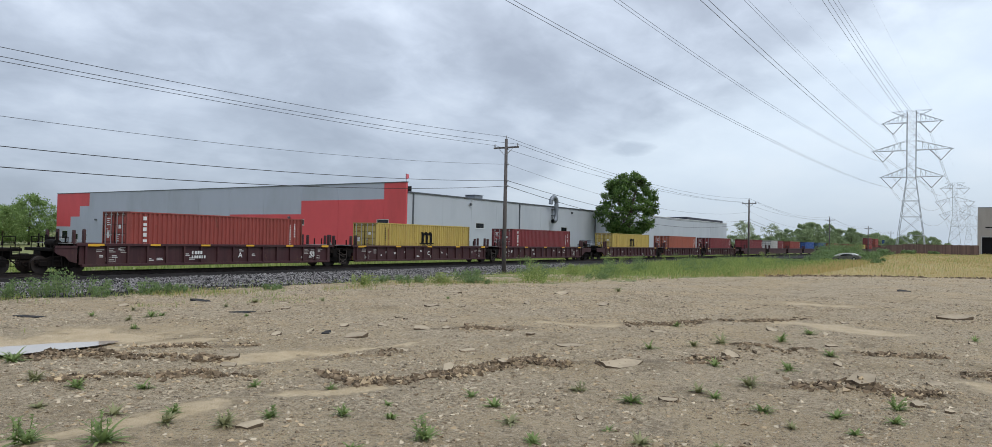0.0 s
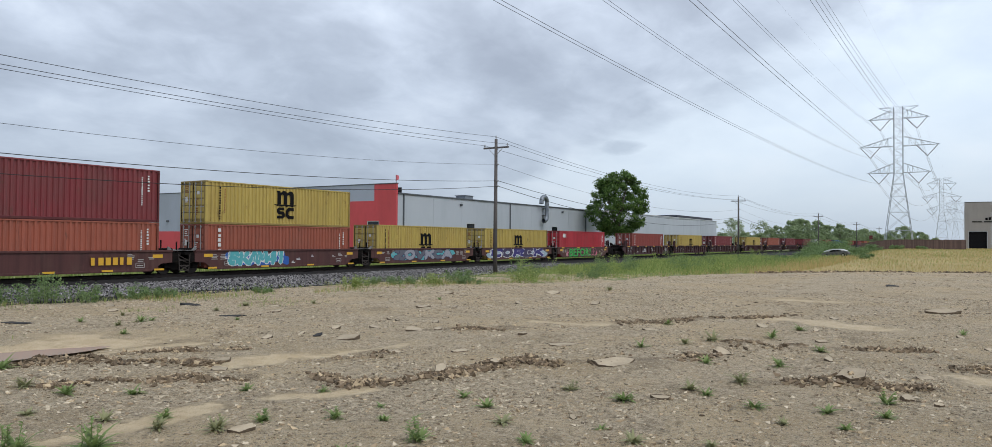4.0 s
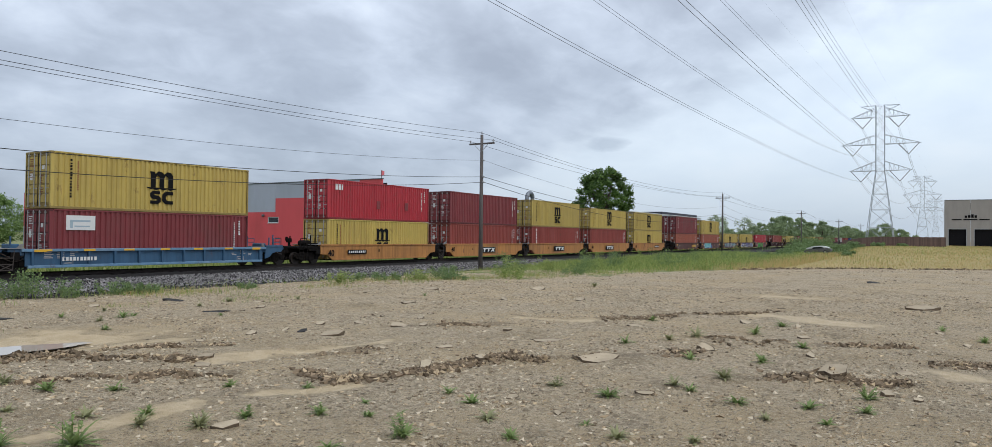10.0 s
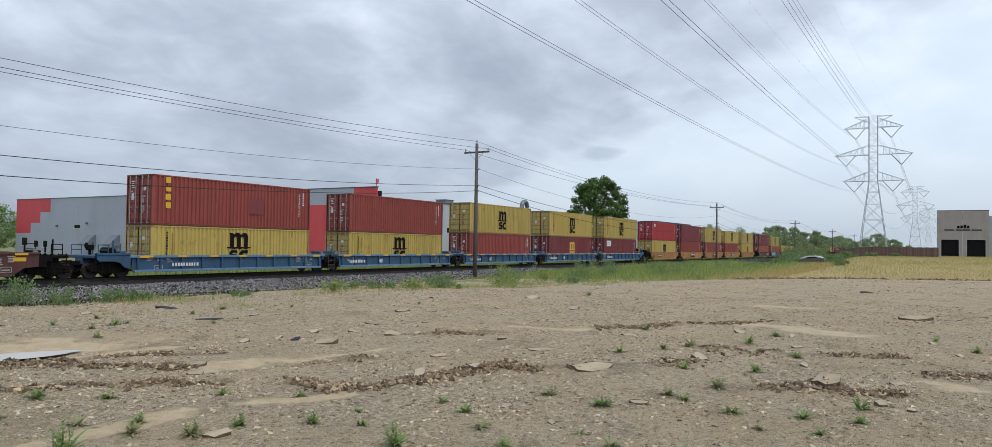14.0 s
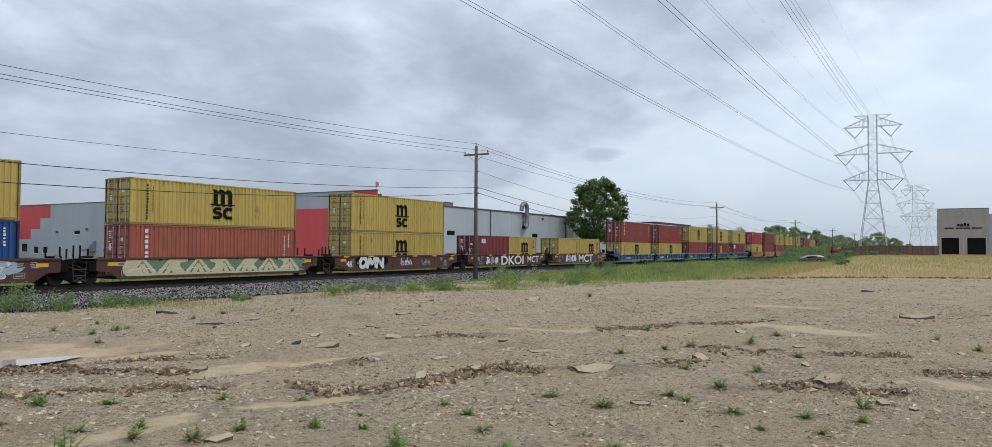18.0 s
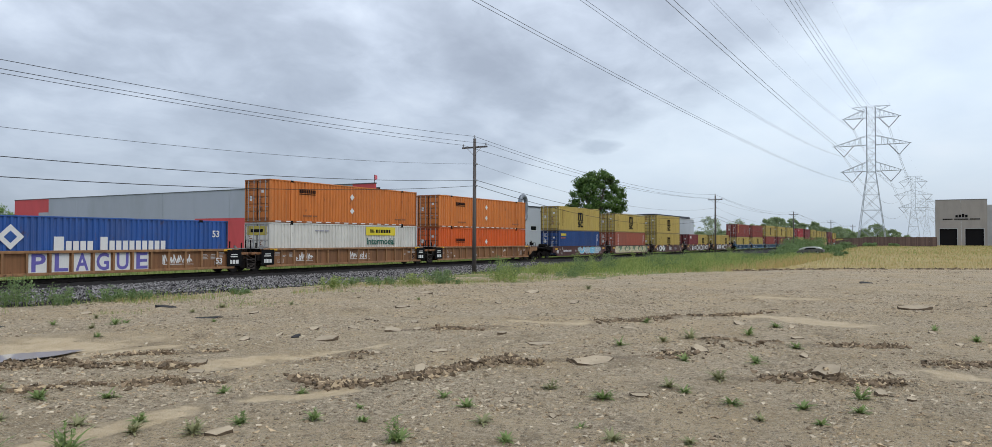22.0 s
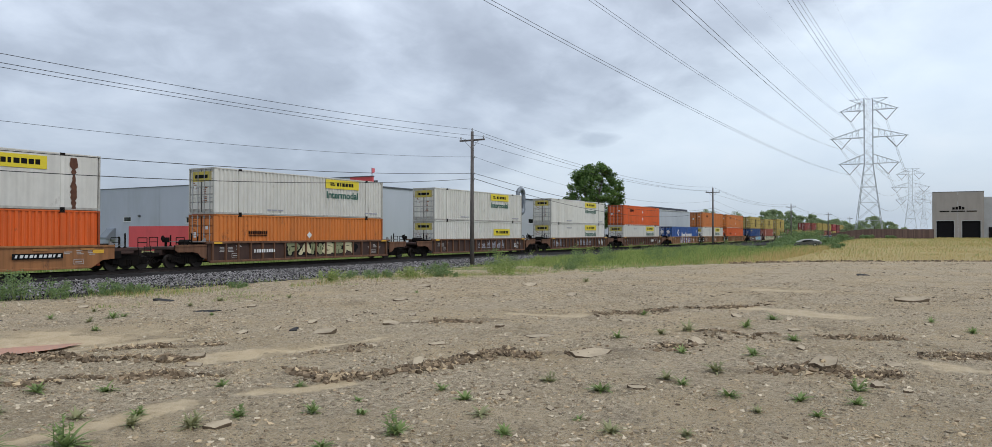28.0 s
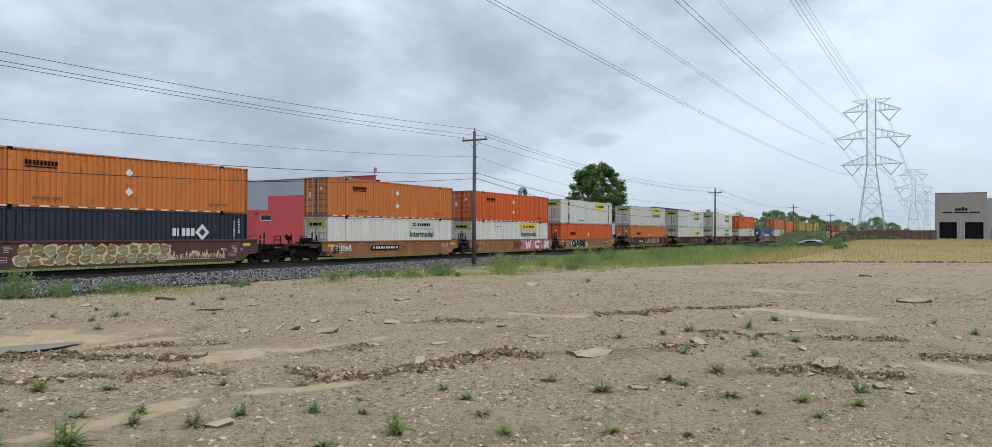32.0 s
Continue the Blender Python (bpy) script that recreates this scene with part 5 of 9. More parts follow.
# unit: (middle, style, car number, lower containers, upper containers, decals)
UNITS = [
    (560.0, "maroon53", 1, [(C40, "brick", CODE)], [], ()),
    (530.0, "maroon53", 2, [(C40, "yellow", CODE)], [], ()),
    (500.0, "maroon53", 3, [(C40, "maroonbox", CODE)], [], ()),
    (470.0, "maroon53", 4, [(C40, "brick", CODE)], [], ()),
    (432.0, "maroon53", 5, [(C40, "midblue", CODE)], [(C40, "midblue", CODE)], ()),
    (408.0, "maroon53", 6, [(C40, "maroonbox", CODE)], [], ()),
    (378.0, "maroon53", 7, [(C40, "brick", CODE)], [(C40, "brick", CODE)], ()),
    (354.0, "maroon53", 8, [(C40, "brick", CODE)], [(C40, "maroonbox", CODE)], ()),
    (330.0, "maroon53", 9, [(C40, "yellow", CODE)], [], ()),
    (306.0, "maroon53", 10, [(C40, "rust_orange", CODE)], [], ()),
    (282.0, "maroon53", 11, [(C40, "maroonbox", CODE)], [], ()),
    (258.0, "maroon53", 12, [(C40, "brick", CODE)], [], ()),
    (234.5, "maroon53", 13, [(C40, "blue", CODE)], [], ()),
    (215.0, "maroon53", 13, [(C40, "midblue", CODE)], [], ()),
    (195.5, "maroon53", 13, [(C40, "brick", CODE)], [], ()),
    (176.0, "maroon53", 14, [(FT20, "greybox", CODE), (FT20, "maroonbox", CODE)], [], ()),
    (155.5, "maroon53", 14, [(C40, "maroonbox", CODE)], [], ()),
    (131.25, "maroon53", 15, [(C40, "maroonbox", CODE)], [], (("text", "53", 0.5, "mark_white", -0.86, 0.75), ("white_marks", 3, 9, -1.31))),
    (111.01, "maroon53", 15, [(C40, "rust_orange", CODE)], [], (("white_marks", 4, 9, -1.31),)),
    (90.78, "maroon53", 15, [(C40, "yellow", Y1)], [], (("white_marks", 5, 9, -1.31),)),
    (67.04, "maroon53", 16, [(C40, "maroonbox", COLUMN_MARK)], [], (("white_marks", 6, 12, -1.31), ("reflectors", 5, "top"))),
    (47.55, "maroon53", 16, [(C40, "yellow", Y1)], [], (("text", "C", 0.42, "mark_white", 0.0, 0.75), ("white_marks", 7, 12, -1.31), ("reflectors", 5, "top"))),
    (28.05, "maroon53", 16, [(C40, "brick", COLUMN_MARK)], [], (("text", "53", 0.48, "mark_white", 0.82, 0.72), ("text", "A", 0.42, "mark_white", 0.12, 0.72), ("bars", "mark_white", -0.28, 0.92, 4, 0.15), ("bars", "mark_white", -0.28, 0.68, 6, 0.13), ("white_marks", 8, 12, -1.31), ("reflectors", 6, "top"))),
    (6.80, "brown40", 17, [(C40, "red", (("badge", "mark_white"), ("code", "mark_white")))], [], ((G, -0.1, 0.36, 7.6, 0.9, ("g_pink", "car_brown", "g_pink"), 21), ("tag", "BEFOR!", 1.25, "g_green", "", -0.2, 0.34, 5.6), ("reflectors", 4, "top"))),
    (-8.35, "brown40", 17, [(C40, "yellow", Y1)], [], ((G, -0.02, 0.38, 10.2, 0.98, ("g_slate", "g_violet", "g_dusk", "mark_white"), 22), ("reflectors", 4, "low"))),
    (-23.50, "brown40", 17, [(C40, "yellow", Y1)], [], ((G, -0.05, 0.42, 7.6, 0.90, ("g_teal", "g_ash", "g_grey", "g_dusk"), 23), ("reflectors", 4, "low"))),
    (-38.65, "brown40", 17, [(C40, "rust_orange", COLUMN_MARK, True)], [(C40, "yellow", Y2, True)], ((G, -0.36, 0.36, 4.4, 1.0, ("g_blue", "g_teal", "g_teal", "mark_white"), 24), ("white_marks", 9, 8, -1.372), ("reflectors", 4, "low"))),
    (-53.80, "brown40", 17, [(C40, "rust_orange", CODE, True)], [(C40, "maroonbox", COLUMN_MARK)], (("bars", "mark_yellow", 0.35, 0.62, 6, 0.32), ("reflectors", 5, "low"))),
    (-73.22, "ochrecar40", 18, [(C40, "yellow", Y1)], [(C40, "yellow", Y2, True)], (("text", "40", 0.55, "mark_black", -0.93, 0.70), ("board", 0.31, 0.68, 2.0, 0.32, 9))),
    (-88.67, "ochrecar40", 18, [(C40, "brick", CODE)], [(C40, "yellow", Y2, True)], (("text", "40", 0.55, "mark_black", -0.93, 0.70), ("board", -0.27, 0.52, 2.7, 0.55, 3), ("text", "E", 0.3, "mark_black", -0.2, 0.8))),
    (-104.12, "ochrecar40", 18, [(C40, "brick", COLUMN_MARK)], [(C40, "yellow", Y2)], (("text", "D", 0.3, "mark_black", -0.4, 0.8), ("board", -0.20, 0.52, 2.7, 0.55, 3))),
    (-119.58, "ochrecar40", 18, [(C40, "brick", CODE)], [(C40, "maroonbox", (("patchless",), ("code", "mark_white")))], (("text", "40", 0.55, "mark_black", -0.93, 0.70), ("text", "C", 0.3, "mark_black", -0.42, 0.8), ("board", -0.20, 0.52, 2.7, 0.55, 3))),
    (-135.04, "ochrecar40", 18, [(C40, "yellow", Y1)], [(C40, "red", BADGE_MARK)], (("text", "40", 0.62, "mark_black", -0.93, 0.55), ("board", -0.66, 0.66, 2.1, 0.32, 9), ("text", "B", 0.3, "mark_black", -0.1, 0.8))),
    (-154.35, "blue45", 19, [(C40, "maroonbox", (("patch",), ("code", "mark_white")))], [(C40, "yellow", Y2)], (("bars", "mark_white", -0.8, 0.62, 10, 0.15), ("reflectors", 7, "top"))),
    (-170.65, "blue45", 19, [(C40, "maroonbox", (LINE_GOLD, ("code", "mark_yellow")))], [(C40, "yellow", Y2)], (("text", "45", 0.42, "mark_white", -0.38, 0.58), ("bars", "mark_white", -0.9, 0.6, 10, 0.15), ("reflectors", 7, "top"))),
    (-187.45, "blue45", 19, [(C40, "brick", CODE)], [(C40, "yellow", Y2)], (("text", "45", 0.42, "mark_white", -0.38, 0.58), ("bars", "mark_white", -0.9, 0.6, 10, 0.15), ("reflectors", 7, "top"))),
    (-204.18, "blue45", 19, [(C40, "yellow", Y1, True)], [(C40, "brick", CODE)], (("text", "48", 0.42, "mark_white", -0.38, 0.58), ("bars", "mark_white", -0.9, 0.6, 10, 0.15), ("reflectors", 7, "top"))),
    (-220.5, "blue45", 19, [(C40, "yellow", Y1, True)], [(C40, "brick", (("column", "mark_yellow", 4, 1.0, 0.36), ("square", 0.56, 0, (1.25, 1.0)), ("code", "mark_white")))], (("bars", "mark_white", -0.7, 0.6, 10, 0.15), ("reflectors", 7, "top"))),
    (-240.66, "maroon48", 20, [(FT20, "yellow", (("code", "mark_black"),)), (FT20, "yellow", (("line", 0.55), ("code", "mark_black")))], [], (("tag", "MCT", 1.3, "mark_white", "", 0.16, 0.34, 4.4), (G, -0.40, 0.42, 3.0, 0.85, ("car_brown", "mark_white", "g_grey", "mark_white", "g_grey"), 31), ("reflectors", 6, "top"))),
    (-258.49, "maroon48", 20, [(FT20, "maroonbox", (("badge", "mark_white"),)), (FT20, "yellow", (("line", 0.55), ("code", "mark_black")))], [], (("tag", "DKOI", 1.25, "mark_white", "", 0.06, 0.34, 4.7), (G, -0.48, 0.40, 2.4, 0.8, ("car_brown", "mark_white", "g_grey", "mark_white", "mark_black"), 32), ("tag", "MCT", 0.95, "mark_white", "", 0.66, 0.5, 2.6), ("reflectors", 6, "top"))),
    (-276.33, "maroon48", 20, [(C40, "yellow", Y1)], [(C40, "yellow", Y2)], (("text", "48", 0.6, "mark_white", -0.88, 0.55), (G, -0.52, 0.30, 3.0, 1.05, ("mark_black", "mark_white", "mark_white", "mark_black"), 34), (G, 0.07, 0.55, 1.6, 0.7, ("car_brown", "mark_white", "mark_white", "mark_white"), 35), (G, 0.44, 0.5, 1.3, 0.6, ("car_brown", "g_grey", "g_grey"), 57), ("reflectors", 6, "top"))),
    (-294.16, "maroon48", 20, [(C40, "rust_orange", COLUMN_MARK)], [(C40, "yellow", Y2, True)], ((G, 0.0, 0.38, 12.6, 1.0, ("g_cream", "g_moss", "mark_white", "g_moss"), 36),)),
    (-312.00, "maroon48", 20, [(C40, "blue", (("white_name",), ("code", "mark_white")))], [(C40, "yellow", Y2)], (("text", "48", 0.55, "mark_white", -0.93, 0.55), ("bars", "mark_white", -0.72, 0.72, 11, 0.17), (G, 0.35, 0.42, 6.0, 0.88, ("g_slate", "g_cyan", "g_slate", "mark_white"), 37), ("text", "B", 0.3, "mark_white", -0.25, 0.72))),
    (-334.47, "rust53", 21, [(C53, "deep_orange", VAN_ORANGE_LOW)], [(C53, "orange", VAN_ORANGE)], (("text", "53", 0.5, "mark_black", 0.88, 0.6), ("white_marks", 41, 9, -1.31))),
    (-353.96, "rust53", 21, [(C53, "white", VAN_WHITE_LOW)], [(C53, "orange", VAN_ORANGE)], ((G, -0.6, 0.6, 1.6, 0.7, ("car_rust", "mark_white", "mark_white", "g_grey"), 42, -1.31), (G, 0.1, 0.6, 2.2, 0.7, ("car_rust", "mark_white", "g_grey", "g_grey"), 43, -1.31), ("text", "53", 0.5, "mark_black", 0.9, 0.6))),
    (-373.46, "rust53", 21, [(C53, "midblue", (("midblue",),))], [], (("panel_letters", "PLAGUE", "g_purple", 4, 1.1, 0.58), (G, 0.55, 0.6, 2.0, 0.7, ("car_rust", "mark_white", "mark_white", "g_grey"), 45, -1.31), ("text", "53", 0.5, "mark_white", 0.88, 0.6))),
    (-396.40, "dark53", 22, [(C53, "white", VAN_WHITE_LOW)], [(C53, "deep_orange", VAN_ORANGE)], (("text", "53", 0.5, "mark_white", 0.9, 0.62), ("bars", "mark_white", 0.38, 0.75, 4, 0.28), ("white_marks", 46, 8, -1.31))),
    (-419.76, "dark53", 23, [(C53, "white", VAN_WHITE_LOW)], [(C53, "white", VAN_WHITE)], ((G, -0.75, 0.6, 2.6, 0.8, ("car_rustdark", "g_grey", "g_cream", "g_grey"), 47, -1.31), (G, 0.15, 0.6, 4.6, 0.8, ("car_rustdark", "g_grey", "g_cream", "g_olive"), 48, -1.31), (G, 0.8, 0.6, 1.6, 0.8, ("car_rustdark", "mark_white", "g_grey", "g_grey"), 49, -1.31))),
    (-443.12, "dark53", 24, [(C53, "white", VAN_WHITE_BARE)], [(C53, "white", VAN_WHITE)], (("text", "53", 0.5, "mark_white", 0.75, 0.62), (G, 0.2, 0.6, 5.0, 0.8, ("car_rustdark", "g_grey", "g_cream", "g_grey"), 50, -1.31))),
    (-466.47, "dark53", 25, [(C53, "orange", VAN_ORANGE_LOW)], [(C53, "white", VAN_WHITE)], ((G, 0.15, 0.5, 6.6, 0.95, ("mark_black", "g_olive", "g_cream", "mark_black"), 51, -1.31), ("bars", "mark_white", -0.62, 0.8, 9, 0.17))),
    (-489.83, "tan53", 26, [(C53, "deep_orange", VAN_ORANGE_LOW)], [(C53, "white", (("van_name", 10.1, 2.0, False), ("streak", 2.2), ("streak", 14.75), ("lift", "mark_black", 5.2, 0.35)))], (("text", "53", 0.66, "mark_black", -0.9, 0.55), ("tabs", 7), (G, -0.38, 0.30, 4.2, 1.05, ("g_mint", "mark_black", "mark_black", "g_mint"), 52), ("board", 0.44, 0.78, 2.4, 0.28, 10))),
    (-509.33, "tan53", 26, [(C53, "white", VAN_WHITE_LOW)], [(C53, "deep_orange", VAN_ORANGE)], (("text", "53", 0.66, "mark_black", -0.92, 0.55), ("tabs", 7), (G, 0.56, 0.28, 6.6, 1.12, ("g_moss", "g_pink", "mark_white", "g_rose"), 53), (G, 0.93, 0.3, 1.6, 0.95, ("g_olive", "g_moss", "g_olive"), 60), ("bars", "maroonbox", -0.02, 0.62, 3, 0.42))),
    (-528.83, "tan53", 26, [(C53, "white", (("van_name", 9.66, 2.10, True, True),))], [(C53, "orange", VAN_ORANGE)], (("text", "53", 0.66, "mark_black", -0.9, 0.55), ("tabs", 7), (G, -0.82, 0.7, 2.2, 0.6, ("car_tan", "mark_white", "g_grey", "g_grey"), 54), ("board", -0.42, 0.70, 3.4, 0.36, 10), ("text", "A", 0.32, "mark_black", 0.08, 0.75))),
    (-552.30, "brown53", 27, [(C53, "navy", (("panel_name",), ("code", "mark_white")))], [(C53, "orange", VAN_ORANGE)], ((G, -0.22, 0.32, 8.2, 1.15, ("car_brown", "g_khaki", "g_olive", "g_cream"), 55), (G, 0.5, 0.45, 4.4, 0.55, ("car_brown", "g_cream", "g_cream"), 56), ("white_marks", 56, 10, -1.372))),
]
TRAIN = []                     # every moving thing, with its place along the train, across and up


def build_train():
    for i, (mid, style, number, lower, upper, extras) in enumerate(UNITS):
        colour, label, kind, well, top, low, posts, guides = STYLES[style]

        def end(j):
            if not 0 <= j < len(UNITS):
                return (well / 2 + 3.3, "coupler")
            gap = abs(UNITS[j][0] - mid) / 2
            return (gap, "joint" if UNITS[j][2] == number else "coupler")

        far = mid > 140
        car = well_car(colour, label, kind, well, top, low, end(i + 1), end(i - 1), 0 if far else posts, guides, () if far else extras, clutter=not far)
        TRAIN.append((car, mid, TRACK_Y, RAIL_Z))
        for level, stack in enumerate((lower, upper)):
            run = sum(c[0] for c in stack) + 0.08 * (len(stack) - 1)
            x = mid - run / 2
            for length, paint_, marks, *low_ in stack:
                box_ = container(length, paint_, [m for m in marks if m[0] != "patchless"], "upper" if level else "lower", near=not far, tall=2.591 if low_ else CH)
                TRAIN.append((box_, x, TRACK_Y - CW / 2, RAIL_Z + 0.33 + level * ((2.591 if lower[0][3:] else CH) + 0.025)))
                x += length + 0.08


# metres travelled: a steady 18.02 m/s, and small unevenness (seconds, metres ahead)
SPEED = 18.018
UNEVEN = [(0, 0), (1, -0.03), (2, 0.07), (3, 0.13), (4.5, 0.06), (6, 0.06), (7, 0.06), (8, -0.03), (9, -0.05), (10, -0.17), (11, 0.49), (12, 0.42), (13, -0.33), (14, -0.2),
          (15.5, 0), (17, 0.08), (18, 0.09), (19, 0.18), (20, 0.2), (21, -0.49), (22, -0.23), (23, 0.29), (24, -0.03), (25, 0.01), (26.5, -0.03), (28, -0.01), (29, 0), (30, 0.03), (31, -0.04), (32, -0.04)]


def motions():
    for ob, along, across, height in TRAIN:
        walk(ob, [(t, pose(along + SPEED * t + d, across, height)) for t, d in UNEVEN])

# ---- ground: one sheet, the dirt lot near by, grass beyond, rising gently to the yard at the right ----
EDGE = [(-40, 31), (20, 31), (26, 29), (30, 26.2), (34.7, 22.9), (38, 20.9), (44, 19.7), (51.7, 18.4), (58.2, 16), (66, 12), (71, 7.8), (74, 3.2), (77.3, -2), (84, -20), (92, -70), (110, -600)]


def edge_y(x):
    """Where the dirt ends and the grass begins."""
    return np.interp(x, [p[0] for p in EDGE], [p[1] for p in EDGE])


def wave(x, y, seed, scale, octaves=4):
    """Smooth value noise on arrays, -1 to 1."""
    rng = np.random.RandomState(seed)
    table = rng.rand(256, 256)
    out, amp, tot = np.zeros_like(x, dtype=float), 1.0, 0.0
    for k in range(octaves):
        u, v = x / scale * 2 ** k + 37.3 * k, y / scale * 2 ** k + 11.7 * k
        iu, iv = np.floor(u).astype(int), np.floor(v).astype(int)
        fu, fv = u - iu, v - iv
        fu, fv = fu * fu * (3 - 2 * fu), fv * fv * (3 - 2 * fv)
        g = lambda a, b: table[a % 256, b % 256]
        out += amp * ((g(iu, iv) * (1 - fu) + g(iu + 1, iv) * fu) * (1 - fv) + (g(iu, iv + 1) * (1 - fu) + g(iu + 1, iv + 1) * fu) * fv)
        tot += amp
        amp *= 0.5
    return out / tot * 2 - 1


PUDDLES = [(7.3, 17.05, 3.4, 1.4, 0.17), (12.0, 11.6, 2.2, 0.45, 0.05), (30.0, 8.0, 4.5, 0.6, 0.05), (3.0, 9.6, 2.5, 0.5, 0.04), (6.5, 10.2, 2.0, 0.35, 0.04)]
# low broken ridges of clods and rubble: x, y, x, y, width, height
RIDGES = [(6.1, 12.5, 7.2, 12.06, 0.26, 0.08), (7.2, 12.06, 8.7, 10.6, 0.26, 0.10), (7.0, 15.4, 7.9, 14.5, 0.30, 0.10), (7.9, 14.5, 8.1, 13.3, 0.25, 0.06), (8.1, 13.3, 9.0, 12.1, 0.25, 0.06), (9.3, 9.6, 9.06, 8.6, 0.2, 0.09),
          (9.06, 8.6, 9.8, 8.2, 0.22, 0.08), (10.3, 8.0, 12.9, 7.5, 0.25, 0.07), (10.4, 10.8, 11.9, 10.3, 0.25, 0.05), (15.6, 12.1, 17.6, 10.2, 0.3, 0.06), (12.1, 7.55, 14.3, 5.7, 0.25, 0.07), (14.3, 5.7, 16.2, 4.4, 0.3, 0.07),
          (13.4, 3.2, 14.0, 1.7, 0.34, 0.10), (14.0, 1.7, 14.0, 0.2, 0.3, 0.08), (18.0, 4.7, 19.6, 0.7, 0.3, 0.06), (17.1, 0.2, 19.0, -2.6, 0.36, 0.06), (17.4, 11.0, 18.5, 9.7, 0.28, 0.06), (20, 9, 27, 5, 0.35, 0.05), (8.9, 15.2, 10.6, 13.4, 0.2, 0.04)]
# smooth washed-out sand: x, y, x, y, width
SANDS = [(7.2, 18.6, 10.2, 17.4, 1.5), (8.6, 15.9, 10.6, 15.2, 0.45), (9.2, 12.1, 10.6, 12.0, 0.55), (10.6, 12.0, 13.2, 11.0, 0.5), (4.2, 9.4, 6.9, 9.3, 0.4), (7.6, 9.0, 9.0, 8.1, 0.2),
         (19.2, 10.9, 19.8, 9.0, 0.5), (25.4, 5.6, 23.8, 2.0, 0.9), (16.3, 0.0, 15.7, -1.0, 0.5), (33.6, 6.6, 34.4, 4.6, 0.8)]


def band(x, y, x0, y0, x1, y1, w):
    """Distance from a stretch, in its widths, wandering a little."""
    dx, dy = x1 - x0, y1 - y0
    t = np.clip(((x - x0) * dx + (y - y0) * dy) / (dx * dx + dy * dy), 0, 1)
    return np.hypot(x - x0 - t * dx, y - y0 - t * dy) / w + 1.1 * wave(x, y, 24, 0.9, 5)


def sand_at(x, y):
    out = np.zeros_like(x, dtype=float)
    for one in SANDS:
        out = np.maximum(out, np.clip(1.25 - 0.9 * band(x, y, *one), 0, 1))
    return out


def rubble_at(x, y):
    out = np.zeros_like(x, dtype=float)
    for x0, y0, x1, y1, w, h in RIDGES:
        out = np.maximum(out, np.clip(1.15 - band(x, y, x0, y0, x1, y1, w * 0.95), 0, 1))
    return out


def ground_z(x, y):
    x, y = np.asarray(x, float), np.asarray(y, float)
    near = np.clip(1 - (np.hypot(x - 12, y - 9) - 30) / 40, 0, 1)
    z = 0.055 * wave(x, y, 5, 3.2) * near + 0.05 * wave(x, y, 6, 0.5, 4) * near * (1 - 0.85 * sand_at(x, y)) + 0.10 * wave(x, y, 7, 14.0, 2) * near
    along = (x * 0.42 - y * 0.91)
    z = z + 0.028 * np.sin(along * 2.3 + 2.5 * wave(x, y, 8, 6.0)) * near * np.clip(wave(x, y, 9, 9.0) + 0.4, 0, 1)
    for px, py, a, b, d in PUDDLES:
        u, v = (x - px) * 0.93 + (y - py) * 0.1, (y - py) - 0.02 * (x - px)
        k = np.exp(-((u / a) ** 2 + (v / b) ** 2) * 1.1)
        z = z * (1 - np.clip(1.25 * k, 0, 1)) - d * k
    for x0, y0, x1, y1, w, h in RIDGES:
        dx, dy = x1 - x0, y1 - y0
        t = np.clip(((x - x0) * dx + (y - y0) * dy) / (dx * dx + dy * dy), 0, 1)
        dist = np.hypot(x - x0 - t * dx, y - y0 - t * dy) + 0.22 * wave(x, y, 11, 0.8, 3)
        z = z + 1.7 * h * np.exp(-(dist / w) ** 2) * (0.55 + 0.6 * wave(x, y, 12, 0.4, 3)) * np.clip(0.55 + 2.2 * wave(x, y, 13, 1.7, 2), 0, 1)
    rise = np.clip((x - 72) / 120, 0, 1) * np.clip((24 - y) / 12, 0, 1)
    return z + 1.45 * rise * rise * (3 - 2 * rise)


def spaced(stops):
    out = []
    for a, b, step in stops:
        out.append(np.arange(a, b - 1e-6, step))
    return np.concatenate(out + [[stops[-1][1]]])


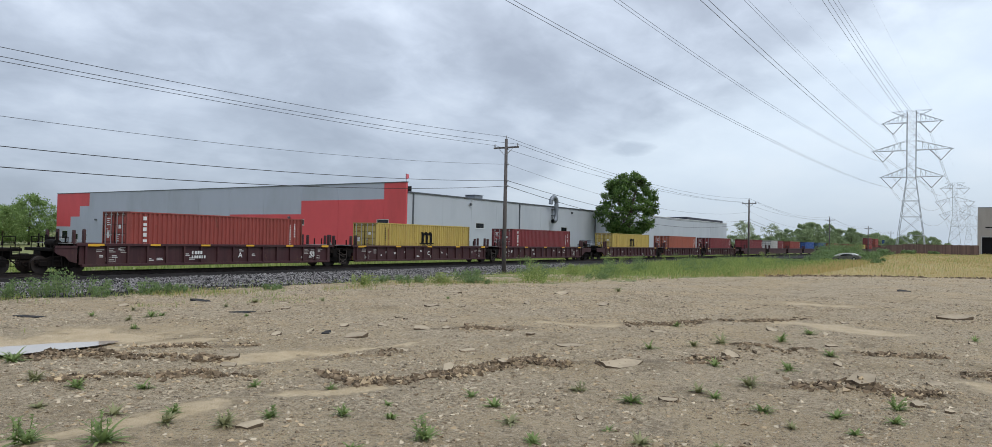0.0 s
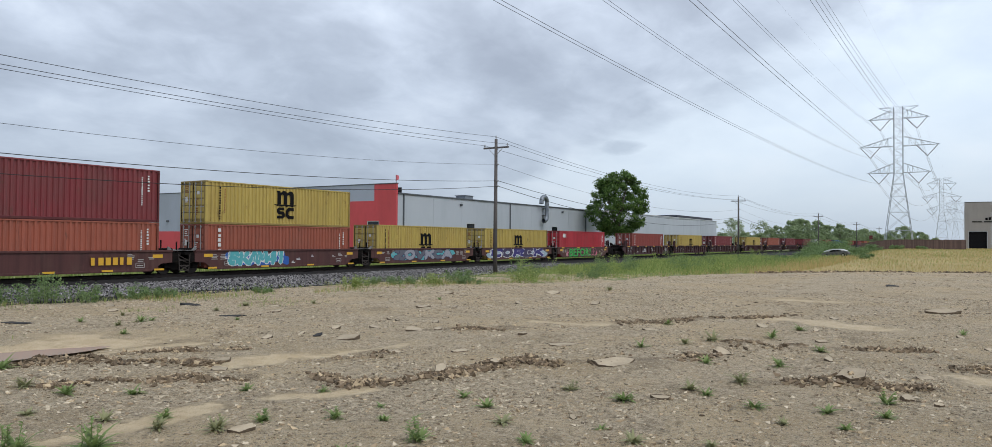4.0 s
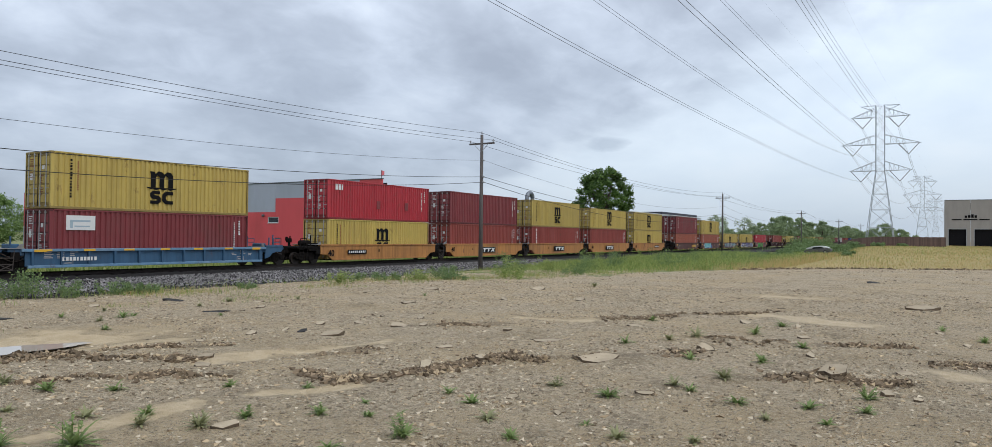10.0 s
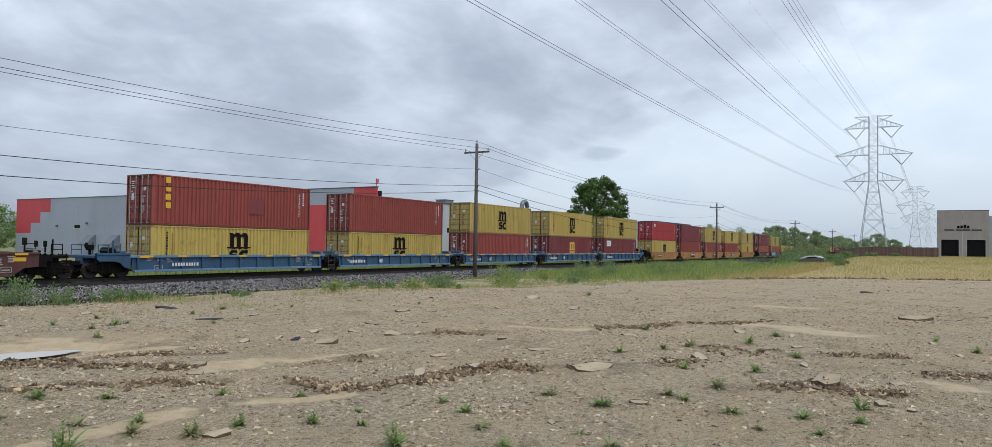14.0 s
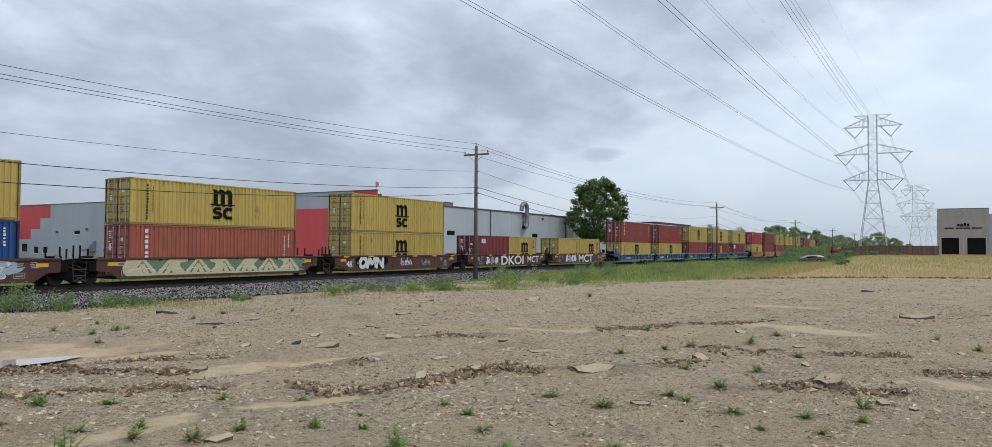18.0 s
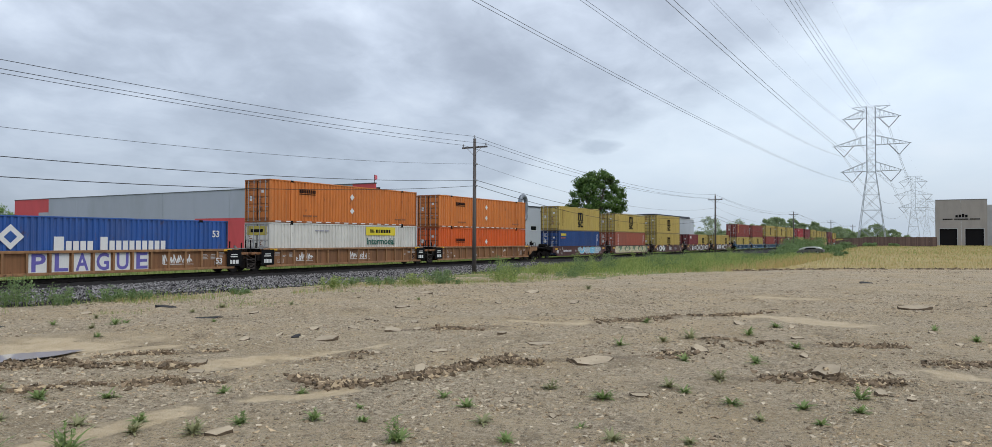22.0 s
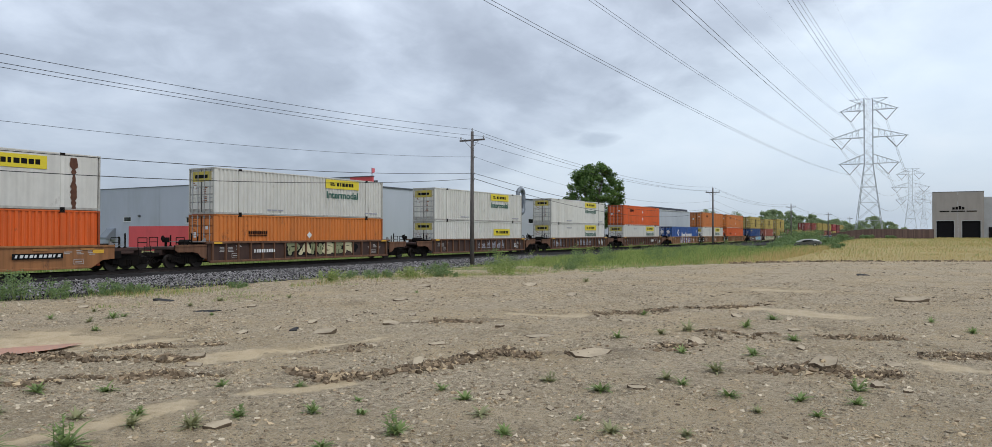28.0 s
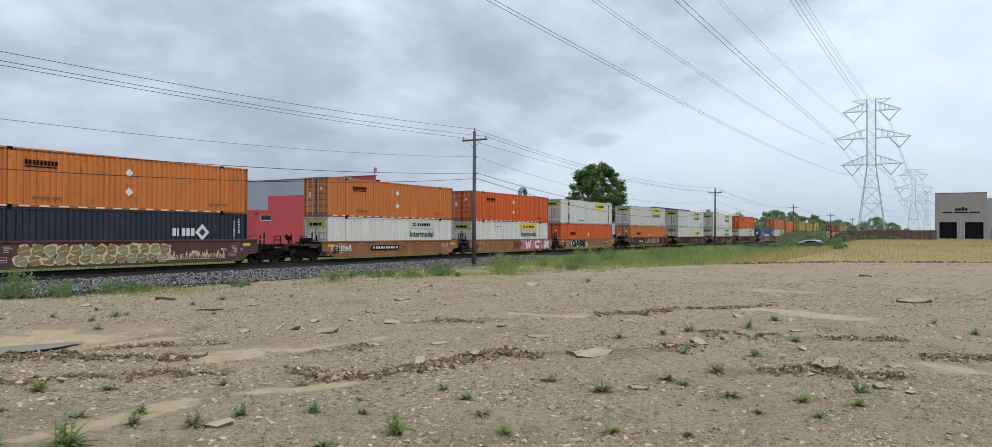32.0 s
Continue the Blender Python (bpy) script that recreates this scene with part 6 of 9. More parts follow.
def dirt_material():
    m = bpy.data.materials.new("packed_dirt_and_gravel")
    m.use_nodes = True
    nd, lk = m.node_tree.nodes, m.node_tree.links
    b = nd["Principled BSDF"]
    b.inputs["Specular IOR Level"].default_value = 0.25
    tc = nd.new("ShaderNodeTexCoord").outputs["Object"]

    def noise_(scale, detail=6, rough=0.6, vec=tc):
        n = nd.new("ShaderNodeTexNoise")
        n.inputs["Scale"].default_value, n.inputs["Detail"].default_value, n.inputs["Roughness"].default_value = scale, detail, rough
        lk.new(vec, n.inputs["Vector"])
        return n.outputs[0]

    def rng(v, a, z, lo=0.0, hi=1.0):
        n = nd.new("ShaderNodeMapRange")
        n.interpolation_type = "SMOOTHSTEP"
        for i, q in zip((1, 2, 3, 4), (a, z, lo, hi)):
            n.inputs[i].default_value = q
        lk.new(v, n.inputs[0])
        return n.outputs[0]

    def mix(f, a, c):
        n = nd.new("ShaderNodeMix")
        n.data_type = "RGBA"
        lk.new(f, n.inputs[0])
        for s, v in ((n.inputs[6], a), (n.inputs[7], c)):
            if isinstance(v, tuple):
                s.default_value = (*v, 1)
            else:
                lk.new(v, s)
        return n.outputs[2]

    def mul(a, c):
        n = nd.new("ShaderNodeMath")
        n.operation = "MULTIPLY"
        lk.new(a, n.inputs[0])
        if isinstance(c, float):
            n.inputs[1].default_value = c
        else:
            lk.new(c, n.inputs[1])
        return n.outputs[0]

    def cover(name):
        n = nd.new("ShaderNodeAttribute")
        n.attribute_name = name
        return n.outputs["Fac"]

    def add(a, c):
        n = nd.new("ShaderNodeMath")
        n.operation = "ADD"
        lk.new(a, n.inputs[0])
        lk.new(c, n.inputs[1])
        return n.outputs[0]

    ragged = noise_(7.0, 7, 0.7)
    sand = rng(add(cover("sand"), mul(ragged, 1.5)), 0.95, 1.8)
    rubble = rng(add(cover("rubble"), mul(ragged, 0.9)), 0.78, 1.10)
    soil = mix(rng(noise_(0.55, 8), 0.35, 0.65), (0.50, 0.375, 0.225), (0.62, 0.48, 0.30))
    gravel = mix(rng(noise_(9.0, 5), 0.35, 0.68), (0.40, 0.31, 0.20), (0.70, 0.57, 0.40))
    base = mix(rng(noise_(0.22, 7, 0.65), 0.40, 0.56), soil, gravel)
    base = mix(mul(rng(noise_(0.30, 6, 0.6), 0.52, 0.64), 0.6), base, (0.45, 0.345, 0.21))
    base = mix(mul(rubble, 0.6), base, (0.20, 0.145, 0.09))
    # pebbles of several sizes, each its own tone, fewer where the sand lies
    bare = rng(sand, 0.0, 1.0, 1.0, 0.3)
    bumps = None
    for scale, thr, keep, force in ((6.0, 0.30, 0.86, 0.6), (13.0, 0.38, 0.62, 0.95), (26.0, 0.42, 0.45, 0.95), (60.0, 0.46, 0.35, 0.9)):
        v = nd.new("ShaderNodeTexVoronoi")
        v.inputs["Scale"].default_value = scale
        lk.new(tc, v.inputs["Vector"])
        dot = rng(v.outputs["Distance"], thr * 0.6, thr, 1, 0)
        sp = nd.new("ShaderNodeSeparateColor")
        lk.new(v.outputs["Color"], sp.inputs[0])
        some = mul(mul(dot, rng(sp.outputs[0], keep, keep + 0.08)), bare)
        tone = mix(sp.outputs[1], (0.11, 0.082, 0.052), (0.76, 0.645, 0.47))
        base = mix(mul(some, force), base, tone)
        high = mul(some, 1.2 / scale * 6)
        bumps = high if bumps is None else add(bumps, high)
    # broad damp patches, finer dark specks painting the relief's small shadows, pale dry dust
    base = mix(mul(mul(rng(noise_(0.6, 9, 0.72), 0.54, 0.64), 0.4), bare), base, (0.17, 0.13, 0.088))
    base = mix(mul(mul(rng(noise_(4.0, 9, 0.8), 0.54, 0.62), 0.55), bare), base, (0.16, 0.12, 0.075))
    base = mix(mul(mul(rng(noise_(12.0, 9, 0.82), 0.56, 0.63), 0.6), bare), base, (0.12, 0.088, 0.054))
    base = mix(mul(mul(rng(noise_(17.0, 9, 0.82), 0.40, 0.47, 1.0, 0.0), 0.85), bare), base, (0.74, 0.635, 0.46))
    base = mix(mul(sand, 0.8), base, mix(rng(noise_(2.2, 6, 0.6), 0.35, 0.65), (0.47, 0.355, 0.205), (0.57, 0.45, 0.28)))
    lk.new(base, b.inputs["Base Color"])
    lk.new(rng(sand, 0, 1, 0.92, 0.6), b.inputs["Roughness"])
    bp = nd.new("ShaderNodeBump")
    bp.inputs["Strength"].default_value, bp.inputs["Distance"].default_value = 1.0, 0.09
    lk.new(add(mul(noise_(18.0, 8, 0.75), bare), bumps), bp.inputs["Height"])
    lk.new(bp.outputs[0], b.inputs["Normal"])
    return m


M["dirt"] = dirt_material()
M["turf_green"] = material("green_turf_floor", (0.16, 0.20, 0.055), 0.9, tint=(0.24, 0.22, 0.085), grain=1.2, amount=0.8, stain=(0.20, 0.17, 0.08), stain_scale=0.12, stain_amount=0.5, bump=0.5, bump_scale=9)
M["turf_straw"] = material("dry_straw_turf_floor", (0.39, 0.30, 0.125), 0.9, tint=(0.31, 0.25, 0.10), grain=0.8, amount=0.8, stain=(0.52, 0.40, 0.18), stain_scale=0.08, stain_amount=0.6, bump=0.5, bump_scale=9)

gx = spaced([(-400, -40, 60), (-40, -4, 3), (-4, 2, 0.5), (2, 26, 0.1), (26, 48, 0.3), (48, 110, 1.0), (110, 200, 4), (200, 600, 40), (600, 4400, 380)])
gy = spaced([(-2000, -120, 235), (-120, -24, 6), (-24, -6, 1.0), (-6, 26, 0.1), (26, 32, 0.3), (32, 60, 2), (60, 160, 10), (160, 2000, 230)])
GX, GY = np.meshgrid(gx, gy, indexing="ij")
GZ = ground_z(GX, GY) - 0.14 * np.clip((GY - 28.6) / 1.2, 0, 1)
nx, ny = GX.shape
gi = np.arange(nx * ny).reshape(nx, ny)
gf = np.stack([gi[:-1, :-1], gi[1:, :-1], gi[1:, 1:], gi[:-1, 1:]], -1).reshape(-1, 4)
cx, cy = (GX[:-1, :-1] + GX[1:, 1:]).ravel() / 2, (GY[:-1, :-1] + GY[1:, 1:]).ravel() / 2
off = cy - edge_y(cx) + 1.6 * wave(cx, cy, 21, 2.5)
straw = (cy < 15 + 3 * wave(cx, cy, 22, 9.0)) & (cx > 40)
gmat = np.where(off > 0, np.where(straw, 2, 1), 0)
gmat = np.where((gmat > 0) & (cy < 30.8) & ((cx - 46) / 14 + 1.4 * wave(cx, cy, 26, 3.0) < 0), 0, gmat)
ground_me = bpy.data.meshes.new("ground")
ground_me.from_pydata(np.stack([GX, GY, GZ], -1).reshape(-1, 3).tolist(), [], gf.tolist())
for key in ("dirt", "turf_green", "turf_straw"):
    ground_me.materials.append(M[key])
ground_me.polygons.foreach_set("material_index", gmat.astype(np.int32))
for key, cover_ in (("sand", sand_at(GX, GY)), ("rubble", rubble_at(GX, GY))):
    ground_me.attributes.new(key, "FLOAT", "POINT").data.foreach_set("value", cover_.ravel().astype(np.float32))
ground_me.polygons.foreach_set("use_smooth", [True] * len(ground_me.polygons))
tagged(put("ground", ground_me), "rough brown dirt and gravel lot with grass beyond", "ground", kind="structure")

# ---- stones: loose gravel over the lot, one joined sheet of many ----
CHIP = np.array([(1, 0, 0), (-0.5, 0.87, 0), (-0.5, -0.87, 0), (0, 0, 1), (0, 0, -1)], float)
CHIPF = np.array([(0, 1, 3), (1, 2, 3), (2, 0, 3), (1, 0, 4), (2, 1, 4), (0, 2, 4)])


def stones(name, xs, ys, zs, sizes, mats, seed, flat=0.6):
    """Angular pebbles, each turned its own way, then pressed flat."""
    rng = np.random.RandomState(seed)
    n = len(xs)
    q = rng.randn(n, 4)
    q /= np.linalg.norm(q, axis=1)[:, None]
    a, b, c, d = q.T
    rot = np.stack([1 - 2 * (c * c + d * d), 2 * (b * c - a * d), 2 * (b * d + a * c), 2 * (b * c + a * d), 1 - 2 * (b * b + d * d), 2 * (c * d - a * b), 2 * (b * d - a * c), 2 * (c * d + a * b), 1 - 2 * (b * b + c * c)], -1).reshape(n, 3, 3)
    p = CHIP[None] * np.array([1.2, 1.0, 0.85]) * (0.7 + 0.6 * rng.rand(n, 5, 1))
    p = np.einsum("nij,nkj->nki", rot, p) * sizes[:, None, None] * np.array([1, 1, flat])
    v = (p + np.stack([xs, ys, zs], -1)[:, None, :]).reshape(-1, 3)
    f = (CHIPF[None] + (np.arange(n) * 5)[:, None, None]).reshape(-1, 3)
    me = bpy.data.meshes.new(name)
    me.from_pydata(v.tolist(), [], f.tolist())
    for m in mats:
        me.materials.append(m)
    me.polygons.foreach_set("material_index", np.repeat(rng.randint(0, len(mats), n), 6).astype(np.int32))
    return me


def island_material(name, dark, light, rough=0.9, leafy=False, span=(0.1, 1.2)):
    m = bpy.data.materials.new(name)
    m.use_nodes = True
    nd, lk = m.node_tree.nodes, m.node_tree.links
    b = nd["Principled BSDF"]
    b.inputs["Roughness"].default_value = rough
    b.inputs["Specular IOR Level"].default_value = 0.3
    g = nd.new("ShaderNodeNewGeometry")
    t = nd.new("ShaderNodeTexNoise")
    t.inputs["Scale"].default_value = 25
    ad = nd.new("ShaderNodeMath")
    ad.operation = "MULTIPLY_ADD"
    ad.inputs[1].default_value = 0.35
    lk.new(t.outputs[0], ad.inputs[0])
    lk.new(g.outputs["Random Per Island"], ad.inputs[2])
    r = nd.new("ShaderNodeMapRange")
    r.inputs[1].default_value, r.inputs[2].default_value = span
    lk.new(ad.outputs[0], r.inputs[0])
    x = nd.new("ShaderNodeMix")
    x.data_type = "RGBA"
    x.inputs[6].default_value, x.inputs[7].default_value = (*dark, 1), (*light, 1)
    lk.new(r.outputs[0], x.inputs[0])
    lk.new(x.outputs[2], b.inputs["Base Color"])
    if leafy:
        tr = nd.new("ShaderNodeBsdfTranslucent")
        mx = nd.new("ShaderNodeMixShader")
        mx.inputs[0].default_value = 0.38
        lk.new(x.outputs[2], tr.inputs[0])
        lk.new(b.outputs[0], mx.inputs[1])
        lk.new(tr.outputs[0], mx.inputs[2])
        lk.new(mx.outputs[0], nd["Material Output"].inputs[0])
    return m


M["stone"] = island_material("mixed_gravel_stone", (0.14, 0.11, 0.072), (0.68, 0.575, 0.42))
M["stone_tan"] = island_material("tan_gravel_stone", (0.13, 0.095, 0.06), (0.60, 0.46, 0.29))
M["clod"] = island_material("dark_earth_clod", (0.068, 0.049, 0.031), (0.30, 0.22, 0.14))
M["ballast"] = island_material("grey_ballast_stone", (0.004, 0.004, 0.005), (0.42, 0.40, 0.395), span=(0.42, 1.15))
M["slab"] = material("broken_tan_concrete", (0.44, 0.36, 0.25), 0.9, tint=(0.33, 0.26, 0.175), grain=6, amount=0.6, stain=(0.22, 0.18, 0.13), stain_scale=2.0, stain_amount=0.5, bump=0.5, bump_scale=25, vary=0.15)
# darker colour for the slabs' sides, which paints their shade
M["shaded_edge"] = material("shaded_broken_edge", (0.17, 0.125, 0.08), 0.95, tint=(0.08, 0.058, 0.038), grain=9, amount=0.8, bump=0.8, bump_scale=25)
M["asphalt_bit"] = material("broken_black_asphalt", (0.035, 0.033, 0.032), 0.9, grain=14, amount=0.6, bump=0.5)

rs = np.random.RandomState(3)
n = 175000
rr, az = 4.5 + 36 * rs.rand(n) ** 1.5, np.radians(-6 + 76 * rs.rand(n))
sx, sy = rr * np.cos(az), rr * np.sin(az)
keep = (wave(sx, sy, 31, 1.6) + 0.9 * rs.rand(n) > 0.3) & (sy < edge_y(sx) - 0.3) & (sand_at(sx, sy) < 0.15 + 0.5 * rs.rand(n) ** 4)
sx, sy = sx[keep], sy[keep]
sz = 0.006 + 0.05 * rs.rand(len(sx)) ** 8.0 + 0.0005 * np.hypot(sx, sy)
tagged(put("loose_gravel", stones("loose_gravel", sx, sy, ground_z(sx, sy), sz, (M["stone"], M["stone"], M["stone_tan"]), 4)), "loose grey and tan gravel scattered over the dirt", "gravel", kind="stuff")
n = 32000
fx, fy = 24 + 62 * rs.rand(n), -30 + 60 * rs.rand(n)
keep = (wave(fx, fy, 34, 3.0) + 0.8 * rs.rand(n) > 0.4) & (fy < edge_y(fx) - 0.5) & (fx > 26)
fx, fy = fx[keep], fy[keep]
tagged(put("far_rubble", stones("far_rubble", fx, fy, ground_z(fx, fy) + 0.01, 0.015 + 0.085 * rs.rand(len(fx)) ** 6.0, (M["stone"], M["clod"], M["stone_tan"], M["stone_tan"]), 14, 0.4)), "scattered stones and clods over the far dirt", "gravel", kind="stuff")
cl = []
for x0, y0, x1, y1, w, h in RIDGES:
    k = int(760 * math.hypot(x1 - x0, y1 - y0))
    t = rs.rand(k)
    cl.append(np.stack([x0 + (x1 - x0) * t + rs.randn(k) * w * 0.6, y0 + (y1 - y0) * t + rs.randn(k) * w * 0.6], -1))
# dead weeds and clods along the far edge of the lot
k = 2600
t = rs.rand(k)
ex = 62 + 20 * t
cl.append(np.stack([ex + rs.randn(k) * 0.3, edge_y(ex) + 0.35 * rs.randn(k) - 0.2], -1))
cl = np.concatenate(cl)
cl = cl[wave(cl[:, 0], cl[:, 1], 33, 1.1) + 0.15 * rs.randn(len(cl)) + 0.5 * (cl[:, 0] > 55) > 0.06 + 0.2 * np.clip((cl[:, 0] - 13) / 6, 0, 1)]
tagged(put("earth_clods", stones("earth_clods", cl[:, 0], cl[:, 1], ground_z(cl[:, 0], cl[:, 1]) + 0.012, (0.010 + 0.085 * rs.rand(len(cl)) ** 4.0) * (1 + 1.3 * (cl[:, 0] > 55)), (M["clod"], M["clod"], M["clod"], M["stone_tan"]), 5, 0.8)), "dark broken clods of earth along ruts", "soil", kind="stuff")


def slab_stone(x, y, w, d, h, rz, mat, label, name="flat_stone", tilt=6, seed=0):
    """A broken slab with an angular outline, a flat tilted top and a chipped edge, half sunk in the dirt."""
    h *= 0.8
    r = random.Random(seed)
    k = r.randint(5, 7)
    ring = []
    for i in range(k):
        a = 6.2832 * (i + r.uniform(-0.3, 0.3)) / k
        q = r.uniform(0.8, 1.25)
        ring.append((math.cos(a) * w / 2 * q, math.sin(a) * d / 2 * q))
    fine = []
    for (ax, ay), (bx2, by2) in zip(ring, ring[1:] + ring[:1]):
        for t in (0, 0.5):
            j = r.uniform(-0.07, 0.07) * min(w, d)
            fine.append((ax + (bx2 - ax) * t + j, ay + (by2 - ay) * t + j))
    k = len(fine)
    v = [(a * 0.92, b * 0.92, -h * 1.5) for a, b in fine] + [(a * r.uniform(0.97, 1.03), b * r.uniform(0.97, 1.03), h * r.uniform(0.55, 0.8)) for a, b in fine] + [(a * 0.975, b * 0.975, h * (0.8 + 0.25 * math.sin(3 * a + b * 2 + seed)) * r.uniform(0.9, 1.0)) for a, b in fine]
    f = [(i, (i + 1) % k, k + (i + 1) % k, k + i) for i in range(k)] + [(k + i, k + (i + 1) % k, 2 * k + (i + 1) % k, 2 * k + i) for i in range(k)] + [tuple(range(2 * k, 3 * k))]
    # sides get the edge colour with the shade in it, the top stays pale
    mi = [1] * (2 * k) + [0]
    # tops lean a little towards the lot's near side
    lean = pose(0, 0, 0, r.uniform(4, 12), r.uniform(-12, -4), 0)
    ob = put(name, raw_mesh(name, v, f, M[mat], M["shaded_edge"] if mat == "slab" else M[mat], index=mi), None, Matrix.Translation((x, y, float(ground_z(x, y)) + h * 0.05)) @ lean @ pose(0, 0, 0, 0, 0, rz))
    return tagged(ob, label, "stone" if mat != "asphalt_bit" else "debris", "stones on the lot")


TAN, PALE, BLK = "broken tan concrete slab lying in the dirt", "pale flat stone lying in the dirt", "broken black asphalt chunk on the dirt"
SLABS = [(13.55, 5.9, 0.95, 0.55, 0.10, -30, "slab", TAN), (31.5, 0.6, 1.15, 0.5, 0.16, -60, "slab", TAN), (13.0, 12.5, 0.62, 0.34, 0.08, -40, "slab", TAN), (15.4, 12.4, 0.5, 0.4, 0.07, -50, "slab", PALE),
         (13.28, 9.36, 0.42, 0.3, 0.05, -20, "slab", PALE), (15.38, 7.94, 0.9, 0.35, 0.06, -50, "slab", PALE), (16.4, 4.5, 0.5, 0.34, 0.16, 10, "slab", TAN), (14.1, 1.6, 0.62, 0.42, 0.10, -30, "slab", PALE),
         (10.95, 8.15, 0.55, 0.22, 0.09, 30, "slab", TAN), (11.95, 7.6, 0.3, 0.24, 0.07, 0, "slab", TAN), (16.8, 24.0, 0.85, 0.25, 0.06, -60, "asphalt_bit", BLK), (15.27, 19.65, 0.9, 0.22, 0.05, -50, "asphalt_bit", BLK),
         (10.5, 23.1, 1.0, 0.2, 0.05, -60, "asphalt_bit", BLK), (13.1, 13.6, 0.3, 0.2, 0.07, 0, "asphalt_bit", BLK), (48.5, 3.5, 0.9, 0.4, 0.10, -60, "asphalt_bit", BLK), (12.4, 14.6, 0.34, 0.24, 0.06, 20, "slab", PALE),
         (22.5, 5.0, 0.5, 0.3, 0.07, 40, "slab", TAN), (19.3, 7.2, 0.55, 0.3, 0.06, -40, "slab", TAN), (26.0, 12.0, 0.6, 0.35, 0.08, 10, "slab", PALE), (30, 16, 0.7, 0.4, 0.09, -30, "slab", PALE), (9.3, 12.3, 0.35, 0.25, 0.06, 0, "slab", TAN),
         (17.0, 2.4, 0.35, 0.22, 0.06, 25, "slab", TAN), (13.2, 0.75, 0.28, 0.2, 0.08, 0, "slab", PALE), (21, 16.5, 0.6, 0.35, 0.07, -20, "slab", PALE), (9.9, 5.7, 0.26, 0.18, 0.05, 0, "slab", PALE), (27, 20, 0.8, 0.4, 0.08, -40, "slab", PALE)]
for i, (x, y, w, d, h, rz, mat, lab) in enumerate(SLABS):
    slab_stone(x, y, w, d, h, rz, mat, lab, "flat_stone" if mat == "slab" else "asphalt_chunk", seed=100 + i)

# many smaller flat stones thrown about
rl = random.Random(77)
spread = 0
while spread < 44:
    d, a = rl.uniform(8, 34), rl.uniform(-4, 62)
    x, y = d * math.cos(radians(a)), d * math.sin(radians(a))
    if y > edge_y(x) - 1 or math.hypot((x - 6.6) / 4, (y - 16.9) / 2) < 1:
        continue
    w = rl.uniform(0.14, 0.34) * (0.8 + d / 50)
    slab_stone(x, y, w, w * rl.uniform(0.5, 0.8), rl.uniform(0.03, 0.07), rl.uniform(0, 180), "slab", TAN if spread % 2 else PALE, seed=400 + spread)
    spread += 1

# ---- puddle ----
water_m = bpy.data.materials.new("shallow_muddy_water")
water_m.use_nodes = True
wb = water_m.node_tree.nodes["Principled BSDF"]
wb.inputs["Base Color"].default_value = (0.5, 0.44, 0.36, 1)
wb.inputs["Roughness"].default_value, wb.inputs["IOR"].default_value = 0.03, 1.33
wb.inputs["Specular IOR Level"].default_value = 0.8
rp = random.Random(8)
ring = []
for i in range(48):
    a = 6.2832 * i / 48
    k = 0.9 + 0.06 * math.sin(3 * a + 1) + 0.04 * math.sin(7 * a) + rp.uniform(-0.02, 0.02)
    along_, side_ = 2.1 * k * math.copysign(abs(math.cos(a)) ** 1.25, math.cos(a)), 0.72 * k * math.sin(a)
    ring.append((7.7 + 0.93 * along_ + 0.36 * side_, 17.15 - 0.20 * along_ + 0.93 * side_, -0.058))
tagged(put("puddle", raw_mesh("puddle", ring, [tuple(range(48))], water_m)), "shallow muddy rain puddle reflecting the sky", "water", kind="structure")

# ---- weeds on the lot ----
M["weed"] = island_material("fresh_weed_leaf", (0.15, 0.22, 0.07), (0.33, 0.42, 0.16), 0.65, leafy=True)
M["weed_dry"] = island_material("yellowing_weed_leaf", (0.24, 0.26, 0.12), (0.44, 0.43, 0.24), 0.7, leafy=True)


def leaf_strip(v, f, base, yaw, rise, length, width, r, fold=0.25, root=None):
    """A narrow leaf that arches out from its root."""
    c, s = math.cos(yaw), math.sin(yaw)
    if root is None:
        root = len(v)
        v.append(base)
    px, pz, ang, k, last = 0.0, 0.0, rise, 4, None
    for i in range(1, k + 1):
        px += math.cos(ang) * length / k
        pz += math.sin(ang) * length / k
        ang -= fold * r.uniform(0.7, 1.3)
        w = width * (0.35, 1.0, 0.85, 0.55, 0.06)[i]
        o = len(v)
        v.append((base[0] + px * c - w * s, base[1] + px * s + w * c, base[2] + pz))
        v.append((base[0] + px * c + w * s, base[1] + px * s - w * c, base[2] + pz + r.uniform(-0.1, 0.1) * width))
        f.append((root, o, o + 1) if last is None else (last, o, o + 1, last + 1))
        last = o


def is_thin(seed):
    """Every third weed is thin."""
    return seed % 3 == 0


